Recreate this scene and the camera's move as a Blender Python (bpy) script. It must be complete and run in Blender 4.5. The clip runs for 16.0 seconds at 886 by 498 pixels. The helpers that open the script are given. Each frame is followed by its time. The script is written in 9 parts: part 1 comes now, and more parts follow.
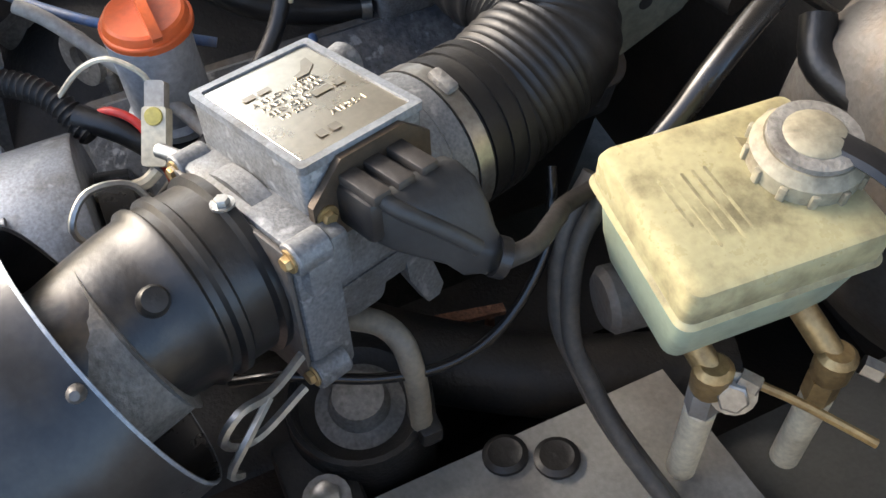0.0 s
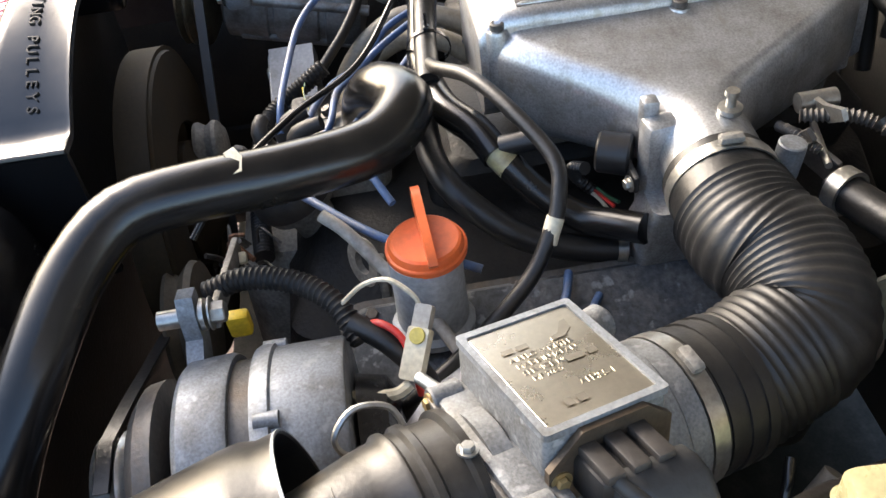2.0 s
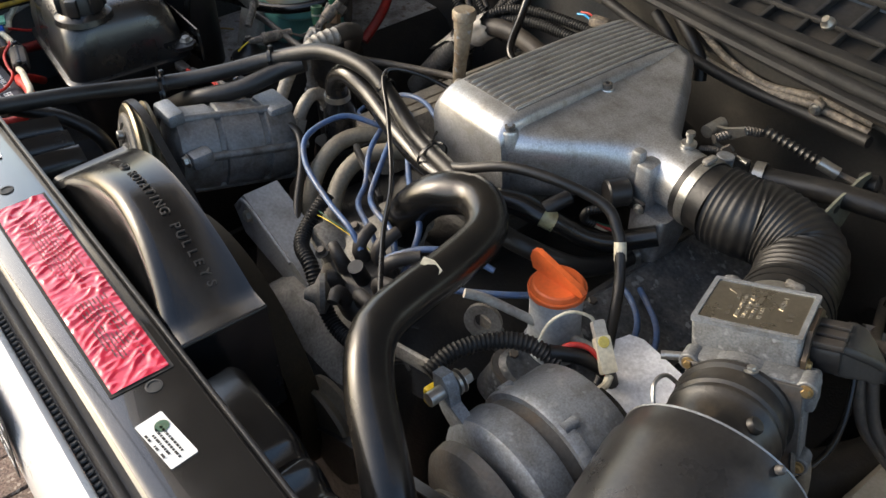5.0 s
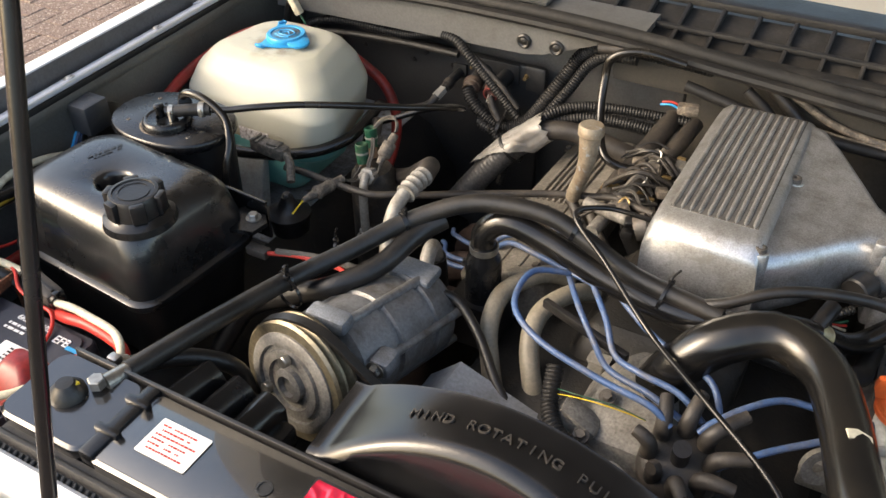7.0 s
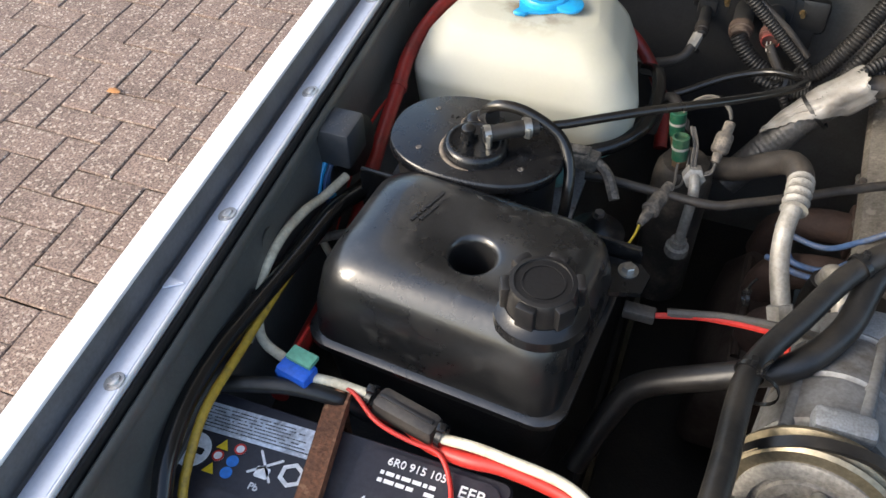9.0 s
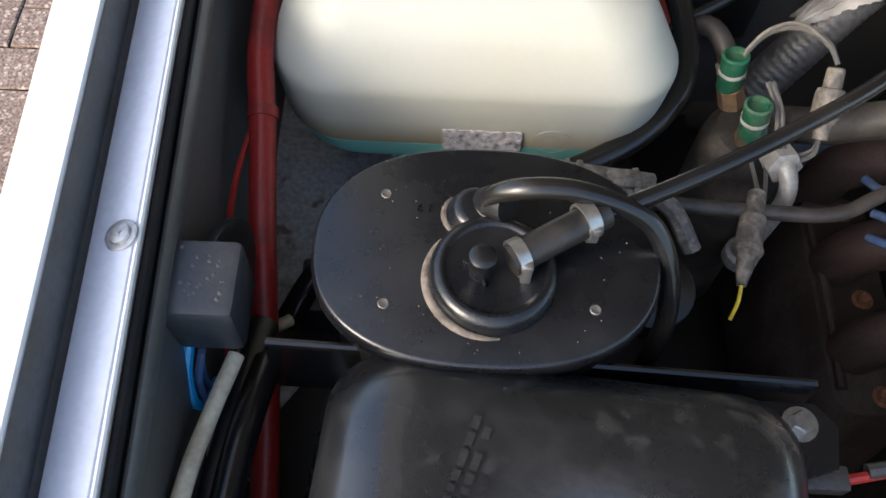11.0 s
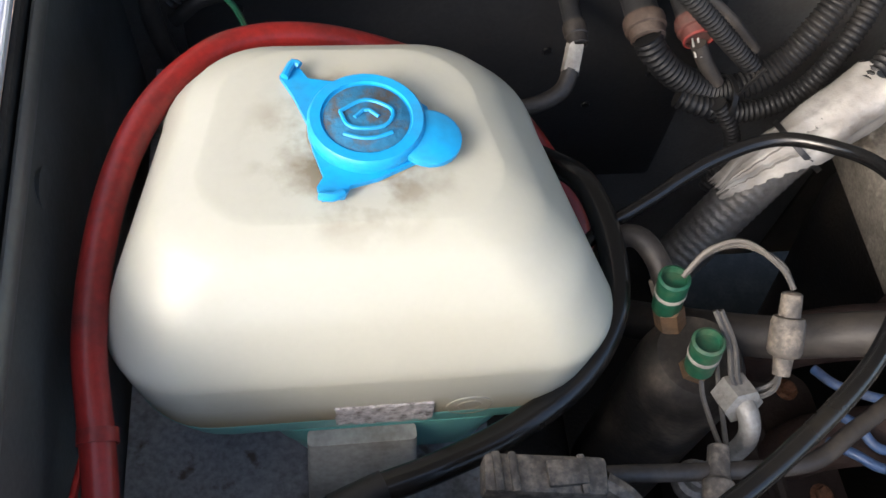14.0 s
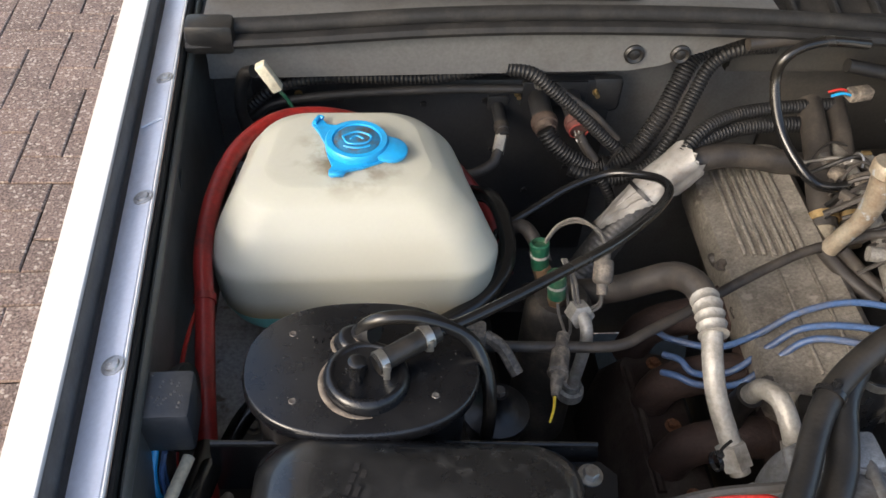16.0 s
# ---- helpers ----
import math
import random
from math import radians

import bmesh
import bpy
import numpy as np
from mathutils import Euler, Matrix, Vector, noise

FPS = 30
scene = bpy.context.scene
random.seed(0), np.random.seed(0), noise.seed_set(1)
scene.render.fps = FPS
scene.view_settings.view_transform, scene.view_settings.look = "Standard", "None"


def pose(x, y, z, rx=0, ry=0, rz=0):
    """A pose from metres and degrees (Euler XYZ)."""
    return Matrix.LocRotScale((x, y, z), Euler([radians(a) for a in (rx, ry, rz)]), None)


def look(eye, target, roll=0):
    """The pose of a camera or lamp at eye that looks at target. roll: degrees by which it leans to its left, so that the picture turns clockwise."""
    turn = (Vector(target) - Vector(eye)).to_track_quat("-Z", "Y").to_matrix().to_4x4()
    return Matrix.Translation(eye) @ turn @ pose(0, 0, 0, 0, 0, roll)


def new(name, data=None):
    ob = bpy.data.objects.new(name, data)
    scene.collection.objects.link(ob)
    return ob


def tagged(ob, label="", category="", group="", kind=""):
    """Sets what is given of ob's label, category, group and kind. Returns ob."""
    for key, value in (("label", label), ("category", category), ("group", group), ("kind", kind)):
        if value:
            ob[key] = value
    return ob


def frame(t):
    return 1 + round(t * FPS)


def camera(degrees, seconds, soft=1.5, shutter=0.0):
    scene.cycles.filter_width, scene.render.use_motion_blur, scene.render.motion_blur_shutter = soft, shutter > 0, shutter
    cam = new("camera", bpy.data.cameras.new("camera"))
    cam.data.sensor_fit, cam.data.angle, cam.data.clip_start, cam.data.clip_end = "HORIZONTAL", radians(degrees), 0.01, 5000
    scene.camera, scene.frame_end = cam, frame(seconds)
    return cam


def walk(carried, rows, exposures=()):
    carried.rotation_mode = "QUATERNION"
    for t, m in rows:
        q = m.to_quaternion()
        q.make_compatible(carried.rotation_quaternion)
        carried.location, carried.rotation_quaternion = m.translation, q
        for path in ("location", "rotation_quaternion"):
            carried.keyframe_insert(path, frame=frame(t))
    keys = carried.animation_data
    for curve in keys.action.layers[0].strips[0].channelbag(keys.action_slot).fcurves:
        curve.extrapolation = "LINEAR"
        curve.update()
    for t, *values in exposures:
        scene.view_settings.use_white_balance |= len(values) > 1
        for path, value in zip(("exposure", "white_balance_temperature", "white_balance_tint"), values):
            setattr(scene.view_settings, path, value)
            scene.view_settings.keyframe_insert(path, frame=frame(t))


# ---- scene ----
cam = camera(53.5, 16.0)
PATH = [
    (0, (0.86, 0.665, 1.328), (-0.174, 1.115, -0.324), -1.3),
    (0.5, (0.841, 0.711, 1.325), (-0.291, 1.073, -0.283), -2.5),
    (1, (0.817, 0.684, 1.335), (-0.42, 0.863, -0.226), -6.8),
    (1.5, (0.819, 0.677, 1.355), (-0.507, 0.788, -0.138), -7.8),
    (2, (0.841, 0.66, 1.385), (-0.601, 0.728, 0.001), -7.5),
    (2.5, (0.873, 0.634, 1.408), (-0.605, 0.684, 0.062), -8.6),
    (3, (0.907, 0.548, 1.45), (-0.566, 0.862, 0.134), -6.4),
    (5.5, (0.738, 0.121, 1.56), (-0.382, 1.152, 0.263), -1.1),
    (6, (0.597, 0.053, 1.559), (-0.388, 1.231, 0.278), -0.5),
    (6.5, (0.429, -0.028, 1.592), (-0.392, 1.272, 0.313), -0.7),
    (7, (0.264, -0.027, 1.583), (-0.507, 1.339, 0.343), -0.8),
    (7.5, (0.103, 0.013, 1.592), (-0.633, 1.361, 0.312), -2.0),
    (8, (-0.063, 0.028, 1.59), (-0.775, 1.328, 0.248), -2.3),
    (8.5, (-0.251, 0.001, 1.59), (-0.876, 1.269, 0.174), -3.0),
    (9, (-0.339, 0.057, 1.567), (-0.82, 1.318, 0.091), -1.1),
    (11.5, (-0.6, 0.546, 1.365), (-0.513, 1.437, -0.423), 6.3),
    (12, (-0.613, 0.596, 1.35), (-0.491, 1.448, -0.456), 9.3),
    (12.5, (-0.605, 0.653, 1.317), (-0.468, 1.447, -0.514), 10.6),
    (13, (-0.592, 0.675, 1.297), (-0.428, 1.435, -0.546), 12.2),
    (13.5, (-0.565, 0.681, 1.308), (-0.318, 1.519, -0.491), 12.8),
    (14, (-0.566, 0.648, 1.361), (-0.293, 1.683, -0.329), 9.9),
    (14.5, (-0.59, 0.591, 1.405), (-0.351, 1.773, -0.19), 8.0),
    (15, (-0.588, 0.521, 1.446), (-0.336, 1.794, -0.076), 7.8),
    (15.5, (-0.582, 0.435, 1.476), (-0.306, 1.77, 0.013), 7.5),
    (16, (-0.539, 0.279, 1.526), (-0.353, 1.695, 0.126), 4.3),
]
EXPOSURES = [(0, 2.25, 6450, 10), (1.5, 2.34, 6650, 10), (2, 2.34, 6700, 10), (2.5, 2.25, 6800, 9), (3, 2.23, 6750, 9), (5.5, 1.49, 7000, 8), (6, 1.73, 7050, 8), (6.5, 1.86, 7100, 9), (7, 1.87, 7400, 10), (8, 1.95, 7100, 10), (9, 1.87, 6600, 8), (11.5, 1.88, 6350, 10), (12, 1.84, 6350, 10), (12.5, 1.62, 6250, 10), (13, 1.61, 6350, 11), (13.5, 1.81, 6300, 13), (14, 1.80, 6350, 11), (14.5, 1.57, 6350, 11), (15, 1.53, 6350, 10), (16, 1.62, 6600, 10)]
walk(cam, [(t, look(eye, target, roll)) for t, eye, target, roll in PATH], EXPOSURES)

# ---------------------------------------------------------------- world and light
world = bpy.data.worlds.new("sky")
scene.world = world
world.use_nodes = True
wn = world.node_tree.nodes
sky = wn.new("ShaderNodeTexSky")
sky.sky_type, sky.sun_disc = "NISHITA", False
sky.sun_elevation, sky.sun_rotation = radians(29), radians(234)
sky.air_density, sky.dust_density = 1.0, 3.0
wn["Background"].inputs["Strength"].default_value = 0.15
world.node_tree.links.new(sky.outputs["Color"], wn["Background"].inputs["Color"])
sun = new("sun", bpy.data.lights.new("sun", "SUN"))
sun.data.energy, sun.data.angle, sun.data.color = 0.6, radians(22), (1.0, 0.95, 0.89)
sun.matrix_world = look((-2.2, -1.6, 1.5), (0, 0, 0))


# ---------------------------------------------------------------- materials
def material(name, base, rough=0.5, metal=0.0, dirt=(0.09, 0.075, 0.06), amount=0.35, scale=18.0, grain=0.15, bump=0.12,
             fine=260.0, coat=0.0, sss=0.0, worn=None, spec=0.5, spread=0.0, speck=None):
    """A surface: base colour with broad dirt, fine grain and relief."""
    m = bpy.data.materials.new(name)
    m.use_nodes = True
    t = m.node_tree
    n, l = t.nodes, t.links
    b = n["Principled BSDF"]
    co = n.new("ShaderNodeTexCoord")
    rnd = n.new("ShaderNodeObjectInfo")
    big = n.new("ShaderNodeTexNoise")
    big.inputs["Scale"].default_value, big.inputs["Detail"].default_value, big.inputs["Roughness"].default_value = scale, 6, 0.65
    small = n.new("ShaderNodeTexNoise")
    small.inputs["Scale"].default_value, small.inputs["Detail"].default_value = fine, 4
    off = n.new("ShaderNodeVectorMath")
    off.operation = "ADD"
    l.new(co.outputs["Object"], off.inputs[0])
    l.new(rnd.outputs["Random"], off.inputs[1])
    l.new(off.outputs[0], big.inputs["Vector"])
    l.new(off.outputs[0], small.inputs["Vector"])
    ramp = n.new("ShaderNodeMapRange")
    ramp.inputs["From Min"].default_value, ramp.inputs["From Max"].default_value = 0.46, 0.72
    ramp.inputs["To Max"].default_value = amount
    l.new(big.outputs["Fac"], ramp.inputs["Value"])
    mix = n.new("ShaderNodeMix")
    mix.data_type = "RGBA"
    mix.inputs["A"].default_value, mix.inputs["B"].default_value = (*base, 1), (*dirt, 1)
    l.new(ramp.outputs["Result"], mix.inputs["Factor"])
    g = n.new("ShaderNodeMapRange")
    g.inputs["From Min"].default_value, g.inputs["From Max"].default_value = 0.3, 0.7
    g.inputs["To Min"].default_value, g.inputs["To Max"].default_value = 1 - grain, 1 + grain
    l.new(small.outputs["Fac"], g.inputs["Value"])
    mul = n.new("ShaderNodeMix")
    mul.data_type, mul.blend_type = "RGBA", "MULTIPLY"
    mul.inputs["Factor"].default_value = 1
    l.new(mix.outputs["Result"], mul.inputs["A"])
    l.new(g.outputs["Result"], mul.inputs["B"])
    out = mul.outputs["Result"]
    if spread:
        geo = n.new("ShaderNodeNewGeometry")
        pick = n.new("ShaderNodeMath")
        pick.operation = "FRACT"
        add = n.new("ShaderNodeMath")
        l.new(rnd.outputs["Random"], add.inputs[0])
        l.new(geo.outputs["Random Per Island"], add.inputs[1])
        l.new(add.outputs[0], pick.inputs[0])
        sp = n.new("ShaderNodeMapRange")
        sp.inputs["To Min"].default_value, sp.inputs["To Max"].default_value = 1 - spread, 1 + spread
        l.new(pick.outputs[0], sp.inputs["Value"])
        sm = n.new("ShaderNodeMix")
        sm.data_type, sm.blend_type = "RGBA", "MULTIPLY"
        sm.inputs["Factor"].default_value = 1
        l.new(out, sm.inputs["A"])
        l.new(sp.outputs["Result"], sm.inputs["B"])
        out = sm.outputs["Result"]
    if worn:
        vor = n.new("ShaderNodeTexNoise")
        vor.inputs["Scale"].default_value, vor.inputs["Detail"].default_value = scale * 3.1, 8
        l.new(off.outputs[0], vor.inputs["Vector"])
        wr = n.new("ShaderNodeMapRange")
        wr.inputs["From Min"].default_value, wr.inputs["From Max"].default_value = 0.6, 0.68
        l.new(vor.outputs["Fac"], wr.inputs["Value"])
        wm = n.new("ShaderNodeMix")
        wm.data_type = "RGBA"
        wm.inputs["B"].default_value = (*worn, 1)
        l.new(out, wm.inputs["A"])
        l.new(wr.outputs["Result"], wm.inputs["Factor"])
        out = wm.outputs["Result"]
    if speck:
        sk = n.new("ShaderNodeTexVoronoi")
        sk.inputs["Scale"].default_value = speck[1]
        l.new(off.outputs[0], sk.inputs["Vector"])
        bw = n.new("ShaderNodeSeparateColor")
        l.new(sk.outputs["Color"], bw.inputs["Color"])
        sr = n.new("ShaderNodeMapRange")
        sr.inputs["From Min"].default_value, sr.inputs["From Max"].default_value = speck[2], 1.0
        l.new(bw.outputs["Red"], sr.inputs["Value"])
        sx = n.new("ShaderNodeMix")
        sx.data_type = "RGBA"
        sx.inputs["B"].default_value = (*speck[0], 1)
        l.new(out, sx.inputs["A"])
        l.new(sr.outputs["Result"], sx.inputs["Factor"])
        out = sx.outputs["Result"]
    l.new(out, b.inputs["Base Color"])
    rr = n.new("ShaderNodeMapRange")
    rr.inputs["To Min"].default_value, rr.inputs["To Max"].default_value = max(rough - 0.12, 0.05), min(rough + 0.2, 1)
    l.new(big.outputs["Fac"], rr.inputs["Value"])
    l.new(rr.outputs["Result"], b.inputs["Roughness"])
    b.inputs["Metallic"].default_value = metal
    b.inputs["Coat Weight"].default_value = coat
    b.inputs["Specular IOR Level"].default_value = spec
    if sss:
        b.inputs["Subsurface Weight"].default_value = sss
        b.inputs["Subsurface Radius"].default_value = (0.03, 0.03, 0.02)
        b.inputs["Subsurface Scale"].default_value = 0.5
    if bump:
        bp = n.new("ShaderNodeBump")
        bp.inputs["Strength"].default_value, bp.inputs["Distance"].default_value = bump, 0.002
        l.new(small.outputs["Fac"], bp.inputs["Height"])
        l.new(bp.outputs["Normal"], b.inputs["Normal"])
    return m


FILTER_GREY = material("dusty_filter_paint", (0.020, 0.020, 0.021), 0.26, 0.25, dirt=(0.070, 0.062, 0.052), amount=0.4, scale=13, bump=0.06, worn=(0.022, 0.021, 0.020))
LOOM = material("matt_loom_sleeve", (0.010, 0.010, 0.0105), 0.5, dirt=(0.040, 0.035, 0.029), amount=0.5, scale=24, bump=0.12, spec=0.35)
DUST_RUBBER = material("dust_caked_rubber", (0.03, 0.026, 0.023), 0.5, dirt=(0.085, 0.071, 0.056), amount=0.7, scale=30, bump=0.2)
ROCKER = material("grimy_cast_cover", (0.22, 0.20, 0.17), 0.5, 0.35, dirt=(0.075, 0.062, 0.05), amount=0.8, scale=24, grain=0.25, bump=0.4, fine=320, worn=(0.30, 0.275, 0.235))
PIPE_ALU = material("dusty_corroded_alloy", (0.33, 0.315, 0.285), 0.52, 0.4, dirt=(0.13, 0.11, 0.085), amount=0.7, scale=40, grain=0.15, bump=0.35)
PLUG_DUST = material("dusty_grey_connector", (0.085, 0.073, 0.060), 0.6, dirt=(0.26, 0.215, 0.165), amount=1.0, scale=90, grain=0.35, bump=0.4)
STAINED = material("stained_alloy_casting", (0.27, 0.235, 0.18), 0.5, 0.3, dirt=(0.13, 0.075, 0.04), amount=0.8, scale=34, bump=0.35, worn=(0.30, 0.32, 0.33))
PALE_CABLE = material("pale_grey_cable", (0.36, 0.34, 0.30), 0.5, dirt=(0.11, 0.095, 0.078), amount=0.6, scale=40, bump=0.08)
TRAY_GREY = material("dirty_silver_paint", (0.33, 0.335, 0.345), 0.42, dirt=(0.07, 0.058, 0.047), amount=1.2, scale=17, grain=0.25, bump=0.25, worn=(0.13, 0.10, 0.08))
# Near-black of the added sheets that stand for shade.
FILL_DARK = material("matt_dark_fill", (0.022, 0.021, 0.02), 0.9, dirt=(0.06, 0.055, 0.05), amount=0.6, scale=24, spec=0.15)
BELLOWS = material("dusty_bellows_rubber", (0.0075, 0.0074, 0.0075), 0.44, dirt=(0.029, 0.026, 0.022), amount=0.6, scale=18, bump=0.15)
DUSTY_LID = material("dusty_black_moulding", (0.0045, 0.0048, 0.006), 0.24, dirt=(0.016, 0.0155, 0.015), amount=0.45, scale=26, bump=0.05, fine=300, spec=0.5)
BLACK_PLASTIC = material("black_plastic", (0.006, 0.0062, 0.0068), 0.2, dirt=(0.026, 0.026, 0.027), amount=0.3, scale=12, bump=0.05, fine=380)
COWL_BLACK = material("dusty_cowl_plastic", (0.005, 0.0052, 0.006), 0.18, dirt=(0.020, 0.019, 0.018), amount=0.35, scale=14, bump=0.05, spec=0.6)
DULL_PLASTIC = material("dull_black_plastic", (0.008, 0.008, 0.009), 0.36, dirt=(0.04, 0.034, 0.028), amount=0.42, scale=14, bump=0.15)
RUBBER = material("black_rubber", (0.008, 0.008, 0.0083), 0.37, dirt=(0.05, 0.042, 0.033), amount=0.45, scale=16, bump=0.18)
HOSE_GLOSS = material("glossy_black_hose", (0.006, 0.006, 0.0063), 0.19, dirt=(0.045, 0.037, 0.026), amount=0.3, scale=12, bump=0.05, fine=650)
SEAL = material("weathered_rubber_seal", (0.014, 0.014, 0.0145), 0.6, dirt=(0.05, 0.046, 0.041), amount=0.5, scale=20, bump=0.2, spec=0.3)
CAST_ALU = material("cast_aluminium", (0.46, 0.47, 0.485), 0.34, 0.8, dirt=(0.19, 0.175, 0.15), amount=0.75, scale=22, grain=0.22, bump=0.09, fine=520, worn=(0.36, 0.355, 0.34))
DULL_ALU = material("oxidised_aluminium", (0.235, 0.253, 0.276), 0.47, 0.5, dirt=(0.11, 0.10, 0.085), amount=0.8, scale=30, grain=0.2, bump=0.12, fine=520, worn=(0.30, 0.315, 0.33))
DIRTY_ALU = material("grimy_aluminium", (0.22, 0.21, 0.19), 0.6, 0.3, dirt=(0.075, 0.062, 0.05), amount=0.75, scale=30, grain=0.25, bump=0.5, fine=300)
STEEL = material("zinc_plated_steel", (0.40, 0.395, 0.37), 0.3, 0.9, dirt=(0.2, 0.15, 0.1), amount=0.4, scale=60, bump=0.15)
DARK_STEEL = material("dark_steel", (0.10, 0.095, 0.09), 0.5, 0.5, dirt=(0.12, 0.085, 0.055), amount=0.6, scale=30, bump=0.3)
RUSTY = material("rusty_steel", (0.17, 0.075, 0.038), 0.75, 0.2, dirt=(0.06, 0.035, 0.025), amount=0.7, scale=35, grain=0.35, bump=0.6, worn=(0.28, 0.15, 0.08))
BRASS = material("passivated_brass", (0.42, 0.30, 0.14), 0.42, 0.8, dirt=(0.12, 0.07, 0.04), amount=0.6, scale=50, bump=0.25)
WHITE_PAINT = material("white_car_paint", (0.74, 0.74, 0.735), 0.25, dirt=(0.6, 0.58, 0.54), amount=0.3, scale=6, grain=0.02, bump=0.0, coat=0.6)
BLUE_GREY = material("satin_blue_grey", (0.58, 0.61, 0.69), 0.36, 0.2, dirt=(0.36, 0.37, 0.41), amount=0.35, scale=12, grain=0.05, bump=0.05)
INNER_PAINT = material("dusty_dark_grey_paint", (0.082, 0.084, 0.080), 0.34, dirt=(0.050, 0.046, 0.040), amount=0.55, scale=9, grain=0.12, bump=0.1)
DUSTY_GREY = material("pale_dusty_paint", (0.24, 0.23, 0.205), 0.45, dirt=(0.12, 0.10, 0.08), amount=0.7, scale=14, grain=0.12, bump=0.1)
PLATE_BLACK = material("dusty_black_steel", (0.022, 0.0225, 0.024), 0.38, dirt=(0.05, 0.046, 0.04), amount=0.5, scale=14, bump=0.12)
BULK_PAINT = material("dusty_grey_bulkhead_paint", (0.115, 0.115, 0.112), 0.36, dirt=(0.06, 0.053, 0.046), amount=0.75, scale=8, grain=0.12, bump=0.1)
ORANGE = material("orange_plastic", (0.72, 0.13, 0.03), 0.38, dirt=(0.25, 0.06, 0.02), amount=0.4, scale=40, grain=0.05, bump=0.05)
BLUE = material("bright_blue_plastic", (0.01, 0.30, 0.62), 0.35, dirt=(0.05, 0.12, 0.2), amount=0.35, scale=40, grain=0.05, bump=0.05)
MILKY = material("translucent_cream_plastic", (0.415, 0.412, 0.345), 0.38, dirt=(0.375, 0.355, 0.28), amount=0.4, scale=7, grain=0.012, bump=0.03, sss=0.25)
FLUID = material("plastic_over_teal_fluid", (0.15, 0.42, 0.38), 0.3, dirt=(0.07, 0.26, 0.23), amount=0.4, scale=8, grain=0.04, bump=0.03, sss=0.1)
def stain_low(m, low, high, tint):
    """A ragged tide mark of dried fluid between two heights of the part."""
    t = m.node_tree
    n, l = t.nodes, t.links
    co, sep, rng_, noise, mul, mix = (n.new("ShaderNode" + k) for k in ("TexCoord", "SeparateXYZ", "MapRange", "TexNoise", "Math", "Mix"))
    l.new(co.outputs["Object"], sep.inputs[0])
    l.new(sep.outputs["Z"], rng_.inputs["Value"])
    rng_.inputs["From Min"].default_value, rng_.inputs["From Max"].default_value = low, high
    rng_.inputs["To Min"].default_value, rng_.inputs["To Max"].default_value = 2.1, 0.0
    noise.inputs["Scale"].default_value, noise.inputs["Detail"].default_value = 16, 6
    l.new(co.outputs["Object"], noise.inputs["Vector"])
    mul.operation, mul.use_clamp = "MULTIPLY", True
    l.new(rng_.outputs["Result"], mul.inputs[0])
    l.new(noise.outputs["Fac"], mul.inputs[1])
    mix.data_type = "RGBA"
    mix.inputs["B"].default_value = (*tint, 1)
    b = n["Principled BSDF"]
    l.new(b.inputs["Base Color"].links[0].from_socket, mix.inputs["A"])
    l.new(mul.outputs[0], mix.inputs["Factor"])
    l.new(mix.outputs["Result"], b.inputs["Base Color"])


def stain_round(m, centre, near, far, tint):
    """Patchy grime round a spot of the part."""
    t = m.node_tree
    n, l = t.nodes, t.links
    co, dist, rng_, noise, cut, mul, mix = (n.new("ShaderNode" + k) for k in ("TexCoord", "VectorMath", "MapRange", "TexNoise", "MapRange", "Math", "Mix"))
    dist.operation = "DISTANCE"
    dist.inputs[1].default_value = centre
    l.new(co.outputs["Object"], dist.inputs[0])
    l.new(dist.outputs["Value"], rng_.inputs["Value"])
    rng_.inputs["From Min"].default_value, rng_.inputs["From Max"].default_value = near, far
    rng_.inputs["To Min"].default_value, rng_.inputs["To Max"].default_value = 1.0, 0.0
    noise.inputs["Scale"].default_value, noise.inputs["Detail"].default_value = 55, 8
    l.new(co.outputs["Object"], noise.inputs["Vector"])
    l.new(noise.outputs["Fac"], cut.inputs["Value"])
    cut.inputs["From Min"].default_value, cut.inputs["From Max"].default_value = 0.45, 0.68
    mul.operation, mul.use_clamp = "MULTIPLY", True
    l.new(rng_.outputs["Result"], mul.inputs[0])
    l.new(cut.outputs["Result"], mul.inputs[1])
    mix.data_type = "RGBA"
    mix.inputs["B"].default_value = (*tint, 1)
    b = n["Principled BSDF"]
    l.new(b.inputs["Base Color"].links[0].from_socket, mix.inputs["A"])
    l.new(mul.outputs[0], mix.inputs["Factor"])
    l.new(mix.outputs["Result"], b.inputs["Base Color"])


stain_low(MILKY, 0.096, 0.122, (0.28, 0.225, 0.13))
stain_round(MILKY, (-0.006, 0.004, 0.213), 0.022, 0.062, (0.15, 0.11, 0.06))
YELLOWED = material("yellowed_plastic", (0.36, 0.32, 0.175), 0.27, dirt=(0.085, 0.065, 0.036), amount=0.9, scale=34, grain=0.08, bump=0.06, sss=0.12)
PALE_GREEN = material("pale_green_plastic", (0.34, 0.40, 0.29), 0.35, dirt=(0.16, 0.15, 0.09), amount=0.6, scale=24, grain=0.05, bump=0.04, sss=0.12)
RED_HOSE = material("red_rubber", (0.25, 0.016, 0.013), 0.36, dirt=(0.06, 0.014, 0.012), amount=0.8, scale=22, bump=0.1)
RED_WIRE = material("red_cable", (0.5, 0.03, 0.022), 0.42, dirt=(0.2, 0.03, 0.02), amount=0.4, scale=30, bump=0.03)
BLUE_LEAD = material("blue_ignition_lead", (0.055, 0.105, 0.225), 0.36, dirt=(0.12, 0.115, 0.115), amount=0.7, scale=40, bump=0.05)
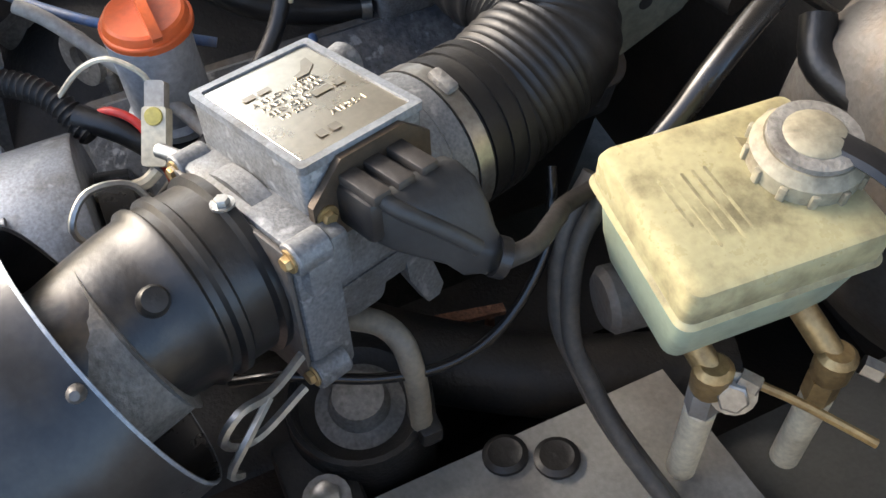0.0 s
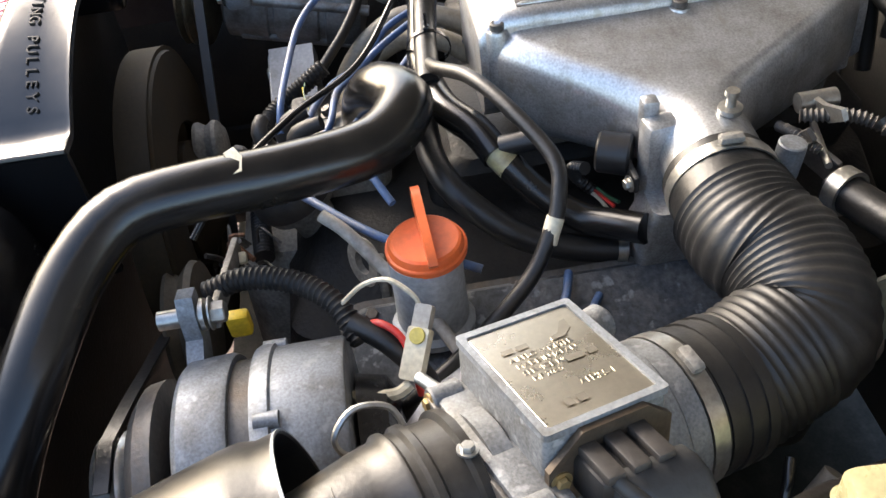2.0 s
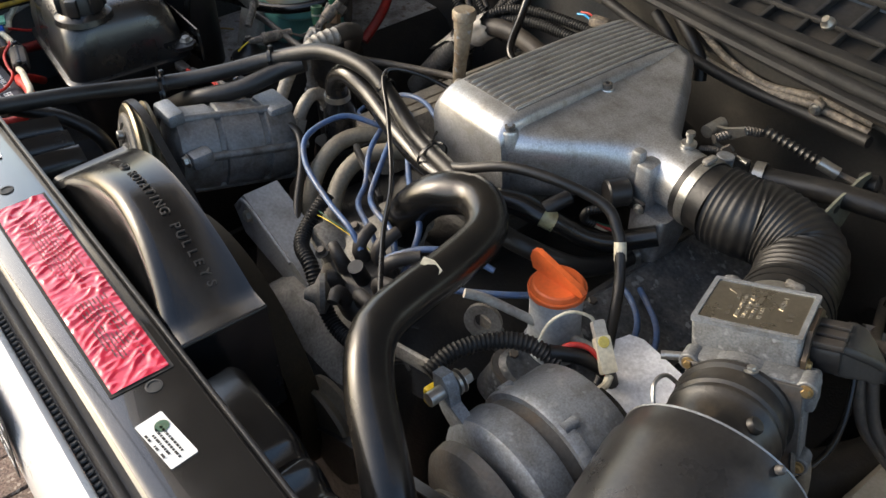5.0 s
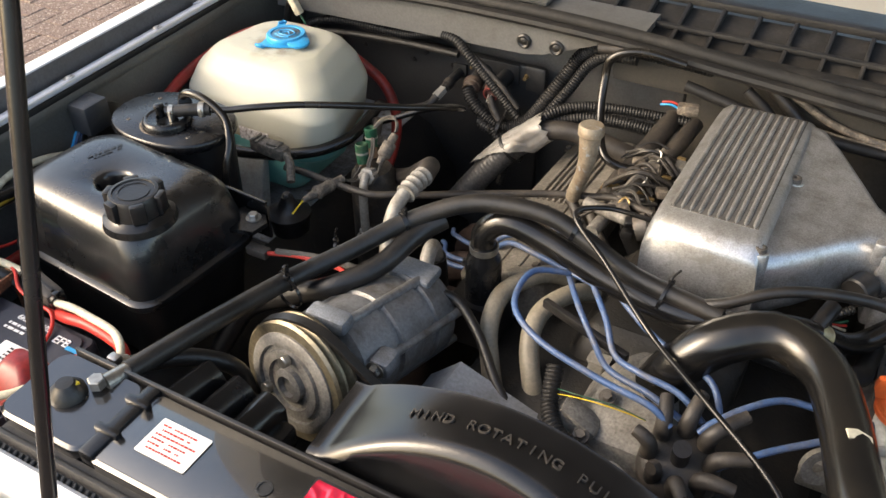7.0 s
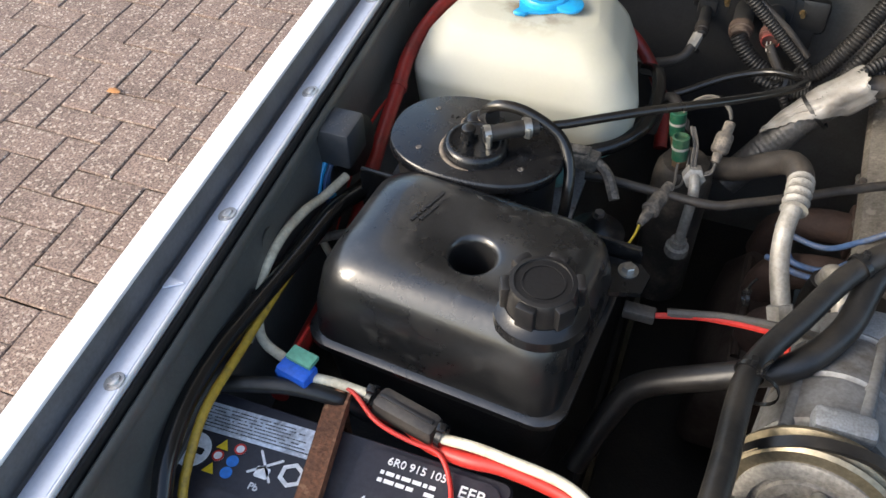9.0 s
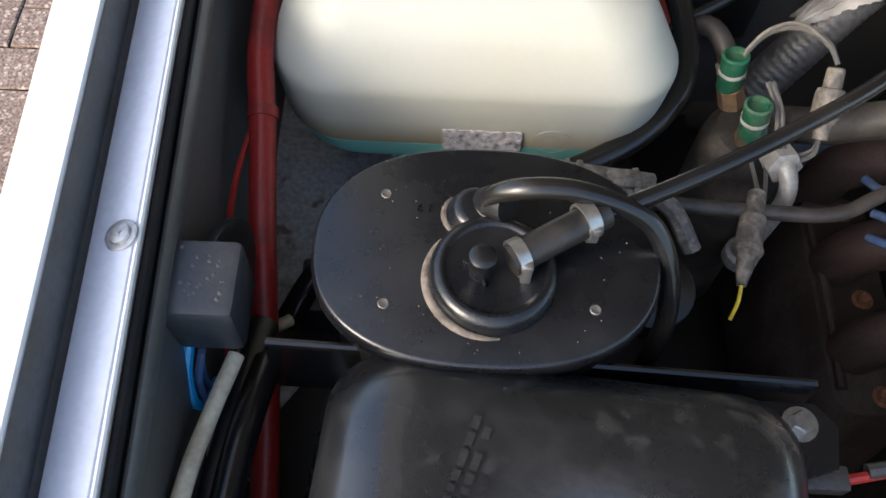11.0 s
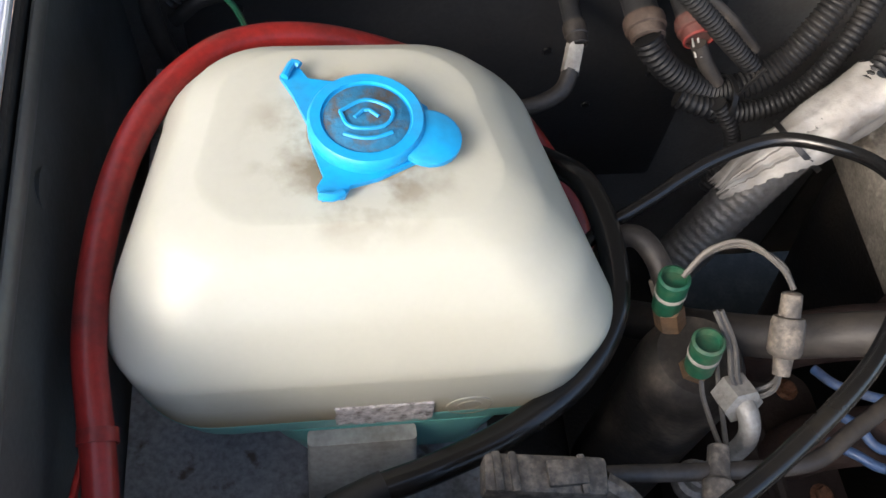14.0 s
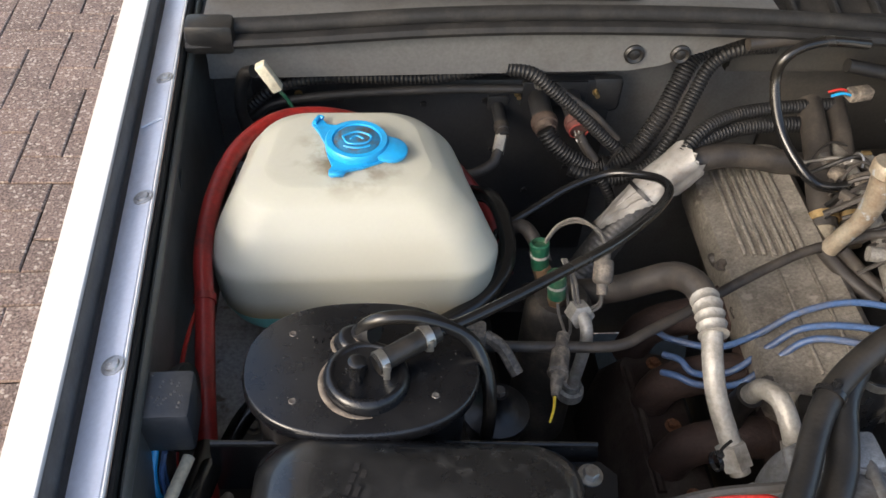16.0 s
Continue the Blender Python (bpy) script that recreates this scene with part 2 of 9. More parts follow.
WHITE_WIRE = material("off_white_cable", (0.62, 0.57, 0.43), 0.5, dirt=(0.28, 0.22, 0.14), amount=0.6, scale=40, bump=0.05)
GREY_WIRE = material("grey_cable", (0.065, 0.061, 0.056), 0.48, dirt=(0.16, 0.135, 0.105), amount=0.6, scale=40, bump=0.1)
YELLOW = material("yellow_plastic", (0.7, 0.5, 0.02), 0.45, dirt=(0.3, 0.2, 0.05), amount=0.4, scale=40, bump=0.05)
GREEN = material("green_plastic", (0.010, 0.075, 0.040), 0.42, dirt=(0.10, 0.115, 0.06), amount=0.7, scale=60, bump=0.05)
FOIL = material("aluminium_foil_wrap", (0.34, 0.325, 0.30), 0.55, 0.35, dirt=(0.12, 0.10, 0.08), amount=0.95, scale=40, grain=0.2, bump=0.25, fine=160)
FOIL_DARK = material("sooty_foil_fabric", (0.14, 0.135, 0.128), 0.42, 0.5, dirt=(0.06, 0.052, 0.045), amount=0.7, scale=40, grain=0.2, bump=0.3)
RED_LABEL = material("red_label", (0.56, 0.014, 0.045), 0.18, dirt=(0.62, 0.05, 0.11), amount=0.4, scale=60, grain=0.03, bump=0.1, fine=160, coat=1.0)
WHITE_LABEL = material("white_label", (0.78, 0.78, 0.75), 0.4, dirt=(0.6, 0.57, 0.5), amount=0.3, scale=40, grain=0.02, bump=0.0)
PRINT = material("black_print", (0.02, 0.02, 0.02), 0.5, amount=0.0, bump=0.0)
PRINT_RED = material("dark_red_print", (0.22, 0.005, 0.02), 0.5, amount=0.0, bump=0.0)
PRINT_WHITE = material("white_print", (0.75, 0.75, 0.75), 0.5, amount=0.0, bump=0.0)
SLAM_BLACK = material("satin_black_enamel", (0.011, 0.011, 0.0115), 0.16, dirt=(0.040, 0.036, 0.032), amount=0.35, scale=16, bump=0.04, fine=420, coat=0.9, spec=0.8)
BATTERY = material("battery_case", (0.022, 0.022, 0.030), 0.42, dirt=(0.10, 0.09, 0.09), amount=0.3, scale=16, bump=0.05)
PAVER = material("concrete_paver", (0.185, 0.129, 0.101), 0.8, dirt=(0.125, 0.091, 0.072), amount=0.75, scale=7, grain=0.6, bump=0.9, fine=190, spread=0.07, speck=((0.42, 0.34, 0.27), 150, 0.80), spec=0.3)
SAND = material("sandy_joint", (0.17, 0.12, 0.09), 0.95, dirt=(0.09, 0.085, 0.04), amount=0.8, scale=5, grain=0.4, bump=0.5)
BEIGE_HOSE = material("beige_rubber_hose", (0.22, 0.195, 0.15), 0.45, dirt=(0.09, 0.07, 0.05), amount=0.6, scale=24, bump=0.15)
GOLD_PASS = material("gold_passivated_steel", (0.27, 0.235, 0.165), 0.4, 0.85, dirt=(0.10, 0.08, 0.06), amount=0.6, scale=30, bump=0.15)
LID_METAL = material("dull_lid_metal", (0.58, 0.54, 0.46), 0.26, 1.0, dirt=(0.27, 0.245, 0.20), amount=0.5, scale=24, grain=0.06, bump=0.02)
COMP_ALU = material("grimy_grey_alloy", (0.21, 0.215, 0.22), 0.45, 0.5, dirt=(0.085, 0.068, 0.05), amount=0.9, scale=24, grain=0.15, bump=0.35)
# Oily metal, also the black of sheets added where gaps lie in shade.
GREASE_AND_FILL = material("oily_black_and_gap_fill", (0.013, 0.0125, 0.012), 0.5, 0.2, dirt=(0.045, 0.036, 0.027), amount=0.6, scale=16, bump=0.4)


# ---------------------------------------------------------------- mesh tools
class Mesh:
    """A list of points and faces that grows."""

    def __init__(self):
        self.v, self.f = [], []

    def add(self, verts, faces):
        k = len(self.v)
        self.v += [tuple(p) for p in verts]
        self.f += [tuple(i + k for i in q) for q in faces]
        return self

    def __add__(self, other):
        return Mesh().add(self.v, self.f).add(other.v, other.f)


def frame_of(axis, up=(0, 0, 1)):
    w = Vector(axis).normalized()
    u = Vector(up).cross(w)
    if u.length < 1e-3:
        u = Vector((1, 0, 0)).cross(w)
        if u.length < 1e-3:
            u = Vector((0, 1, 0)).cross(w)
    u.normalize()
    return u, w.cross(u), w


def rings(rows, closed=True, cap=True):
    """Skin over rows of points, all of one length."""
    m, k = Mesh(), len(rows[0])
    verts = [p for r in rows for p in r]
    faces = []
    for a in range(len(rows) - 1):
        for b in range(k if closed else k - 1):
            c = (b + 1) % k
            faces.append((a * k + b, a * k + c, (a + 1) * k + c, (a + 1) * k + b))
    if cap:
        faces.append(tuple(reversed(range(k))))
        faces.append(tuple((len(rows) - 1) * k + b for b in range(k)))
    return m.add(verts, faces)


def lathe(p, axis, profile, seg=28, cap=True):
    """Revolves (height, radius) pairs about the axis through p."""
    u, v, w = frame_of(axis)
    p = Vector(p)
    return rings([[p + w * h + (u * math.cos(2 * math.pi * i / seg) + v * math.sin(2 * math.pi * i / seg)) * max(r, 1e-4)
                   for i in range(seg)] for h, r in profile], cap=cap)


def cyl(a, b, r, r2=None, seg=20, bev=0.0):
    a, b = Vector(a), Vector(b)
    h, r2 = (b - a).length, r if r2 is None else r2
    prof = [(0, r - bev), (bev, r), (h - bev, r2), (h, r2 - bev)] if bev else [(0, r), (h, r2)]
    return lathe(a, b - a, prof, seg)


def box(c, size, bev=0.003, turn=None, seg=2):
    b = bmesh.new()
    bmesh.ops.create_cube(b, size=1)
    for q in b.verts:
        q.co = Vector((q.co.x * size[0], q.co.y * size[1], q.co.z * size[2]))
    if bev:
        bmesh.ops.bevel(b, geom=b.edges[:], offset=bev, segments=seg, affect="EDGES", profile=0.5)
    m4 = Matrix.Translation(c) @ (turn if turn is not None else Matrix())
    b.verts.index_update()
    out = Mesh().add([m4 @ q.co for q in b.verts], [[q.index for q in fc.verts] for fc in b.faces])
    b.free()
    return out


def smooth_path(pts, step):
    """Catmull-Rom through the points, resampled at even steps."""
    pts = [Vector(p) for p in pts]
    if len(pts) == 2:
        dense = [pts[0].lerp(pts[1], i / 20) for i in range(21)]
    else:
        ext = [pts[0] * 2 - pts[1]] + pts + [pts[-1] * 2 - pts[-2]]
        dense = []
        for i in range(1, len(ext) - 2):
            a, b, c, d = ext[i - 1:i + 3]
            for k in range(16):
                t = k / 16
                dense.append(0.5 * ((2 * b) + (c - a) * t + (2 * a - 5 * b + 4 * c - d) * t * t + (3 * b - a - 3 * c + d) * t ** 3))
        dense.append(pts[-1])
    run = [0.0]
    for a, b in zip(dense, dense[1:]):
        run.append(run[-1] + (b - a).length)
    n = max(2, int(run[-1] / step) + 1)
    out, j = [], 0
    for i in range(n):
        s = run[-1] * i / (n - 1)
        while j < len(run) - 2 and run[j + 1] < s:
            j += 1
        out.append(dense[j].lerp(dense[j + 1], (s - run[j]) / max(run[j + 1] - run[j], 1e-9)))
    return out


def tube(pts, r, seg=10, step=None, rib=None, taper=None, squash=1.0):
    """A hose along the points. rib: (pitch, depth) of corrugations."""
    step = step or max(r * 0.7, 0.004)
    if rib:
        step = rib[0] / 4
    path = smooth_path(pts, step)
    rows, up = [], None
    for i, p in enumerate(path):
        d = (path[min(i + 1, len(path) - 1)] - path[max(i - 1, 0)]).normalized()
        if up is None:
            up = frame_of(d)[0]
        up = (up - d * up.dot(d)).normalized()
        side = d.cross(up)
        rad = r
        if rib:
            rad = r - (0, rib[1] * 0.6, rib[1], rib[1] * 0.6)[i % 4]
        if taper:
            rad = taper(i / (len(path) - 1)) * rad
        rows.append([p + (up * math.cos(2 * math.pi * k / seg) + side * squash * math.sin(2 * math.pi * k / seg)) * rad for k in range(seg)])
    return rings(rows)


def round_rect(hx, hy, r, per=5, edge=0):
    r = min(r, hx * 0.999, hy * 0.999)
    out = []
    for cx, cy, a0 in ((hx - r, hy - r, 0), (-hx + r, hy - r, 90), (-hx + r, -hy + r, 180), (hx - r, -hy + r, 270)):
        for i in range(per + 1):
            a = radians(a0 + 90 * i / per)
            out.append((cx + r * math.cos(a), cy + r * math.sin(a)))
    if edge:
        full = []
        for i, p in enumerate(out):
            full.append(p)
            if i % (per + 1) == per:
                q = out[(i + 1) % len(out)]
                full += [(p[0] + (q[0] - p[0]) * k / (edge + 1), p[1] + (q[1] - p[1]) * k / (edge + 1)) for k in range(1, edge + 1)]
        return full
    return out


def loft(levels, m4=None, per=5, well=None):
    """Rounded rectangles stacked up z: (z, cx, cy, half x, half y, corner)."""
    m4 = m4 if m4 is not None else Matrix()
    rows = [[m4 @ Vector((cx + a, cy + b, z)) for a, b in round_rect(hx, hy, r, per, 7 if well else 0)] for z, cx, cy, hx, hy, r in levels]
    if well:
        (wx, wy), steps = well
        ways = [math.atan2(p.y - wy, p.x - wx) for p in rows[-1]]
        rows += [[Vector((wx + r * math.cos(a), wy + r * math.sin(a), z)) for a in ways] for z, r in steps]
    return rings(rows)


def prism(poly, o, u, v, depth):
    """A polygon in the plane of u and v through o, given a thickness along u x v."""
    o, u, v = Vector(o), Vector(u), Vector(v)
    w = u.cross(v).normalized() * depth
    a = [o + u * x + v * y for x, y in poly]
    k = len(a)
    return Mesh().add(a + [p + w for p in a], [tuple(reversed(range(k))), tuple(range(k, 2 * k))] +
                      [(i, (i + 1) % k, k + (i + 1) % k, k + i) for i in range(k)])


def hexbolt(p, axis, r=0.006, h=0.005, washer=True):
    u, v, w = frame_of(axis)
    p = Vector(p)
    m = Mesh()
    if washer:
        m = lathe(p, axis, [(0, r * 1.5), (0.0012, r * 1.5)], 16)
    row = lambda hh, rr: [p + w * hh + (u * math.cos(math.pi * i / 3) + v * math.sin(math.pi * i / 3)) * rr for i in range(6)]
    return m + rings([row(0.001, r), row(h, r), row(h + 0.001, r * 0.85)])


def ring(p, axis, r, wide, thick, seg=32):
    """A flat band, such as a hose clip, about the axis."""
    h = wide / 2
    return lathe(p, axis, [(-h, r), (-h, r + thick), (h, r + thick), (h, r), (-h, r)], seg, cap=False)


ORIGIN = {}


def data_of(name, m, mat, origin, sharp=38):
    me = bpy.data.meshes.new(name)
    me.from_pydata([(x - origin[0], y - origin[1], z - origin[2]) for x, y, z in m.v], [], m.f)
    me.materials.append(mat)
    b = bmesh.new()
    b.from_mesh(me)
    bmesh.ops.recalc_face_normals(b, faces=b.faces[:])
    b.to_mesh(me)
    b.free()
    me.shade_smooth()
    me.set_sharp_from_angle(angle=radians(sharp))
    return me


def thing(name, label, category, at, group="", kind=""):
    """An empty at the base of a thing, to carry its parts."""
    ob = new(name)
    ob.location, ob.empty_display_size = at, 0.02
    ORIGIN[ob.name] = Vector(at)
    return tagged(ob, label, category, group, kind)


def single(name, m, mat, label, category, group="", kind="", sharp=38):
    """A thing of one mesh, with its origin at its base."""
    xs, ys, zs = zip(*m.v)
    at = ((min(xs) + max(xs)) / 2, (min(ys) + max(ys)) / 2, min(zs))
    ob = new(name, data_of(name, m, mat, at, sharp))
    ob.location = at
    ORIGIN[ob.name] = Vector(at)
    return tagged(ob, label, category, group, kind)


def part(name, m, mat, parent, label="", sharp=38):
    at = ORIGIN[parent.name]
    ob = new(name, data_of(name, m, mat, at, sharp))
    ob.parent = parent
    ORIGIN[ob.name] = at
    return tagged(ob, label)


def letters(text, size, m4, depth=0.0006, spacing=1.0):
    """Writing in the built-in font, flat in its own xy plane, put at m4."""
    cu = bpy.data.curves.new("writing", "FONT")
    cu.body, cu.size, cu.extrude, cu.align_x, cu.align_y, cu.space_character = text, size, depth, "CENTER", "CENTER", spacing
    ob = bpy.data.objects.new("writing", cu)
    me = bpy.data.meshes.new_from_object(ob)
    out = Mesh().add([m4 @ q.co for q in me.vertices], [tuple(p.vertices) for p in me.polygons])
    bpy.data.objects.remove(ob)
    bpy.data.curves.remove(cu)
    bpy.data.meshes.remove(me)
    return out


def plane_at(o, x_dir, y_dir):
    """A pose whose x and y axes lie along the given ways."""
    x = Vector(x_dir).normalized()
    z = x.cross(Vector(y_dir)).normalized()
    y = z.cross(x)
    return Matrix.Translation(o) @ Matrix((x, y, z)).transposed().to_4x4()


def bars(m4, w, h, rows, seed, fill=0.9, thick=0.0004, ratio=0.5):
    """Lines of unreadable print as broken bars over a w x h field."""
    rng, m = random.Random(seed), Mesh()
    for i in range(rows):
        y, x = h / 2 - (i + 0.5) * h / rows, -w / 2
        end = w / 2 * rng.uniform(0.5, 1.0)
        hh = h / rows * ratio
        while x < end:
            ln = rng.uniform(0.7, 2.6) * hh
            if rng.random() < fill:
                a, b = x, min(x + ln, w / 2)
                m.add([m4 @ Vector(q) for q in ((a, y - hh / 2, thick), (b, y - hh / 2, thick), (b, y + hh / 2, thick), (a, y + hh / 2, thick))], [(0, 1, 2, 3)])
            x += ln + hh * 0.45
    return m


def sheet(m4, w, h, thick=0.0005):
    return loft([(0, 0, 0, w / 2, h / 2, 0.001), (thick, 0, 0, w / 2, h / 2, 0.001)], m4, 1)


def disc(m4, r, thick=0.0006, seg=24):
    return Mesh() + lathe(m4.translation, m4.to_3x3() @ Vector((0, 0, 1)), [(0, r), (thick, r)], seg)

# ---------------------------------------------------------------- ground
single("ground", Mesh().add([(-60, -60, -0.0055), (60, -60, -0.0055), (60, 60, -0.0055), (-60, 60, -0.0055)], [(0, 1, 2, 3)]), SAND,
       "sandy joint bed under the brick paving", "ground", kind="structure")

# ---------------------------------------------------------------- car body
SCREW = material("dull_screw_steel", (0.46, 0.45, 0.44), 0.4, 0.8, dirt=(0.09, 0.07, 0.055), amount=0.7, scale=90, bump=0.2)
# front wing beside the washer bottle: outer skin, rain gutter, screwed flange, inner panel
def along(y):
    """The wing's inner line bends in a little towards the grille."""
    return -0.710 - 0.043 * (y - 0.7)


WING_Y = [-0.03 + 0.05 * i for i in range(26)]


def solid_strip(profile):
    """Sweeps offsets (dx, z) along the wing line."""
    return rings([[(along(y) + dx, y, z) for dx, z in profile] for y in WING_Y])


wing = thing("front_wing", "white painted front wing with a screwed grey inner flange", "car wing", (-0.78, 0.7, 0.4))
part("outer_skin", solid_strip([(-0.0255, 1.035), (-0.0255, 1.046), (-0.028, 1.050), (-0.040, 1.052), (-0.050, 1.050), (-0.057, 1.041), (-0.063, 1.015),
                                (-0.082, 0.8), (-0.085, 0.45), (-0.081, 0.45), (-0.078, 0.8), (-0.064, 1.0), (-0.048, 1.03)]), WHITE_PAINT, wing, "glossy white outer skin")
# Grime plus the channel's shade are put into this grey; the paint is white.
part("gutter", solid_strip([(-0.0262, 1.0486), (-0.0250, 1.0470), (-0.0246, 1.020), (-0.0205, 1.016), (-0.0205, 1.011), (-0.033, 1.015)]), material("shaded_gutter_paint", (0.085, 0.085, 0.088), 0.45, dirt=(0.06, 0.054, 0.046), amount=0.8, scale=18, bump=0.1), wing, "grimy gutter with channel shade in its dark grey")
# White paint as on the skin; shade and sky blue go into its colour.
part("flange", solid_strip([(-0.0203, 1.0160), (-0.0195, 1.0225), (-0.015, 1.0248), (-0.004, 1.0288), (0.003, 1.0302), (0.0042, 1.0295), (0.0048, 1.0275), (0.0048, 1.022), (0.0, 1.021)]), BLUE_GREY, wing, "pale blue-grey flange, shade put into its white paint")
part("flange_edge", solid_strip([(0.0040, 1.0298), (0.0052, 1.0304), (0.0062, 1.0294), (0.0060, 1.0265), (0.0049, 1.0262)]), WHITE_PAINT, wing, "thin white strip along the flange edge")
part("edge_strip", solid_strip([(0.0052, 1.0215), (0.0065, 1.0225), (0.0085, 1.022), (0.0095, 1.016), (0.0085, 1.008), (0.0055, 1.008)]), SEAL, wing, "dark rubber edge strip")
inner = thing("inner_wing", "dusty dark grey inner wing panel", "car panel", (-0.7, 0.7, 0.45), kind="structure")
part("upper_bead", solid_strip([(0.0105, 1.010), (0.0115, 1.0155), (0.0135, 1.017), (0.0158, 1.0145), (0.0165, 1.008), (0.0155, 1.002), (0.0115, 1.002)]), INNER_PAINT, inner, "dull blue-grey rolled edge")
part("panel", solid_strip([(0.004, 1.012), (0.011, 1.006), (0.016, 0.96), (0.020, 0.80), (0.026, 0.45), (0.020, 0.45), (0.012, 0.80), (0.004, 0.97)]), INNER_PAINT, inner)
for y0 in (0.93, 0.52):
    part("pressed_slot", loft([(0, 0, 0, 0.012, 0.035, 0.012), (0.003, 0, 0, 0.010, 0.033, 0.010)],
                              plane_at((along(y0) + 0.014, y0, 0.955), (0, -1, 0), (0.05, 0, 1)), 6), INNER_PAINT, inner)
for y0 in (0.313, 0.493, 0.672, 0.849, 1.026):
    p = Vector((along(y0) - 0.003, y0, 1.0287))
    part("screw", lathe(p, (-0.28, 0, 1), [(0, 0.0086), (0.0010, 0.0084), (0.0016, 0.0066), (0.0014, 0.0058), (0.0030, 0.0052), (0.0034, 0.0035)], 18)
         + box(p + Vector((0, 0, 0.0034)), (0.005, 0.0012, 0.0006), 0) + box(p + Vector((0, 0, 0.0034)), (0.0012, 0.005, 0.0006), 0), SCREW, wing, "cross-head screw")
for y0 in (0.41, 0.955):
    part("seam_clip", prism([(0, 0), (0.018, 0.006), (0.0, 0.012)], (along(y0) - 0.016, y0 - 0.006, 1.0255), (1, 0, 0.33), (0, 1, 0), 0.002), BLUE_GREY, wing)

# the wing and inner panel on the brake side stay below the picture for the most part
wing2 = thing("front_wing", "white painted front wing beside the air filter", "car wing", (0.86, 0.7, 0.4))
part("outer_skin", rings([[(1.005, y, 1.05), (0.98, y, 1.04), (0.92, y, 1.03), (0.92, y, 1.024), (0.98, y, 1.032), (1.05, y, 0.95), (1.065, y, 0.45), (1.07, y, 0.45), (1.057, y, 0.96)]
                          for y in (0.2, 0.5, 0.8, 1.2)]), WHITE_PAINT, wing2)
inner2 = thing("inner_wing", "dusty grey inner wing with round rubber bungs", "car panel", (0.76, 0.8, 0.45), kind="structure")
part("panel", rings([[(0.922, y, 1.03), (0.912, y, 0.80), (0.765, y, 0.765), (0.66, y, 0.745), (0.645, y, 0.70), (0.63, y, 0.45), (0.66, y, 0.45), (0.67, y, 0.73), (0.775, y, 0.75), (0.918, y, 0.79)]
                     for y in (0.62, 0.75, 0.842, 0.925)]), DUSTY_GREY, inner2)
# Added plate, black where only shade would show past the turret.
part("arch_shield", box((0.76, 0.90, 0.545), (0.38, 0.62, 0.012), 0.003), GREASE_AND_FILL, inner2, "added black sheet over the gap to the ground")
for p in ((0.69, 0.82, 0.7525), (0.672, 0.79, 0.7483)):
    part("bung", lathe(p, (-0.22, 0, 1), [(0, 0.016), (0.003, 0.016), (0.005, 0.012), (0.004, 0.008), (0.005, 0.0)], 20), RUBBER, inner2, "black rubber bung")
part("rear_panel", rings([[(0.925, y, 1.03), (0.915, y, 0.86), (0.84, y, 0.72), (0.70, y, 0.66), (0.66, y, 0.45), (0.69, y, 0.45), (0.72, y, 0.64), (0.85, y, 0.71), (0.93, y, 0.86)] for y in (0.926, 1.0, 1.2)]), INNER_PAINT, inner2)
part("front_inner", rings([[(0.925, y, 1.03), (0.92, y, 0.86), (0.91, y, 0.45), (0.92, y, 0.45), (0.935, y, 0.86)] for y in (0.2, 0.4, 0.618)]), INNER_PAINT, inner2)

# front panel, slam panel
front = thing("car_front", "white painted front panel with printed decals", "car panel", (0.05, 0.18, 0.4))
part("skin", rings([[(x, 0.2085, 0.978), (x, 0.2082, 0.991), (x, 0.2065, 0.9965), (x, 0.2025, 0.9995), (x, 0.197, 0.9985), (x, 0.190, 0.985), (x, 0.176, 0.95), (x, 0.168, 0.90), (x, 0.165, 0.5), (x, 0.170, 0.5),
                     (x, 0.175, 0.9), (x, 0.191, 0.970), (x, 0.203, 0.980)] for x in (-0.40, -0.1, 0.3, 1.04)]), WHITE_PAINT, front)
slam = thing("slam_panel", "satin black slam panel above the radiator", "car panel", (0.05, 0.28, 0.9))
part("top_plate", loft([(0.979, 0.16, 0.276, 0.385, 0.0425, 0.006), (0.994, 0.16, 0.276, 0.385, 0.0425, 0.006), (0.997, 0.16, 0.276, 0.382, 0.0395, 0.006)]), SLAM_BLACK, slam)
part("end_plate", loft([(0.979, -0.288, 0.276, 0.054, 0.0425, 0.016), (0.994, -0.288, 0.276, 0.054, 0.0425, 0.016), (0.997, -0.288, 0.276, 0.051, 0.0395, 0.014)]), SLAM_BLACK, slam)
part("corner_panel", box((-0.57, 0.125, 0.84), (0.30, 0.05, 0.20), 0.02), INNER_PAINT, slam)
part("joint_strap", box((-0.230, 0.278, 0.992), (0.016, 0.088, 0.016), 0.003), BLACK_PLASTIC, slam, "black strap bridging the joint")
for y0 in (0.262, 0.298):
    part("strap_clip", box((-0.230, y0, 0.997), (0.026, 0.008, 0.012), 0.002), BLACK_PLASTIC, slam)
LIP_RUBBER = material("faded_lip_rubber", (0.040, 0.038, 0.036), 0.5, dirt=(0.070, 0.064, 0.056), amount=0.5, scale=20, bump=0.15, spec=0.4)
part("front_lip", rings([[(x, 0.2345, 0.979), (x, 0.2345, 0.9835), (x, 0.228, 0.9835), (x, 0.2262, 0.9885), (x, 0.2235, 0.9915), (x, 0.2205, 0.9915), (x, 0.2180, 0.9885), (x, 0.2168, 0.9850), (x, 0.2155, 0.9850), (x, 0.2090, 0.9850), (x, 0.2090, 0.976)] for x in (-0.33, 0.1, 0.56)]), LIP_RUBBER, slam, "grey rubber seal with a round bead", sharp=50)
ribs = Mesh()
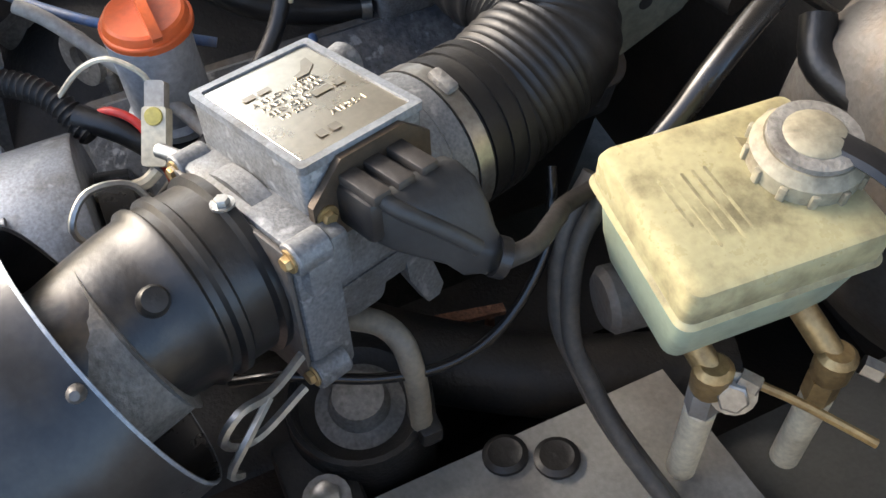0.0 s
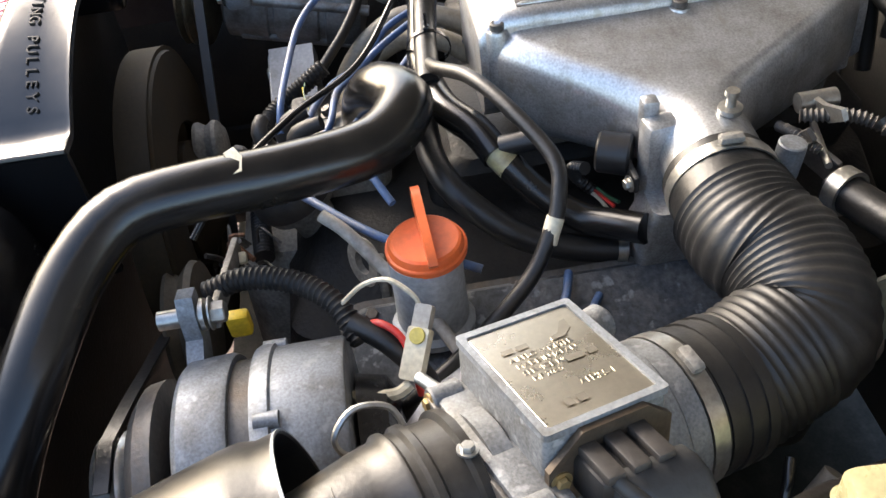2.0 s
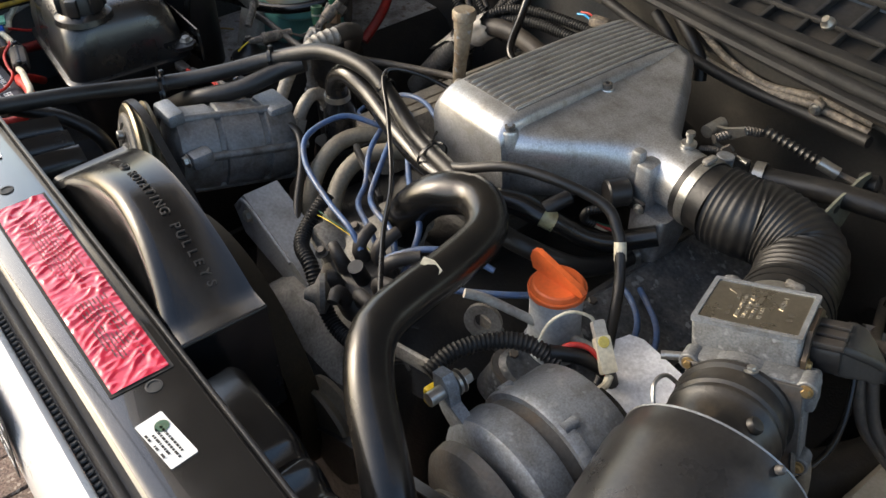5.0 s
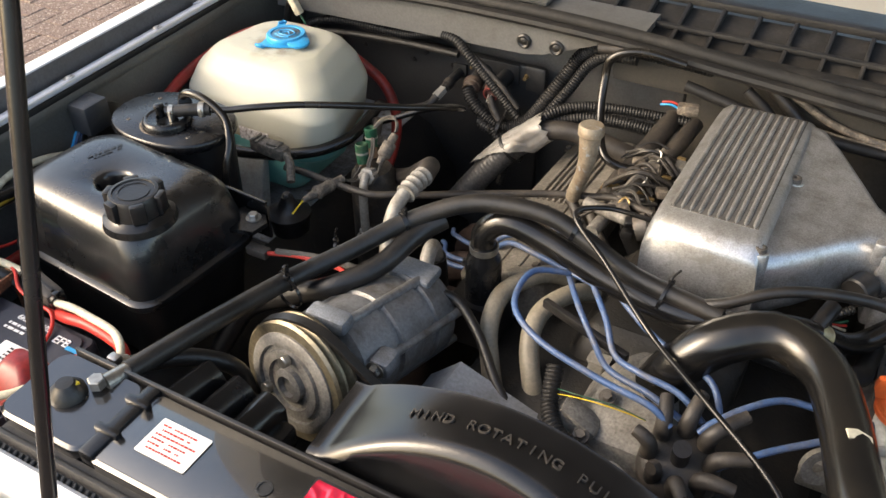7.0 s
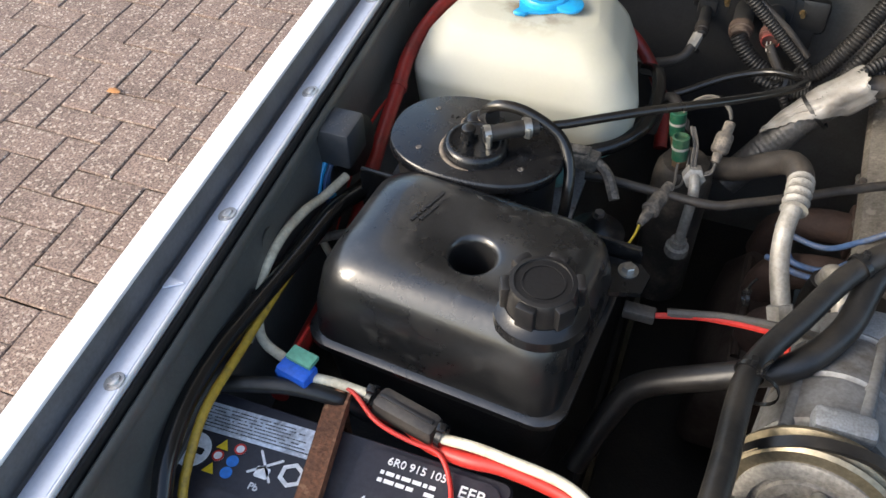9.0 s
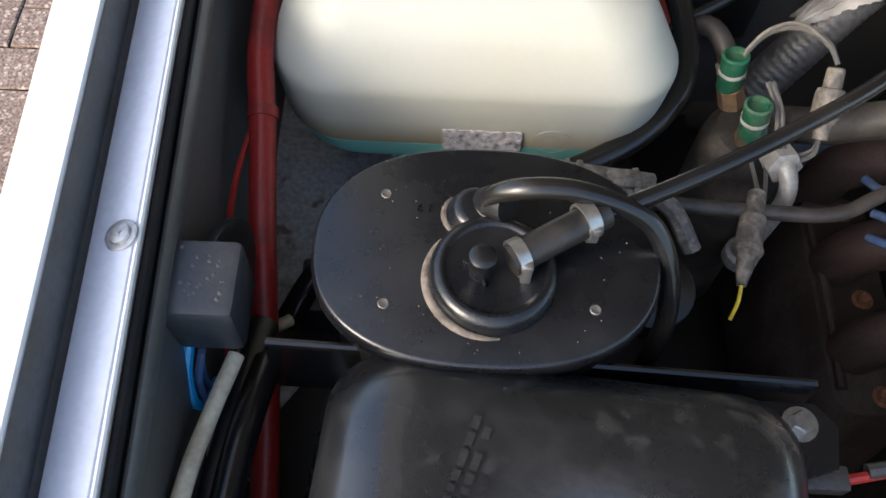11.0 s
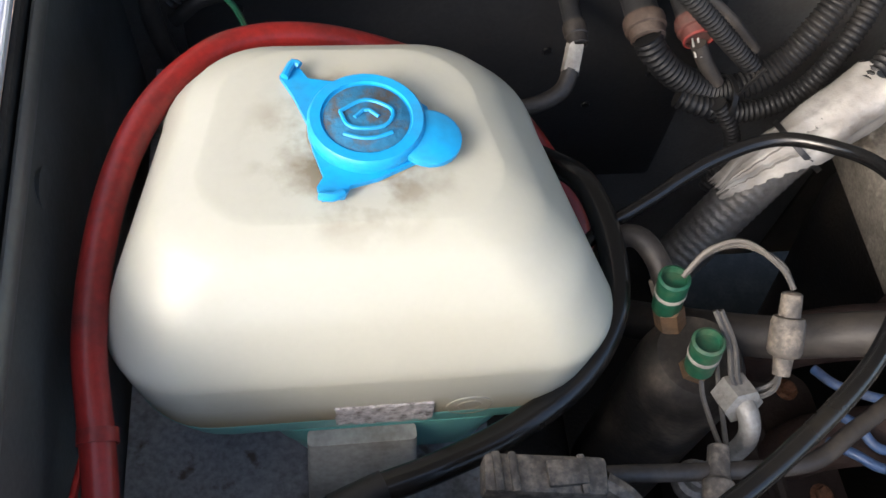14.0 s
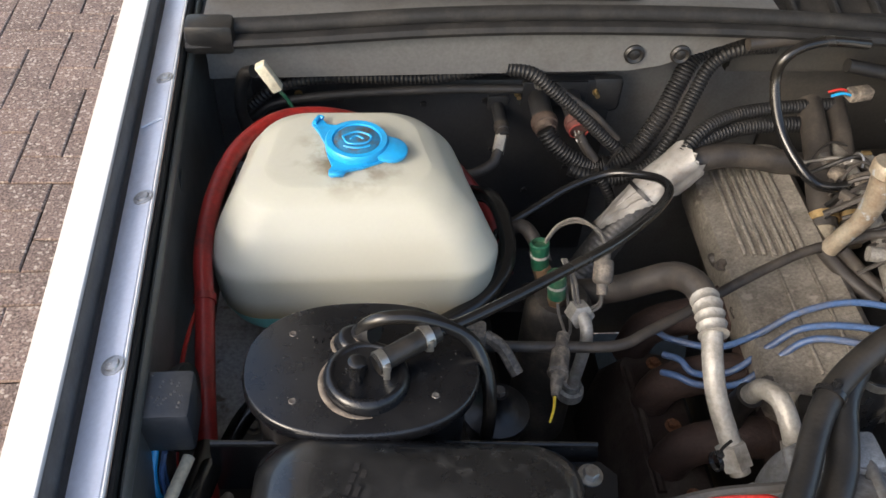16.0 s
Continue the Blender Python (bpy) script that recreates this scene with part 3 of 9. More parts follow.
for i in range(124):
    ribs = ribs + box((-0.32 + 0.0071 * i, 0.2123, 0.9868), (0.0038, 0.0064, 0.0036), 0.0010, Matrix.Rotation(0.25, 4, "Z"), 1)
part("lip_ribs", ribs, LIP_RUBBER, slam, "ribbed rubber seal strip")
part("rear_lip", box((0.110, 0.3205, 0.9925), (0.88, 0.004, 0.018), 0.001), DULL_PLASTIC, slam)
for x0, y0 in ((-0.077, 0.280), (0.285, 0.286), (0.44, 0.286)):
    part("bolt_hole", lathe((x0, y0, 0.9972), (0, 0, 1), [(0, 0.0075), (0.0006, 0.0075), (0.0008, 0.0055), (-0.004, 0.005)], 18), PRINT, slam)


def crinkle(x, y):
    """Height of the short folds in the sticker, mostly running across it."""
    p = Vector((x * 105 + y * 34, y * 46 - x * 6, 0.0))
    q = Vector((x * 210 - y * 45, y * 95, 7.0))
    fold = 1 - abs(noise.noise(p + Vector((0.0, 0.0, 2.0))))
    fade = 0.35 + 0.65 * min(1.0, max(0.0, 0.5 + 1.6 * noise.noise(Vector((x * 22, y * 60, 4.0)))))
    return fade * (0.0024 * max(fold - 0.62, 0) / 0.38 * 0.9 + 0.00042 * noise.noise(q)) * min(1.0, (0.0262 - abs(y)) / 0.004)


m4 = plane_at((0.115, 0.281, 0.9985), (1, -0.004, 0), (0, 1, 0))
rows = [[m4 @ Vector((u, v, crinkle(u, v))) for u in (-0.1575 + 0.315 * i / 250 for i in range(251))] for v in (-0.0255 + 0.051 * k / 48 for k in range(49))]
part("label", rings(rows, closed=False, cap=False), RED_LABEL, slam, "crinkled bright red warning label")
part("label_border", sheet(plane_at((0.115, 0.281, 0.9973), (1, -0.004, 0), (0, 1, 0)), 0.321, 0.057, 0.0006), SEAL, slam, "dark edge round the label")
for x0, w0, seed in ((0.060, 0.13, 3), (0.200, 0.10, 5)):
    part("label_print", bars(plane_at((x0, 0.284, 0.9994), (1, -0.004, 0), (0, 1, 0)), w0, 0.030, 8, seed, ratio=0.32), PRINT_RED if seed == 3 else PRINT, slam)
part("sticker", sheet(plane_at((-0.171, 0.278, 0.9976), (1, 0, 0), (0, 1, 0)), 0.054, 0.038), WHITE_LABEL, slam, "small white sticker with faded red print")
part("sticker_print", bars(plane_at((-0.171, 0.278, 0.9984), (1, 0, 0), (0, 1, 0)), 0.044, 0.03, 6, 8, ratio=0.35), RED_WIRE, slam)
part("sticker", sheet(plane_at((0.343, 0.270, 0.9976), (1, 0.1, 0), (-0.1, 1, 0)), 0.056, 0.024), WHITE_LABEL, slam, "white sticker with a round green mark")
part("sticker_mark", disc(plane_at((0.329, 0.273, 0.9982), (1, 0, 0), (0, 1, 0)), 0.006), GREEN, slam)
part("sticker_print", bars(plane_at((0.348, 0.267, 0.9984), (1, 0.1, 0), (-0.1, 1, 0)), 0.038, 0.018, 4, 9, ratio=0.45), PRINT, slam)
for xa, xb, seed in ((-0.30, -0.03, 1), (0.08, 0.225, 2)):
    m4 = plane_at(((xa + xb) / 2, 0.1705, 0.945), (1, 0, 0), (0, 0.13, 1))
    plate = part("decal", sheet(m4, xb - xa, 0.07, 0.001), PRINT, front, "black decal with rows of white symbols")
    sym = Mesh()
    nx = int((xb - xa) / 0.034)
    for i in range(nx):
        for j in range(3):
            q = m4 @ Matrix.Translation((-(xb - xa) / 2 + 0.017 + i * 0.034, 0.023 - j * 0.023, 0.0012))
            sym = sym + lathe(q.translation, q.to_3x3() @ Vector((0, 0, 1)), [(0, 0.0048), (0.0003, 0.0048), (0.0003, 0.0068), (0, 0.0068)], 16, cap=False)
            sym = sym + sheet(q @ Matrix.Translation((0.015, 0, 0)) , 0.013, 0.004, 0.0003)
    part("decal_symbols", sym, PRINT_WHITE, plate)

# radiator and its core support, below the slam panel
rad = thing("radiator", "black radiator with a dirty finned core", "radiator", (0.08, 0.30, 0.42))
part("core", box((0.08, 0.30, 0.70), (0.70, 0.045, 0.5), 0.004), GREASE_AND_FILL, rad)
part("header_tank", loft([(0.45, 0.47, 0.31, 0.035, 0.03, 0.01), (0.94, 0.47, 0.31, 0.035, 0.03, 0.01), (0.955, 0.47, 0.31, 0.03, 0.025, 0.01)]), BLACK_PLASTIC, rad)
part("hose_neck", cyl((0.49, 0.335, 0.925), (0.487, 0.385, 0.928), 0.021), BLACK_PLASTIC, rad)

# bulkhead and scuttle
WARM_DUST = material("brown_dusted_paint", (0.040, 0.037, 0.032), 0.55, dirt=(0.075, 0.066, 0.052), amount=0.75, scale=9, grain=0.15, bump=0.15)
bulk = thing("bulkhead", "dusty grey steel bulkhead behind the engine", "car panel", (0.0, 1.2, 0.4), kind="structure")
part("panel", box((-0.375, 1.215, 0.70), (0.75, 0.03, 0.58), 0.004), BULK_PAINT, bulk)
part("panel", box((0.427, 1.215, 0.70), (0.85, 0.03, 0.58), 0.004), material("dark_bulkhead_panel", (0.035, 0.033, 0.030), 0.55, dirt=(0.085, 0.076, 0.062), amount=0.7, scale=10, bump=0.2), bulk, "darker right half of the bulkhead panel")
# Floor taken black so the vent recess reads as deep shade.
part("scuttle_floor", box((0.05, 1.34, 1.002), (1.6, 0.34, 0.012), 0.003), GREASE_AND_FILL, bulk)
# painted rail with a chamfered end, over the heater side
part("rail", prism([(-0.70, 0.972), (-0.235, 0.984), (-0.20, 0.990), (-0.085, 1.036), (-0.085, 1.044), (-0.70, 1.03)], (0, 1.122, 0), (1, 0, 0), (0, 0, 1), 0.012), BULK_PAINT, bulk, "grey painted stiffening rail")
part("rail_top", prism([(-0.70, 1.11), (-0.06, 1.11), (-0.06, 1.22), (-0.70, 1.22)], (0, 0, 1.03), (1, 0, 0), (0, 1, 0), 0.01), BULK_PAINT, bulk)
for x0 in (-0.232, -0.179):
    part("grommet", lathe((x0, 1.110, 1.006), (0, -1, 0), [(0, 0.0115), (0.003, 0.0115), (0.005, 0.009), (0.0035, 0.006), (0.0045, 0.004), (0.005, 0.0)], 22), RUBBER, bulk, "black rubber grommet")
part("header_rail", prism([(-0.10, 0.965), (0.82, 0.955), (0.82, 1.0), (-0.10, 1.02)], (0, 1.165, 0), (1, 0, 0), (0, 0, 1), 0.02), WARM_DUST, bulk)
part("ledge", prism([(-0.10, 1.15), (0.82, 1.16), (0.82, 1.24), (-0.10, 1.24)], (0, 0, 0.957), (1, 0, 0), (0, 1, 0), 0.012), WARM_DUST, bulk)
plate = thing("heater_cover", "matt black cover plate with connectors", "cover plate", (-0.45, 1.17, 0.6))
part("plate", box((-0.445, 1.172, 0.79), (0.44, 0.014, 0.29), 0.006), PLATE_BLACK, plate)
part("corner_tab", box((-0.235, 1.170, 0.912), (0.04, 0.012, 0.05), 0.008), PLATE_BLACK, plate)
for x0, z0 in ((-0.345, 0.915), (-0.248, 0.917), (-0.61, 0.915)):
    part("stud", lathe((x0, 1.168, z0), (0, -1, 0), [(0, 0.005), (0.004, 0.005), (0.004, 0.0032), (0.013, 0.003)], 10), BRASS, plate)

for x0, z0 in ((-0.41, 0.925), (-0.435, 0.918), (-0.30, 0.925), (-0.385, 0.905), (-0.46, 0.90), (-0.56, 0.905), (-0.62, 0.88), (-0.37, 0.83), (-0.27, 0.80), (-0.32, 0.76)):
    part("rivet", lathe((x0, 1.1648, z0), (0, -1, 0), [(0, 0.0042), (0.002, 0.0036), (0.0026, 0.0)], 10), DULL_PLASTIC, plate)

# rubber seal along the scuttle, and the vent grille behind it
SEAL_PATH = [(-0.715, 1.10, 1.040), (-0.6, 1.108, 1.042), (-0.45, 1.113, 1.050), (-0.30, 1.115, 1.053), (-0.1, 1.115, 1.05), (0.1, 1.118, 1.035), (0.3, 1.122, 1.018), (0.5, 1.128, 1.005), (0.8, 1.13, 1.0)]
seal = thing("scuttle_seal", "weathered black rubber seal along the scuttle", "rubber seal", (0, 1.11, 1.0))
part("lip", tube(SEAL_PATH, 0.009, 10, 0.02), SEAL, seal)
part("base", tube([(x, y - 0.011, z - 0.011) for x, y, z in SEAL_PATH], 0.010, 8, 0.02, squash=0.7), SEAL, seal)
part("end_block", box((-0.69, 1.096, 1.036), (0.05, 0.03, 0.034), 0.006), RUBBER, seal, "square rubber end block")
vents = thing("scuttle_grille", "black slatted scuttle air grille", "vent grille", (0.1, 1.2, 1.02))
part("frame_bar", box((0.2, 1.152, 1.024), (1.2, 0.022, 0.012), 0.003), SEAL, vents)
part("frame_bar", box((0.2, 1.268, 1.052), (1.2, 0.02, 0.012), 0.003), SEAL, vents)
part("frame_bar", box((0.2, 1.20, 1.034), (1.2, 0.01, 0.008), 0.003), SEAL, vents)
for i in range(22):
    part("slat", box((-0.34 + 0.052 * i, 1.21, 1.032), (0.006, 0.115, 0.012), 0.0015, Matrix.Rotation(0.24, 4, "X")), SEAL, vents)
# Added sheet, not mesh: its darkness stands for shade behind the slats.
part("mesh_backing", box((0.27, 1.21, 1.0255), (1.16, 0.115, 0.003), 0.001, Matrix.Rotation(0.24, 4, "X")), FILL_DARK, vents)
part("scuttle_panel", box((-0.46, 1.24, 1.046), (0.48, 0.16, 0.006), 0.002), INNER_PAINT, vents)
part("washer_nozzle", lathe((0.324, 1.175, 1.045), (-0.2, -0.6, 0.8), [(0, 0.009), (0.006, 0.009), (0.009, 0.006), (0.014, 0.005)], 16), STEEL, vents)
single("windscreen", prism([(-0.75, 0), (0.85, 0), (0.80, 0.5), (-0.70, 0.5)], (0, 1.30, 1.07), (1, 0, 0), (0, 0.62, 0.78), 0.006), BLACK_PLASTIC,
                "dark windscreen glass at the scuttle's edge", "windscreen", kind="structure")

# raised bonnet on its prop
bonnet = thing("bonnet", "raised white bonnet seen from below", "car bonnet", (0.05, 1.18, 1.12))
part("panel", prism([(-0.80, 0), (0.98, 0), (0.98, 1.18), (-0.80, 1.18)], (0, 1.24, 1.11), (1, 0, 0), (0, -0.643, 0.766), 0.02), WHITE_PAINT, bonnet)
# Unseen pad added so glossy tops below reflect grey, not the white panel.
part("lining", prism([(-0.66, 0.06), (0.84, 0.06), (0.84, 1.06), (-0.66, 1.06)], (0, 1.236, 1.100), (1, 0, 0), (0, -0.643, 0.766), 0.012), material("grey_reflection_pad", (0.13, 0.125, 0.118), 0.85, dirt=(0.07, 0.062, 0.052), amount=0.6, scale=8, grain=0.3, bump=0.3), bonnet, "unseen grey pad added to tone down reflections")
for x0 in (-0.62, 0.78):
    part("hinge", box((x0, 1.235, 1.075), (0.03, 0.012, 0.11), 0.004), DARK_STEEL, bonnet)
prop = thing("bonnet_prop", "thin black bonnet prop rod", "prop rod", (-0.156, 0.15, 0.99))
part("rod", tube([(-0.155, 0.128, 0.96), (-0.166, 0.204, 1.2), (-0.183, 0.330, 1.6), (-0.200, 0.445, 1.965)], 0.0055, 10, 0.05), BLACK_PLASTIC, prop)
part("foot", cyl((-0.170, 0.165, 0.962), (-0.140, 0.165, 0.962), 0.009), DARK_STEEL, prop)

# engine mass, chassis
eng = thing("engine_block", "oily black engine block and front cover", "engine", (0.12, 0.8, 0.4))
part("block", loft([(0.40, 0.12, 0.82, 0.15, 0.30, 0.03), (0.70, 0.12, 0.82, 0.20, 0.30, 0.03), (0.80, 0.12, 0.82, 0.20, 0.28, 0.03), (0.84, 0.12, 0.84, 0.12, 0.26, 0.03)]), GREASE_AND_FILL, eng)
part("front_cover", loft([(0.45, 0.12, 0.53, 0.12, 0.05, 0.03), (0.78, 0.12, 0.54, 0.11, 0.05, 0.03), (0.81, 0.13, 0.56, 0.08, 0.04, 0.02)]), DIRTY_ALU, eng)
part("valley_cover", loft([(0.83, 0.12, 0.88, 0.10, 0.20, 0.02), (0.875, 0.13, 0.90, 0.09, 0.20, 0.02), (0.885, 0.13, 0.90, 0.08, 0.19, 0.02)]), GREASE_AND_FILL, eng)
single("chassis_rail", box((-0.42, 0.75, 0.50), (0.10, 1.1, 0.13), 0.01), GREASE_AND_FILL, "oily black chassis rail", "chassis rail")
single("chassis_rail", box((0.53, 0.80, 0.60), (0.10, 1.0, 0.13), 0.01), GREASE_AND_FILL, "oily black chassis rail", "chassis rail")
shelf = thing("side_tray", "dusty grey tray under the washer bottle", "car panel", (-0.54, 0.7, 0.5), kind="structure")
part("floor", rings([[(-0.695, y, 0.80), (-0.46, y, 0.7935), (-0.46, y, 0.778), (-0.695, y, 0.785)] for y in (0.735, 0.8, 1.0, 1.18)]), TRAY_GREY, shelf)
# The front floor and the side of the same tray are coloured black.
part("front_floor", rings([[(-0.695, y, 0.80), (-0.46, y, 0.7935), (-0.46, y, 0.778), (-0.695, y, 0.785)] for y in (0.2, 0.4, 0.733)]), GREASE_AND_FILL, shelf)
part("side", rings([[(-0.459, y, 0.7935), (-0.43, y, 0.78), (-0.38, y, 0.70), (-0.38, y, 0.5), (-0.39, y, 0.5), (-0.39, y, 0.69), (-0.44, y, 0.765), (-0.459, y, 0.778)] for y in (0.2, 0.5, 0.8, 1.18)]), GREASE_AND_FILL, shelf)

# Added sheet: keeps lit ground out and leaves the bay dark below.
single("undertray", box((0.06, 0.7985, 0.36), (1.52, 0.873, 0.02), 0.004), FILL_DARK, "added black sheet keeping lit ground out of the bay", "undertray", kind="structure")
# Another added sheet, dark in place of the shade beside the engine.
single("gap_shield", box((-0.28, 0.72, 0.52), (0.16, 0.86, 0.02), 0.004), GREASE_AND_FILL, "added black sheet over the gap beside the engine", "undertray", kind="structure")

# ---------------------------------------------------------------- plenum chamber and throttle
plen = thing("plenum_chamber", "cast aluminium ribbed inlet plenum chamber", "engine part", (0.15, 0.93, 0.9))


def crown(y):
    """Height of the plenum's crown, falling and bending down to the rear."""
    return 1.021 - 0.03 * max(y - 0.80, 0) - 0.32 * max(y - 0.93, 0) ** 2


ys = [0.742, 0.744, 0.752, 0.765, 0.79, 0.84, 0.90, 0.95, 1.0, 1.04, 1.062, 1.075, 1.08]
rows = []
for y in ys:
    e = min(y - 0.742, 1.08 - y)
    d = 0.028 - min(e, 0.028)
    drop = d * d / 0.045
    top = crown(y) - drop
    rows.append([(0.090, y, 0.925), (0.080, y, 0.935), (0.080, y, top - 0.022), (0.084, y, top - 0.009), (0.094, y, top), (0.192, y, top), (0.1985, y, top - 0.0015), (0.2025, y, top - 0.0055), (0.2040, y, top - 0.012),
                 (0.2060, y, top - 0.03), (0.208, y, 0.935), (0.20, y, 0.925)])
part("body", rings(rows), CAST_ALU, plen, sharp=50)
RIB_BED = material("dark_rib_bed", (0.10, 0.096, 0.09), 0.65, 0.2, dirt=(0.05, 0.045, 0.038), amount=0.6, scale=40, grain=0.2, bump=0.2)
part("rib_bed", rings([[(x, y, crown(y) + dz) for x, dz in ((0.097, -0.003), (0.097, 0.0004), (0.192, 0.0004), (0.192, -0.003))] for y in (0.777, 0.83, 0.88, 0.93, 0.98, 1.02, 1.056)]), RIB_BED, plen, "dark grey recessed bed between the ribs", sharp=30)
for i in range(10):
    x0 = 0.0995 + 0.0098 * i
    part("rib", tube([(x0, y, crown(y) - 0.0007) for y in (0.776, 0.83, 0.88, 0.93, 0.98, 1.02, 1.056)], 0.0031, 8, 0.006, taper=lambda s: min(1.0, 0.25 + s * 30, 0.25 + (1 - s) * 30)), CAST_ALU, plen)
# flared side leading to the round neck
fl = []
for x, cy, cz, hy, hz, k in ((0.195, 0.911, 0.962, 0.160, 0.046, 0.2), (0.215, 0.911, 0.961, 0.155, 0.044, 0.2), (0.245, 0.905, 0.960, 0.120, 0.042, 0.3),
                             (0.275, 0.900, 0.958, 0.080, 0.040, 0.5), (0.298, 0.896, 0.957, 0.050, 0.038, 0.8), (0.318, 0.893, 0.956, 0.038, 0.0375, 1.0), (0.345, 0.893, 0.956, 0.037, 0.037, 1.0), (0.372, 0.890, 0.956, 0.037, 0.037, 1.0)):
    rr = min(hy, hz) * (0.45 + 0.55 * k)
    fl.append([(x, cy + a, cz + b) for a, b in round_rect(hy, hz, rr, 7)])
part("throttle_neck", rings(fl), CAST_ALU, plen, sharp=50)
for p in ((0.201, 0.758, 1.008), (0.206, 0.911, 1.006), (0.206, 1.060, 0.980), (0.094, 0.764, 1.005)):
    q = Vector(p)
    b = part("bolt_boss", lathe(q - Vector((0, 0, 0.055)), (0, 0, 1), [(0, 0.0115), (0.053, 0.010), (0.056, 0.0085)], 18), CAST_ALU, plen)
    part("cap_screw", lathe(q, (0, 0, 1), [(0, 0.0062), (0.0065, 0.0062), (0.007, 0.0055), (0.007, 0.0032), (0.003, 0.003)], 16), DARK_STEEL, b, "recessed socket cap screw")
part("base_flange", loft([(0.87, 0.150, 0.92, 0.055, 0.14, 0.02), (0.927, 0.150, 0.92, 0.058, 0.15, 0.02)]), DIRTY_ALU, plen)

thr = thing("throttle_assembly", "cast aluminium throttle body with a black sensor", "engine part", (0.34, 0.87, 0.88))
part("flange", box((0.322, 0.872, 0.935), (0.022, 0.055, 0.10), 0.006, Matrix.Rotation(0.15, 4, "Z")), CAST_ALU, thr)
part("foot", loft([(0.865, 0.345, 0.858, 0.018, 0.022, 0.006), (0.90, 0.345, 0.862, 0.022, 0.026, 0.008), (0.925, 0.345, 0.868, 0.02, 0.022, 0.008)]), CAST_ALU, thr)
part("lug", box((0.312, 0.853, 0.982), (0.014, 0.014, 0.03), 0.004), CAST_ALU, thr)
part("position_sensor", cyl((0.312, 0.842, 0.945), (0.300, 0.818, 0.945), 0.017, bev=0.002), DULL_PLASTIC, thr, "round black throttle sensor")
part("sensor_ear", box((0.326, 0.838, 0.937), (0.03, 0.006, 0.016), 0.003), DULL_PLASTIC, thr)
part("sensor_screw", hexbolt((0.336, 0.834, 0.937), (0.2, -1, 0), 0.0045, 0.004), STEEL, thr)
part("stud", lathe((0.338, 0.905, 0.993), (0, 0, 1), [(0, 0.009), (0.004, 0.009), (0.005, 0.004), (0.013, 0.0035), (0.014, 0.0055), (0.018, 0.005)], 14), STEEL, thr)
part("air_screw", cyl((0.362, 0.943, 0.945), (0.362, 0.946, 0.974), 0.0105, bev=0.001), DULL_ALU, thr)
part("bell_crank", prism([(0, 0), (0.018, 0.004), (0.028, 0.018), (0.022, 0.026), (0.010, 0.014), (-0.006, 0.012)], (0.335, 0.962, 0.955), (0.9, 0.3, 0), (0, -0.3, 0.95), 0.004), DARK_STEEL, thr)
part("stop_bracket", box((0.352, 0.972, 0.948), (0.05, 0.006, 0.022), 0.002, Matrix.Rotation(0.25, 4, "Z")), DARK_STEEL, thr)
part("link_rod", cyl((0.318, 0.985, 0.952), (0.378, 0.968, 0.960), 0.0028, seg=10), STEEL, thr)
part("return_spring", tube([(0.322, 0.955, 0.958), (0.345, 0.958, 0.966), (0.362, 0.968, 0.962)], 0.0045, 10, rib=(0.003, 0.0014)), DARK_STEEL, thr)
part("lever", prism([(0, 0), (0.03, 0.004), (0.05, 0.02), (0.046, 0.028), (0.022, 0.016), (0, 0.012)], (0.31, 0.985, 0.965), (1, 0.1, 0), (0, -0.2, 1), 0.004), STEEL, thr, "plated throttle lever")
part("pivot", cyl((0.315, 0.97, 0.972), (0.315, 1.0, 0.972), 0.008), STEEL, thr)
part("lever_spring", tube([(0.33, 0.965, 0.972), (0.345, 1.0, 0.975), (0.36, 1.02, 0.97)], 0.006, 8, rib=(0.004, 0.002)), DARK_STEEL, thr)
cable = thing("throttle_cable", "ribbed black throttle cable with a steel ferrule", "cable", (0.42, 1.03, 0.95))
part("boot", tube([(0.365, 1.01, 0.982), (0.40, 1.02, 0.972), (0.43, 1.03, 0.962)], 0.0075, 10, rib=(0.007, 0.0025)), RUBBER, cable)
part("ferrule", cyl((0.43, 1.03, 0.962), (0.452, 1.038, 0.954), 0.0075), STEEL, cable)
part("sleeve", tube([(0.452, 1.038, 0.954), (0.49, 1.05, 0.945), (0.53, 1.06, 0.93)], 0.004, 8), GREY_WIRE, cable)

# ---------------------------------------------------------------- air intake: bellows, airflow meter, filter
AX = Vector((-0.3255, 0.9354, -0.1380)).normalized()
LAT = Vector((0.920, 0.346, 0.184))
LAT = (LAT - AX * LAT.dot(AX)).normalized()
NV = LAT.cross(AX)
MC = Vector((0.5713, 0.7206, 0.9494))


def meter(l, a, n=0.0):
    """A place in the airflow meter's own frame: across, along the flow, and up through its lid."""
    return MC + LAT * l + AX * a + NV * n


bel = thing("intake_bellows", "black corrugated rubber intake bellows", "air hose", (0.48, 0.88, 0.9))
B0, B1 = Vector((0.372, 0.890, 0.956)), meter(0, 0.071)
part("cuff", tube([B0 + Vector((-0.008, 0, 0)), B0 + Vector((0.032, -0.002, -0.001))], 0.0405, 28, 0.01), RUBBER, bel)
part("bellows", tube([B0 + Vector((0.030, -0.002, -0.001)), B0 + Vector((0.06, 0.002, -0.002)), (0.455, 0.901, 0.953), (0.487, 0.902, 0.949), (0.508, 0.893, 0.943), (0.517, 0.874, 0.939), B1 + AX * 0.056, B1 + AX * 0.040],
                      0.0455, 44, rib=(0.0066, 0.0016)), BELLOWS, bel, sharp=60)
part("meter_cuff", tube([B1 + AX * 0.050, B1], 0.0462, 32, 0.01), BELLOWS, bel)
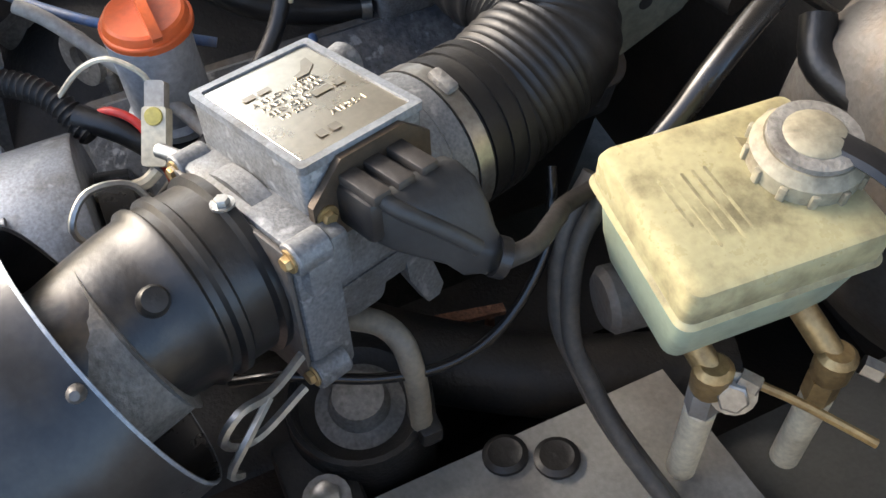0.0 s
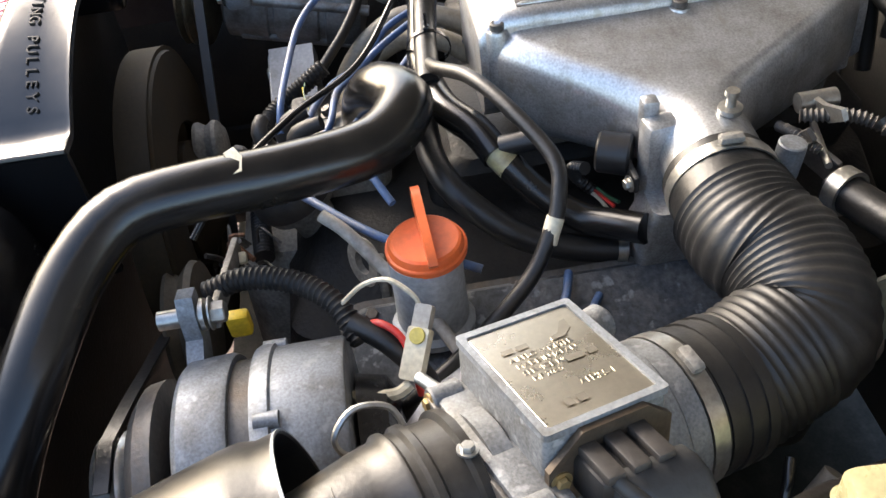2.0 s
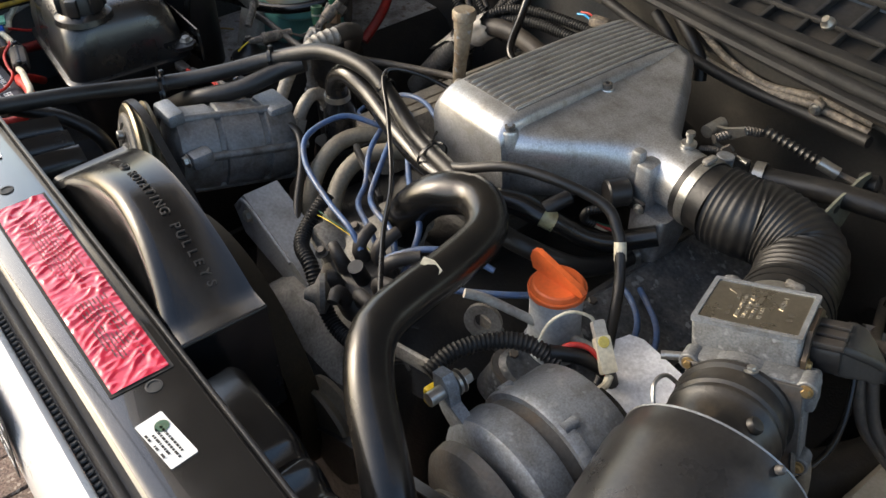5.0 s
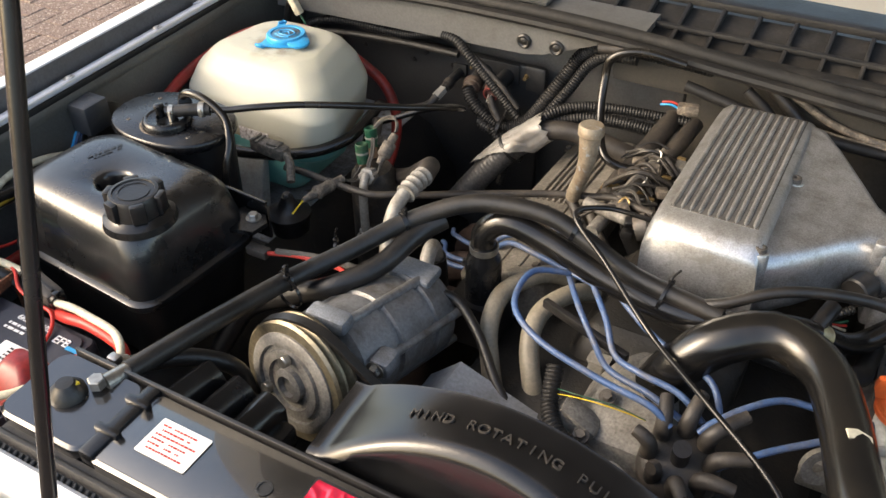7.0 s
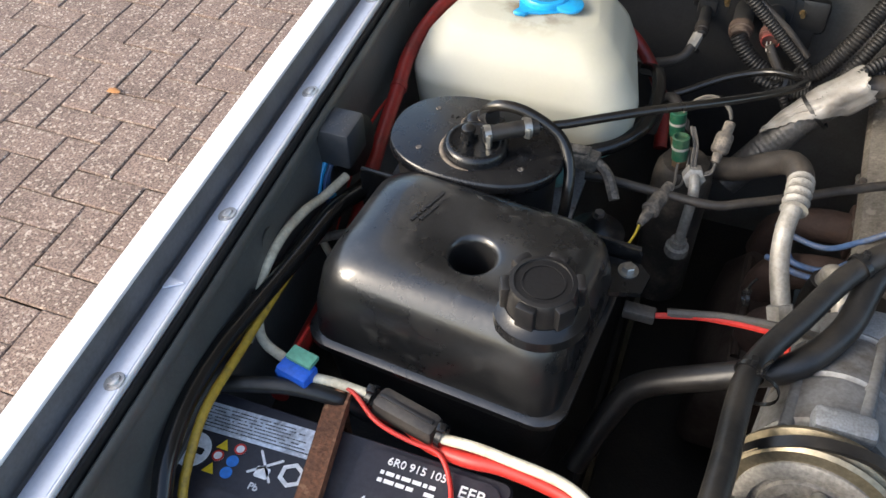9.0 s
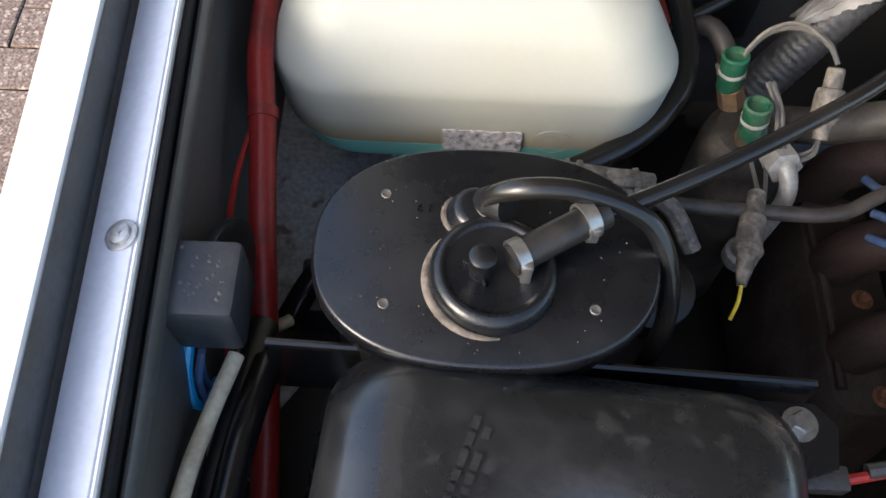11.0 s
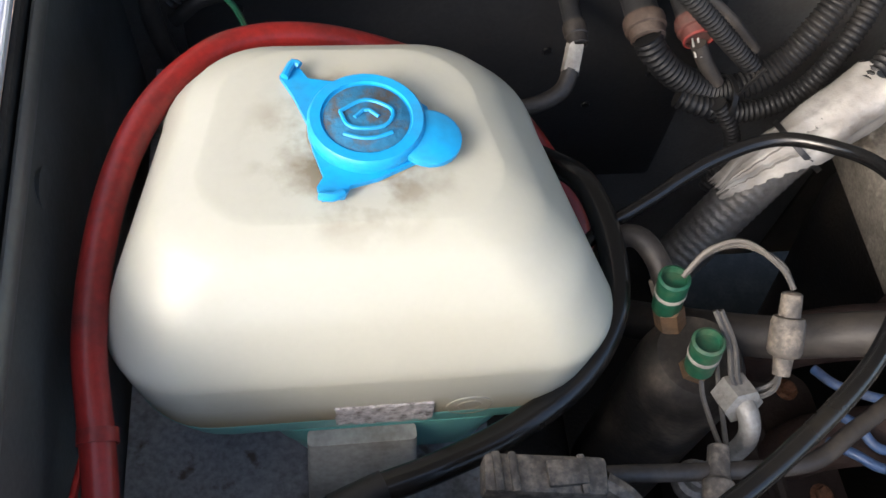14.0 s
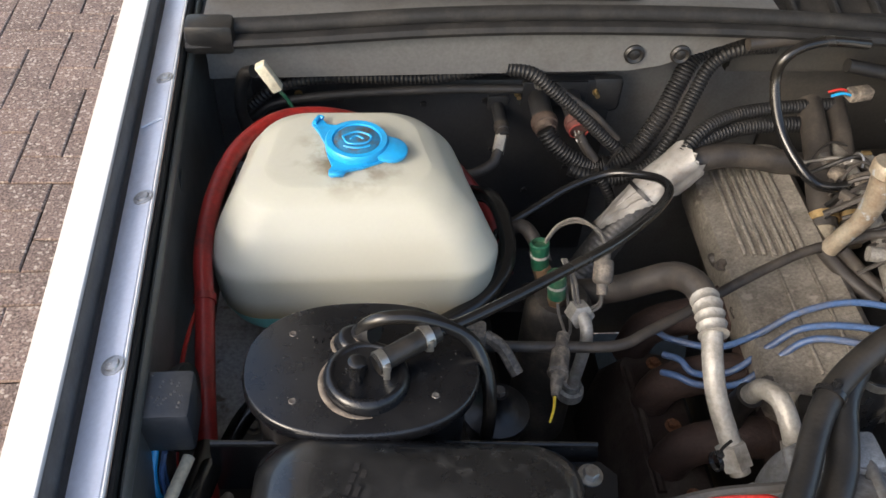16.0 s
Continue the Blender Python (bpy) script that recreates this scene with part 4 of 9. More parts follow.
for d in (0.020, 0.034, 0.047):
    part("cuff_ring", ring(B1 + AX * d, AX, 0.0455, 0.007, 0.0022, 36), BELLOWS, bel)
for p, ax, r in ((B0 + Vector((0.006, 0, 0)), (1, -0.04, -0.03), 0.0408), (B1 + AX * 0.008, AX, 0.0472)):
    c = part("hose_clip", ring(p, ax, r, 0.011, 0.0012), STEEL, bel, "steel worm-drive hose clip")
    u, v, w = frame_of(ax)
    d = Vector((0, 0, 1)) if r < 0.042 else (NV + LAT * 0.30).normalized()
    part("clip_screw", box(Vector(p) + d * (r + 0.004), (0.018, 0.009, 0.006), 0.0025, plane_at((0, 0, 0), d.cross(Vector(ax)), Vector(ax)).to_3x3().to_4x4()), DIRTY_ALU, c)

METER_ALU = material("weathered_meter_alloy", (0.165, 0.172, 0.178), 0.5, 0.45, dirt=(0.085, 0.078, 0.066), amount=0.8, scale=34, grain=0.25, bump=0.2, fine=480, worn=(0.27, 0.275, 0.275))
maf = thing("airflow_meter", "aluminium hot-wire airflow meter with embossed square lid", "engine part", (0.553, 0.728, 0.88))
RM = plane_at((0, 0, 0), LAT, AX)
RM3 = RM.to_3x3().to_4x4()
part("tube_body", lathe(MC - AX * 0.05, AX, [(0, 0.046), (0.012, 0.046), (0.014, 0.043), (0.085, 0.043), (0.088, 0.046), (0.117, 0.046)], 32), METER_ALU, maf)
head = Matrix.Translation(MC) @ RM3
part("head", loft([(-0.01, 0, 0, 0.044, 0.036, 0.004), (0.03, 0, 0, 0.045, 0.036, 0.004), (0.064, 0, 0, 0.0455, 0.0365, 0.004), (0.067, 0, 0, 0.044, 0.035, 0.004)], head), METER_ALU, maf)
tilt = head
rim = []
for hx, hy, z in ((0.046, 0.037, 0.066), (0.046, 0.037, 0.0705), (0.0415, 0.0325, 0.0705), (0.0415, 0.0325, 0.0685)):
    rim.append([tilt @ Vector((a, b, z)) for a, b in round_rect(hx, hy, 0.002, 3)])
lid = part("lid_rim", rings(rim, cap=False), DULL_ALU, maf, "raised aluminium lid rim")
lid = part("lid_plate", loft([(0.0665, 0, 0, 0.0414, 0.0324, 0.002), (0.0689, 0, 0, 0.0414, 0.0324, 0.002), (0.0694, 0, 0, 0.0405, 0.0315, 0.002)], tilt), LID_METAL, maf, "dull embossed metal lid plate", sharp=4)
TL = tilt @ Matrix.Translation((0, 0, 0.0696)) @ Matrix.Rotation(radians(90), 4, "Z")
emb = Mesh()
for txt, sz, x, y in (("AIRFLOW METER", 0.0052, -0.002, 0.012), ("MADE IN JAPAN", 0.0052, -0.002, 0.006), ("SERVICE NO", 0.0052, -0.006, 0.0), ("MF 3080", 0.0052, -0.009, -0.006), ("AFH55-1", 0.006, 0.012, -0.020)):
    emb = emb + letters(txt, sz, TL @ Matrix.Translation((x, y, 0)), 0.0003)
emb = emb + bars(TL @ Matrix.Translation((-0.014, 0.0195, 0)), 0.016, 0.005, 1, 3, ratio=0.8)
emb = emb + prism([(0.008, 0.019), (0.014, 0.021), (0.020, 0.029), (0.024, 0.030), (0.023, 0.022), (0.016, 0.0165), (0.008, 0.0165)], TL @ Vector((0, 0, 0)), TL.to_3x3() @ Vector((1, 0, 0)), TL.to_3x3() @ Vector((0, 1, 0)), 0.0005)
emb = emb + bars(TL @ Matrix.Translation((0, -0.030, 0)), 0.03, 0.008, 1, 4, ratio=0.7) + bars(TL @ Matrix.Translation((0.016, -0.001, 0)), 0.022, 0.007, 1, 6, ratio=0.7)
# Same metal as the plate; relief shading is put into the letters' darker tone.
part("embossing", emb, material("toned_lid_relief", (0.34, 0.31, 0.26), 0.34, 0.9, dirt=(0.20, 0.175, 0.14), amount=0.6, scale=60, grain=0.06, bump=0.02), lid)
part("rear_collar", lathe(meter(0, 0.038), AX, [(0, 0.046), (0.002, 0.0515), (0.018, 0.0515), (0.021, 0.048), (0.034, 0.048)], 40), METER_ALU, maf)
part("lower_boss", loft([(-0.055, 0, 0, 0.022, 0.018, 0.012), (-0.03, 0, 0, 0.026, 0.022, 0.012), (0.0, 0, 0, 0.026, 0.022, 0.012)], Matrix.Translation(MC + LAT * 0.008) @ RM3), METER_ALU, maf)
part("flange", box(meter(0.006, -0.043, -0.006), (0.100, 0.026, 0.096), 0.004, RM3), METER_ALU, maf)
part("flange_seam", box(meter(0.006, -0.0575, -0.006), (0.096, 0.003, 0.092), 0.001, RM3), DARK_STEEL, maf)
for l, n in ((0.056, 0.036), (-0.040, 0.036), (0.055, -0.044), (-0.043, -0.044)):
    ear_ = part("flange_ear", lathe(meter(l, -0.057, n), AX, [(0, 0.0080), (0.001, 0.0088), (0.018, 0.0088), (0.019, 0.0080)], 18), METER_ALU, maf)
    part("flange_bolt", hexbolt(meter(l, -0.057, n), -AX, 0.0040, 0.003), BRASS, ear_)
part("corner_web", box(meter(0.052, -0.040, 0.026), (0.022, 0.026, 0.030), 0.004, RM3), METER_ALU, maf)
part("under_web", loft([(-0.043, 0, 0, 0.012, 0.038, 0.004), (-0.018, 0, 0, 0.020, 0.040, 0.004)], Matrix.Translation(meter(0.020, 0.004)) @ RM3), METER_ALU, maf)
part("hanging_lug", prism([(0.026, -0.030), (0.040, -0.028), (0.0535, -0.072), (0.0500, -0.079), (0.0410, -0.079), (0.028, -0.052)], meter(0.026, 0, 0), AX, NV, 0.008), METER_ALU, maf, "pale alloy lug under the meter")
part("adjuster_stub", cyl(meter(-0.030, 0.026, 0.050), meter(-0.038, 0.058, 0.052), 0.0115, bev=0.003), METER_ALU, maf)
part("side_stud", cyl(meter(-0.042, -0.045, 0.034), meter(-0.066, -0.052, 0.034), 0.004), STEEL, maf)
part("cover_plate", prism([(-0.037, -0.010), (-0.030, -0.020), (0.028, -0.020), (0.036, -0.010), (0.036, 0.010), (0.020, 0.022), (-0.018, 0.022), (-0.037, 0.004)], meter(0.0462, 0.0, 0.046), AX, NV, 0.004), material("tarnished_brown_plate", (0.085, 0.062, 0.042), 0.45, 0.5, dirt=(0.05, 0.04, 0.03), amount=0.6, scale=40, bump=0.2), maf, "tarnished brown steel plate")
part("plate_screw", hexbolt(meter(0.050, -0.030, 0.042), LAT, 0.004, 0.003), BRASS, maf)
sock = part("socket", box(meter(0.060, 0.0, 0.044), (0.028, 0.046, 0.024), 0.004, RM3), DULL_PLASTIC, maf, "black plastic socket")
for i in range(3):
    part("latch_rib", box(meter(0.062, -0.0155 + 0.0145 * i, 0.0575), (0.026, 0.0105, 0.006), 0.0014, RM3), DUST_RUBBER, sock)
BOOT_RUBBER = material("grey_dusted_rubber", (0.020, 0.020, 0.020), 0.5, dirt=(0.050, 0.046, 0.040), amount=0.6, scale=26, bump=0.12)
plug = thing("connector_boot", "soft black rubber connector boot on the airflow meter", "connector", (0.66, 0.79, 0.93))
part("boot", rings([[meter(d, o + a, h + b + 0.009) for a, b in round_rect(ha, hb, min(ha, hb) * 0.38, 5)]
                    for d, o, h, ha, hb in ((0.066, 0.002, 0.032, 0.019, 0.012), (0.070, 0.005, 0.033, 0.0235, 0.015), (0.077, 0.008, 0.031, 0.0230, 0.0160), (0.085, 0.013, 0.026, 0.0200, 0.0155), (0.092, 0.018, 0.018, 0.0150, 0.0135), (0.098, 0.020, 0.009, 0.0115, 0.011), (0.102, 0.024, 0.005, 0.008, 0.008), (0.105, 0.028, 0.003, 0.0085, 0.0085), (0.107, 0.031, 0.001, 0.006, 0.006))]), BOOT_RUBBER, plug, sharp=60)
part("edge_ridge", tube([meter(0.072, -0.0145, 0.055), meter(0.080, -0.0110, 0.051), meter(0.088, -0.0025, 0.043), meter(0.096, 0.0080, 0.033), meter(0.102, 0.016, 0.024)], 0.0042, 10, 0.003), BOOT_RUBBER, plug, sharp=60)
part("clamp_ring", ring(meter(0.1045, 0.027, 0.0125), LAT * 0.6 + AX * 0.8 - NV * 0.5, 0.0088, 0.006, 0.0018, 20), DULL_PLASTIC, plug)
part("cable", tube([meter(0.106, 0.030, 0.010), meter(0.108, 0.050, 0.008), meter(0.098, 0.078, 0.002), meter(0.085, 0.11, -0.012), (0.58, 0.95, 0.90)], 0.0055), DUST_RUBBER, plug)

FILTER_RUBBER = material("dusty_duct_rubber", (0.008, 0.0079, 0.008), 0.34, dirt=(0.055, 0.047, 0.037), amount=0.5, scale=14, bump=0.12)
stain_round(FILTER_RUBBER, tuple(meter(0.005, -0.158, 0.0) - Vector((0.6, 0.68, 0.9))), 0.040, 0.075, (0.075, 0.055, 0.034))
duct = thing("intake_duct", "black rubber intake duct with moulded beads", "air hose", (0.6, 0.68, 0.9))
DUCT = [(-0.056, 0.0462), (-0.058, 0.0505), (-0.063, 0.0508), (-0.065, 0.0472), (-0.079, 0.0470), (-0.081, 0.0497), (-0.085, 0.0497), (-0.087, 0.0470), (-0.091, 0.0468), (-0.093, 0.0492), (-0.096, 0.0490),
        (-0.098, 0.0464), (-0.112, 0.0450), (-0.128, 0.0425), (-0.145, 0.0395), (-0.160, 0.0380), (-0.20, 0.0375)]
part("duct", rings([[meter(0.05 * max(-0.1 - a, 0) + r * math.cos(2 * math.pi * k / 40), a, -0.03 * max(-0.1 - a, 0) + r * math.sin(2 * math.pi * k / 40)) for k in range(40)] for a, r in DUCT]), FILTER_RUBBER, duct, sharp=50)
part("screw", hexbolt(meter(0.0136, -0.0616, 0.0475), NV, 0.004, 0.003), STEEL, duct)
part("button", lathe(meter(0.030, -0.112, 0.033), LAT * 0.67 + NV * 0.74, [(0, 0.0075), (0.003, 0.0072), (0.005, 0.0058), (0.0055, 0.0)], 18), RUBBER, duct, "small moulded rubber button")
part("spring_clip", tube([meter(-0.042, -0.072, 0.022), meter(-0.052, -0.078, 0.034), meter(-0.055, -0.098, 0.038), meter(-0.050, -0.112, 0.026), meter(-0.047, -0.104, 0.012), meter(-0.048, -0.088, 0.010)], 0.002, 6), STEEL, duct, "wire spring clip")
part("spring_clip", tube([meter(0.050, -0.056, -0.030), meter(0.056, -0.082, -0.034), meter(0.060, -0.102, -0.028), meter(0.060, -0.114, -0.040), meter(0.057, -0.096, -0.056), meter(0.052, -0.062, -0.052)], 0.0028, 6), STEEL, duct, "wire spring clip")
part("spring_clip", tube([meter(0.058, -0.085, -0.034), meter(0.066, -0.104, -0.040), meter(0.068, -0.118, -0.052), meter(0.064, -0.112, -0.064)], 0.0024, 6), STEEL, duct)
filt = thing("air_filter", "dark grey metal air filter canister", "air filter", (0.64, 0.45, 0.86))
FA = Vector((-0.250, 0.945, 0.200)).normalized()
FC = Vector((0.620, 0.599, 0.962)) - FA * 0.006
part("canister", lathe(FC - FA * 0.26, FA, [(0, 0.05), (0.0, 0.078), (0.008, 0.084), (0.235, 0.0825), (0.246, 0.0815), (0.254, 0.078), (0.266, 0.0775), (0.267, 0.0765), (0.266, 0.0755), (0.240, 0.0745), (0.236, 0.070), (0.236, 0.035)], 48), FILTER_GREY, filt)
part("mouth_rim", ring(FC + FA * 0.0065, FA, 0.0768, 0.0016, 0.0012, 48), DULL_ALU, filt, "bright worn edge of the mouth")
part("catch_nub", lathe(FC + FA * 0.001 + (Vector((0.62, 0.0, 0.78)) - FA * FA.dot(Vector((0.62, 0.0, 0.78)))).normalized() * 0.078, (0.62, 0, 0.78), [(0, 0.004), (0.004, 0.0036), (0.006, 0.002)], 12), DARK_STEEL, filt)
part("seam", ring(FC - FA * 0.10, FA, 0.0815, 0.006, 0.002), DARK_STEEL, filt)
part("snout", lathe(FC - FA * 0.03, FA, [(0, 0.044), (0.05, 0.044), (0.052, 0.046)], 32), DIRTY_ALU, filt)

# ---------------------------------------------------------------- filler, alternator
fil = thing("oil_filler", "grey oil filler neck with an orange cap", "oil filler", (0.376, 0.668, 0.86))
part("neck", lathe((0.376, 0.668, 0.862), (0, 0, 1), [(0, 0.033), (0.006, 0.033), (0.01, 0.0285), (0.05, 0.0275), (0.078, 0.0280)], 32), material("pale_oxidised_alloy", (0.40, 0.43, 0.46), 0.5, 0.25, dirt=(0.22, 0.215, 0.20), amount=0.6, scale=30, grain=0.15, bump=0.15), fil)
cap = part("cap", lathe((0.374, 0.670, 0.938), (0, 0, 1), [(0, 0.028), (0.001, 0.0303), (0.0055, 0.0306), (0.0065, 0.0300), (0.0068, 0.0285), (0.0085, 0.0280), (0.0115, 0.0265), (0.0128, 0.0245), (0.0132, 0.0)], 40), ORANGE, fil, "grimy orange plastic cap", sharp=28)
hp = [(-0.032, 0.0), (0.032, 0.0), (0.035, 0.005), (0.030, 0.010), (0.01, 0.015), (-0.015, 0.022), (-0.027, 0.025), (-0.034, 0.022), (-0.036, 0.012)]
part("grip", prism(hp, (0.374, 0.6735, 0.9505), (1, 0.06, 0), (0, 0, 1), 0.0065), ORANGE, cap)

alt = thing("alternator", "finned aluminium alternator with a drive pulley", "alternator", (0.478, 0.55, 0.80))
AC = Vector((0.487, 0.0, 0.868))
part("front_half", lathe(AC + Vector((0, 0.487, 0)), (0, 1, 0), [(0, 0.03), (0.003, 0.065), (0.006, 0.076), (0.010, 0.0795), (0.038, 0.0805), (0.041, 0.079), (0.041, 0.074)], 44), DULL_ALU, alt)
part("stator", lathe(AC + Vector((0, 0.526, 0)), (0, 1, 0), [(0, 0.0745), (0.018, 0.0745)], 44), DARK_STEEL, alt, "brown laminated stator")
part("rear_half", lathe(AC + Vector((0, 0.543, 0)), (0, 1, 0), [(0, 0.074), (0.0, 0.081), (0.003, 0.0825), (0.012, 0.0825), (0.0135, 0.0800), (0.0585, 0.0800), (0.0605, 0.0785), (0.061, 0.0760), (0.061, 0.0)], 44), DULL_ALU, alt)
for a in (20, 75, 140, 200, 260, 310):
    q = AC + Vector((math.cos(radians(a)) * 0.079, 0.546, math.sin(radians(a)) * 0.079))
    part("through_bolt", cyl(q, q + Vector((0, 0.016, 0)), 0.006), DULL_ALU, alt)
part("rear_cover", lathe(AC + Vector((0, 0.607, 0)), (0, 1, 0), [(0, 0.052), (0.02, 0.048), (0.028, 0.035), (0.03, 0.0)], 30), BLACK_PLASTIC, alt, "black plastic rear cover")
part("pulley", lathe(AC + Vector((0, 0.428, 0)), (0, 1, 0), [(0, 0.015), (0.0, 0.038), (0.003, 0.040), (0.010, 0.030), (0.017, 0.040), (0.021, 0.039), (0.026, 0.033), (0.03, 0.03)], 34), STEEL, alt, "stamped steel drive pulley")
part("fan", lathe(AC + Vector((0, 0.454, 0)), (0, 1, 0), [(0, 0.03), (0.004, 0.058), (0.012, 0.068), (0.024, 0.070), (0.028, 0.055)], 32), DARK_STEEL, alt)
part("adjuster_lug", prism([(0.032, -0.010), (0.004, 0.012), (-0.006, 0.030), (-0.008, 0.056), (0.006, 0.060), (0.014, 0.050), (0.018, 0.030), (0.046, 0.018)], (0.402, 0.506, 0.903), (1, 0, 0), (0, 0, 1), 0.012), DULL_ALU, alt)
part("adjuster_bolt", hexbolt((0.408, 0.514, 0.945), (0, 1, 0), 0.008, 0.010) + lathe((0.408, 0.508, 0.945), (0, 1, 0), [(0, 0.0115), (0.003, 0.0115)], 20) + cyl((0.408, 0.478, 0.945), (0.408, 0.51, 0.945), 0.007), STEEL, alt)
part("slotted_strap", box((0.345, 0.515, 0.915), (0.13, 0.006, 0.018), 0.002, Matrix.Rotation(-0.35, 4, "Y")), DIRTY_ALU, alt, "slotted steel adjuster strap")

# ---------------------------------------------------------------- fan cowl
cowl = thing("fan_cowl", "arched black plastic fan cowl with embossed warning", "fan cowl", (0.09, 0.36, 0.9))


def arch(s):
    """Rise of the drum between the flat ledges at its two ends."""
    return max(math.sin(math.pi * min(max((s - 0.04) / 0.88, 0), 1)), 0) ** 0.85


def ridge(s):
    """Front ridge of the cowl, s from 0 to 1 across."""
    return Vector((-0.072 + 0.328 * s, 0.326 + 0.024 * arch(s) - 0.006 * s ** 3, 0.993 + 0.057 * arch(s)))


def rear_edge(s):
    return Vector((-0.076 + 0.336 * s, 0.413 - 0.006 * s, 0.996 + 0.049 * arch(s)))


N = 44
face, roof = [], []
for i in range(N + 1):
    s = i / N
    a, b = ridge(s), rear_edge(s)
    base = Vector((a.x, 0.3240, 0.955))
    mid = base.lerp(a, 0.75) + Vector((0, 0.001, 0))
    roof.append([base, mid, a + Vector((0, -0.004, -0.010)), a + Vector((0, -0.001, -0.003)), a + Vector((0, 0.005, 0.001)), a + Vector((0, 0.013, 0.002)), a.lerp(b, 0.55) + Vector((0, 0, 0.001)), b + Vector((0, -0.004, 0)), b + Vector((0, 0.0, 0.0015)), b + Vector((0, 0.001, -0.004)),
                 b - Vector((0, 0.004, 0.004)), a.lerp(b, 0.5) - Vector((0, 0, 0.004)), a + Vector((0, 0.006, -0.008)), base + Vector((0, 0.005, 0))])
part("shell", rings(roof), COWL_BLACK, cowl, sharp=50)
side = [rear_edge(1), rear_edge(1) + Vector((0.002, 0, -0.13)), Vector((0.256, 0.33, 0.84)), ridge(1) + Vector((0.0, -0.004, -0.003))]
part("end_wall", Mesh().add([tuple(p) for p in side] + [tuple(p - Vector((0.006, 0, 0))) for p in side], [(0, 1, 2, 3), (7, 6, 5, 4), (0, 4, 5, 1), (1, 5, 6, 2), (2, 6, 7, 3), (3, 7, 4, 0)]), BLACK_PLASTIC, cowl)
part("end_lip", tube([ridge(1) + Vector((0, 0.004, 0.001)), rear_edge(1)], 0.0022, 8, 0.01), BLACK_PLASTIC, cowl)
emb = Mesh()
word = "MIND ROTATING PULLEYS"
for i, ch in enumerate(word):
    if ch == " ":
        continue
    s = (0.008 + 0.0103 * i + 0.074) / 0.332
    a, b = ridge(s), rear_edge(s)
    k = (0.378 - a.y) / (b.y - a.y)
    c = (a + Vector((0, 0.013, 0.002))).lerp(b, k)
    c.y, c.z = 0.378, c.z + 0.0010
    t = (rear_edge(s + 0.02) - rear_edge(s - 0.02)).lerp(ridge(s + 0.02) - ridge(s - 0.02), 0.5)
    emb = emb + letters(ch, 0.0135, plane_at(c, t, b - a), 0.0012)
part("embossed_warning", emb, DUST_RUBBER, cowl, "embossed warning letters")
# humped duct beside the cowl
hump = thing("cable_guard", "black plastic guard with three humps", "guard", (-0.2, 0.36, 0.93))
for i, x0 in enumerate((-0.225, -0.19, -0.155)):
    part("hump", rings([[(x0 + dx, 0.327 + 0.055 * k, 0.955 + (0.035 - 0.006 * i) * math.cos(dx / 0.017 * 1.4) * (1 - 0.3 * k)) for dx in (-0.017, -0.012, -0.006, 0, 0.006, 0.012, 0.017)] + [(x0 + 0.017, 0.327 + 0.055 * k, 0.93), (x0 - 0.017, 0.327 + 0.055 * k, 0.93)] for k in (0, 0.4, 0.8, 1)]), BLACK_PLASTIC, hump)
part("tray", box((-0.19, 0.35, 0.93), (0.13, 0.06, 0.03), 0.006), BLACK_PLASTIC, hump)
hump2 = thing("cable_guard", "black moulded guard stepped down by two ridges", "guard", (0.4, 0.36, 0.9))
def stepped(x, z):
    """Cross-section of the guard, flat on top and rounded to the rear."""
    return [(x + 0.020, y + 0.008, max(z + dz + 0.010, 0.86)) for y, dz in ((0.302, -0.3), (0.302, -0.002), (0.305, 0.0075), (0.311, 0.0075), (0.340, 0.0082), (0.347, 0.0045), (0.352, -0.004), (0.356, -0.020), (0.359, -0.045), (0.363, -0.3))]


part("body", rings([stepped(x, z) for x, z in ((0.2645, 0.90), (0.265, 0.948), (0.268, 0.960), (0.275, 0.965), (0.362, 0.965), (0.371, 0.959), (0.377, 0.950), (0.383, 0.949), (0.388, 0.954), (0.393, 0.957), (0.399, 0.953), (0.405, 0.943), (0.418, 0.941), (0.425, 0.946),
                                              (0.431, 0.949), (0.437, 0.945), (0.444, 0.932), (0.455, 0.928), (0.475, 0.920), (0.486, 0.910), (0.490, 0.885))]), COWL_BLACK, hump2, sharp=60)

# ---------------------------------------------------------------- compressor
comp = thing("compressor", "grimy aluminium air-conditioning compressor with grooved pulley", "compressor", (-0.155, 0.57, 0.82))
CX, CZ = -0.182, 0.906
def on_axis(y):
    return Vector((CX + 0.035 * (y - 0.46) / 0.2, y, CZ - 0.036 * (y - 0.46) / 0.2))
CA = (on_axis(0.66) - on_axis(0.46)).normalized()
part("body", lathe(on_axis(0.492), CA, [(0, 0.045), (0.006, 0.056), (0.055, 0.058), (0.057, 0.054), (0.063, 0.054), (0.065, 0.058), (0.115, 0.058), (0.117, 0.054), (0.123, 0.054), (0.125, 0.058), (0.155, 0.057), (0.165, 0.050), (0.168, 0.0)], 36), COMP_ALU, comp)
for a in range(0, 360, 60):
    d = Vector((math.cos(radians(a + 15)), 0, math.sin(radians(a + 15))))
    part("body_rib", cyl(on_axis(0.50) + d * 0.056, on_axis(0.655) + d * 0.056, 0.006), COMP_ALU, comp)
part("mount_ear", box(on_axis(0.505) + Vector((0.0, 0, 0.058)), (0.05, 0.024, 0.02), 0.006), DULL_ALU, comp)
part("mount_ear", box(on_axis(0.51) + Vector((0.062, 0, 0.02)), (0.024, 0.03, 0.022), 0.006), DULL_ALU, comp)
part("ear_bolt", hexbolt(on_axis(0.493) + Vector((0.064, 0, 0.02)), (0, -1, 0), 0.007, 0.006), STEEL, comp)
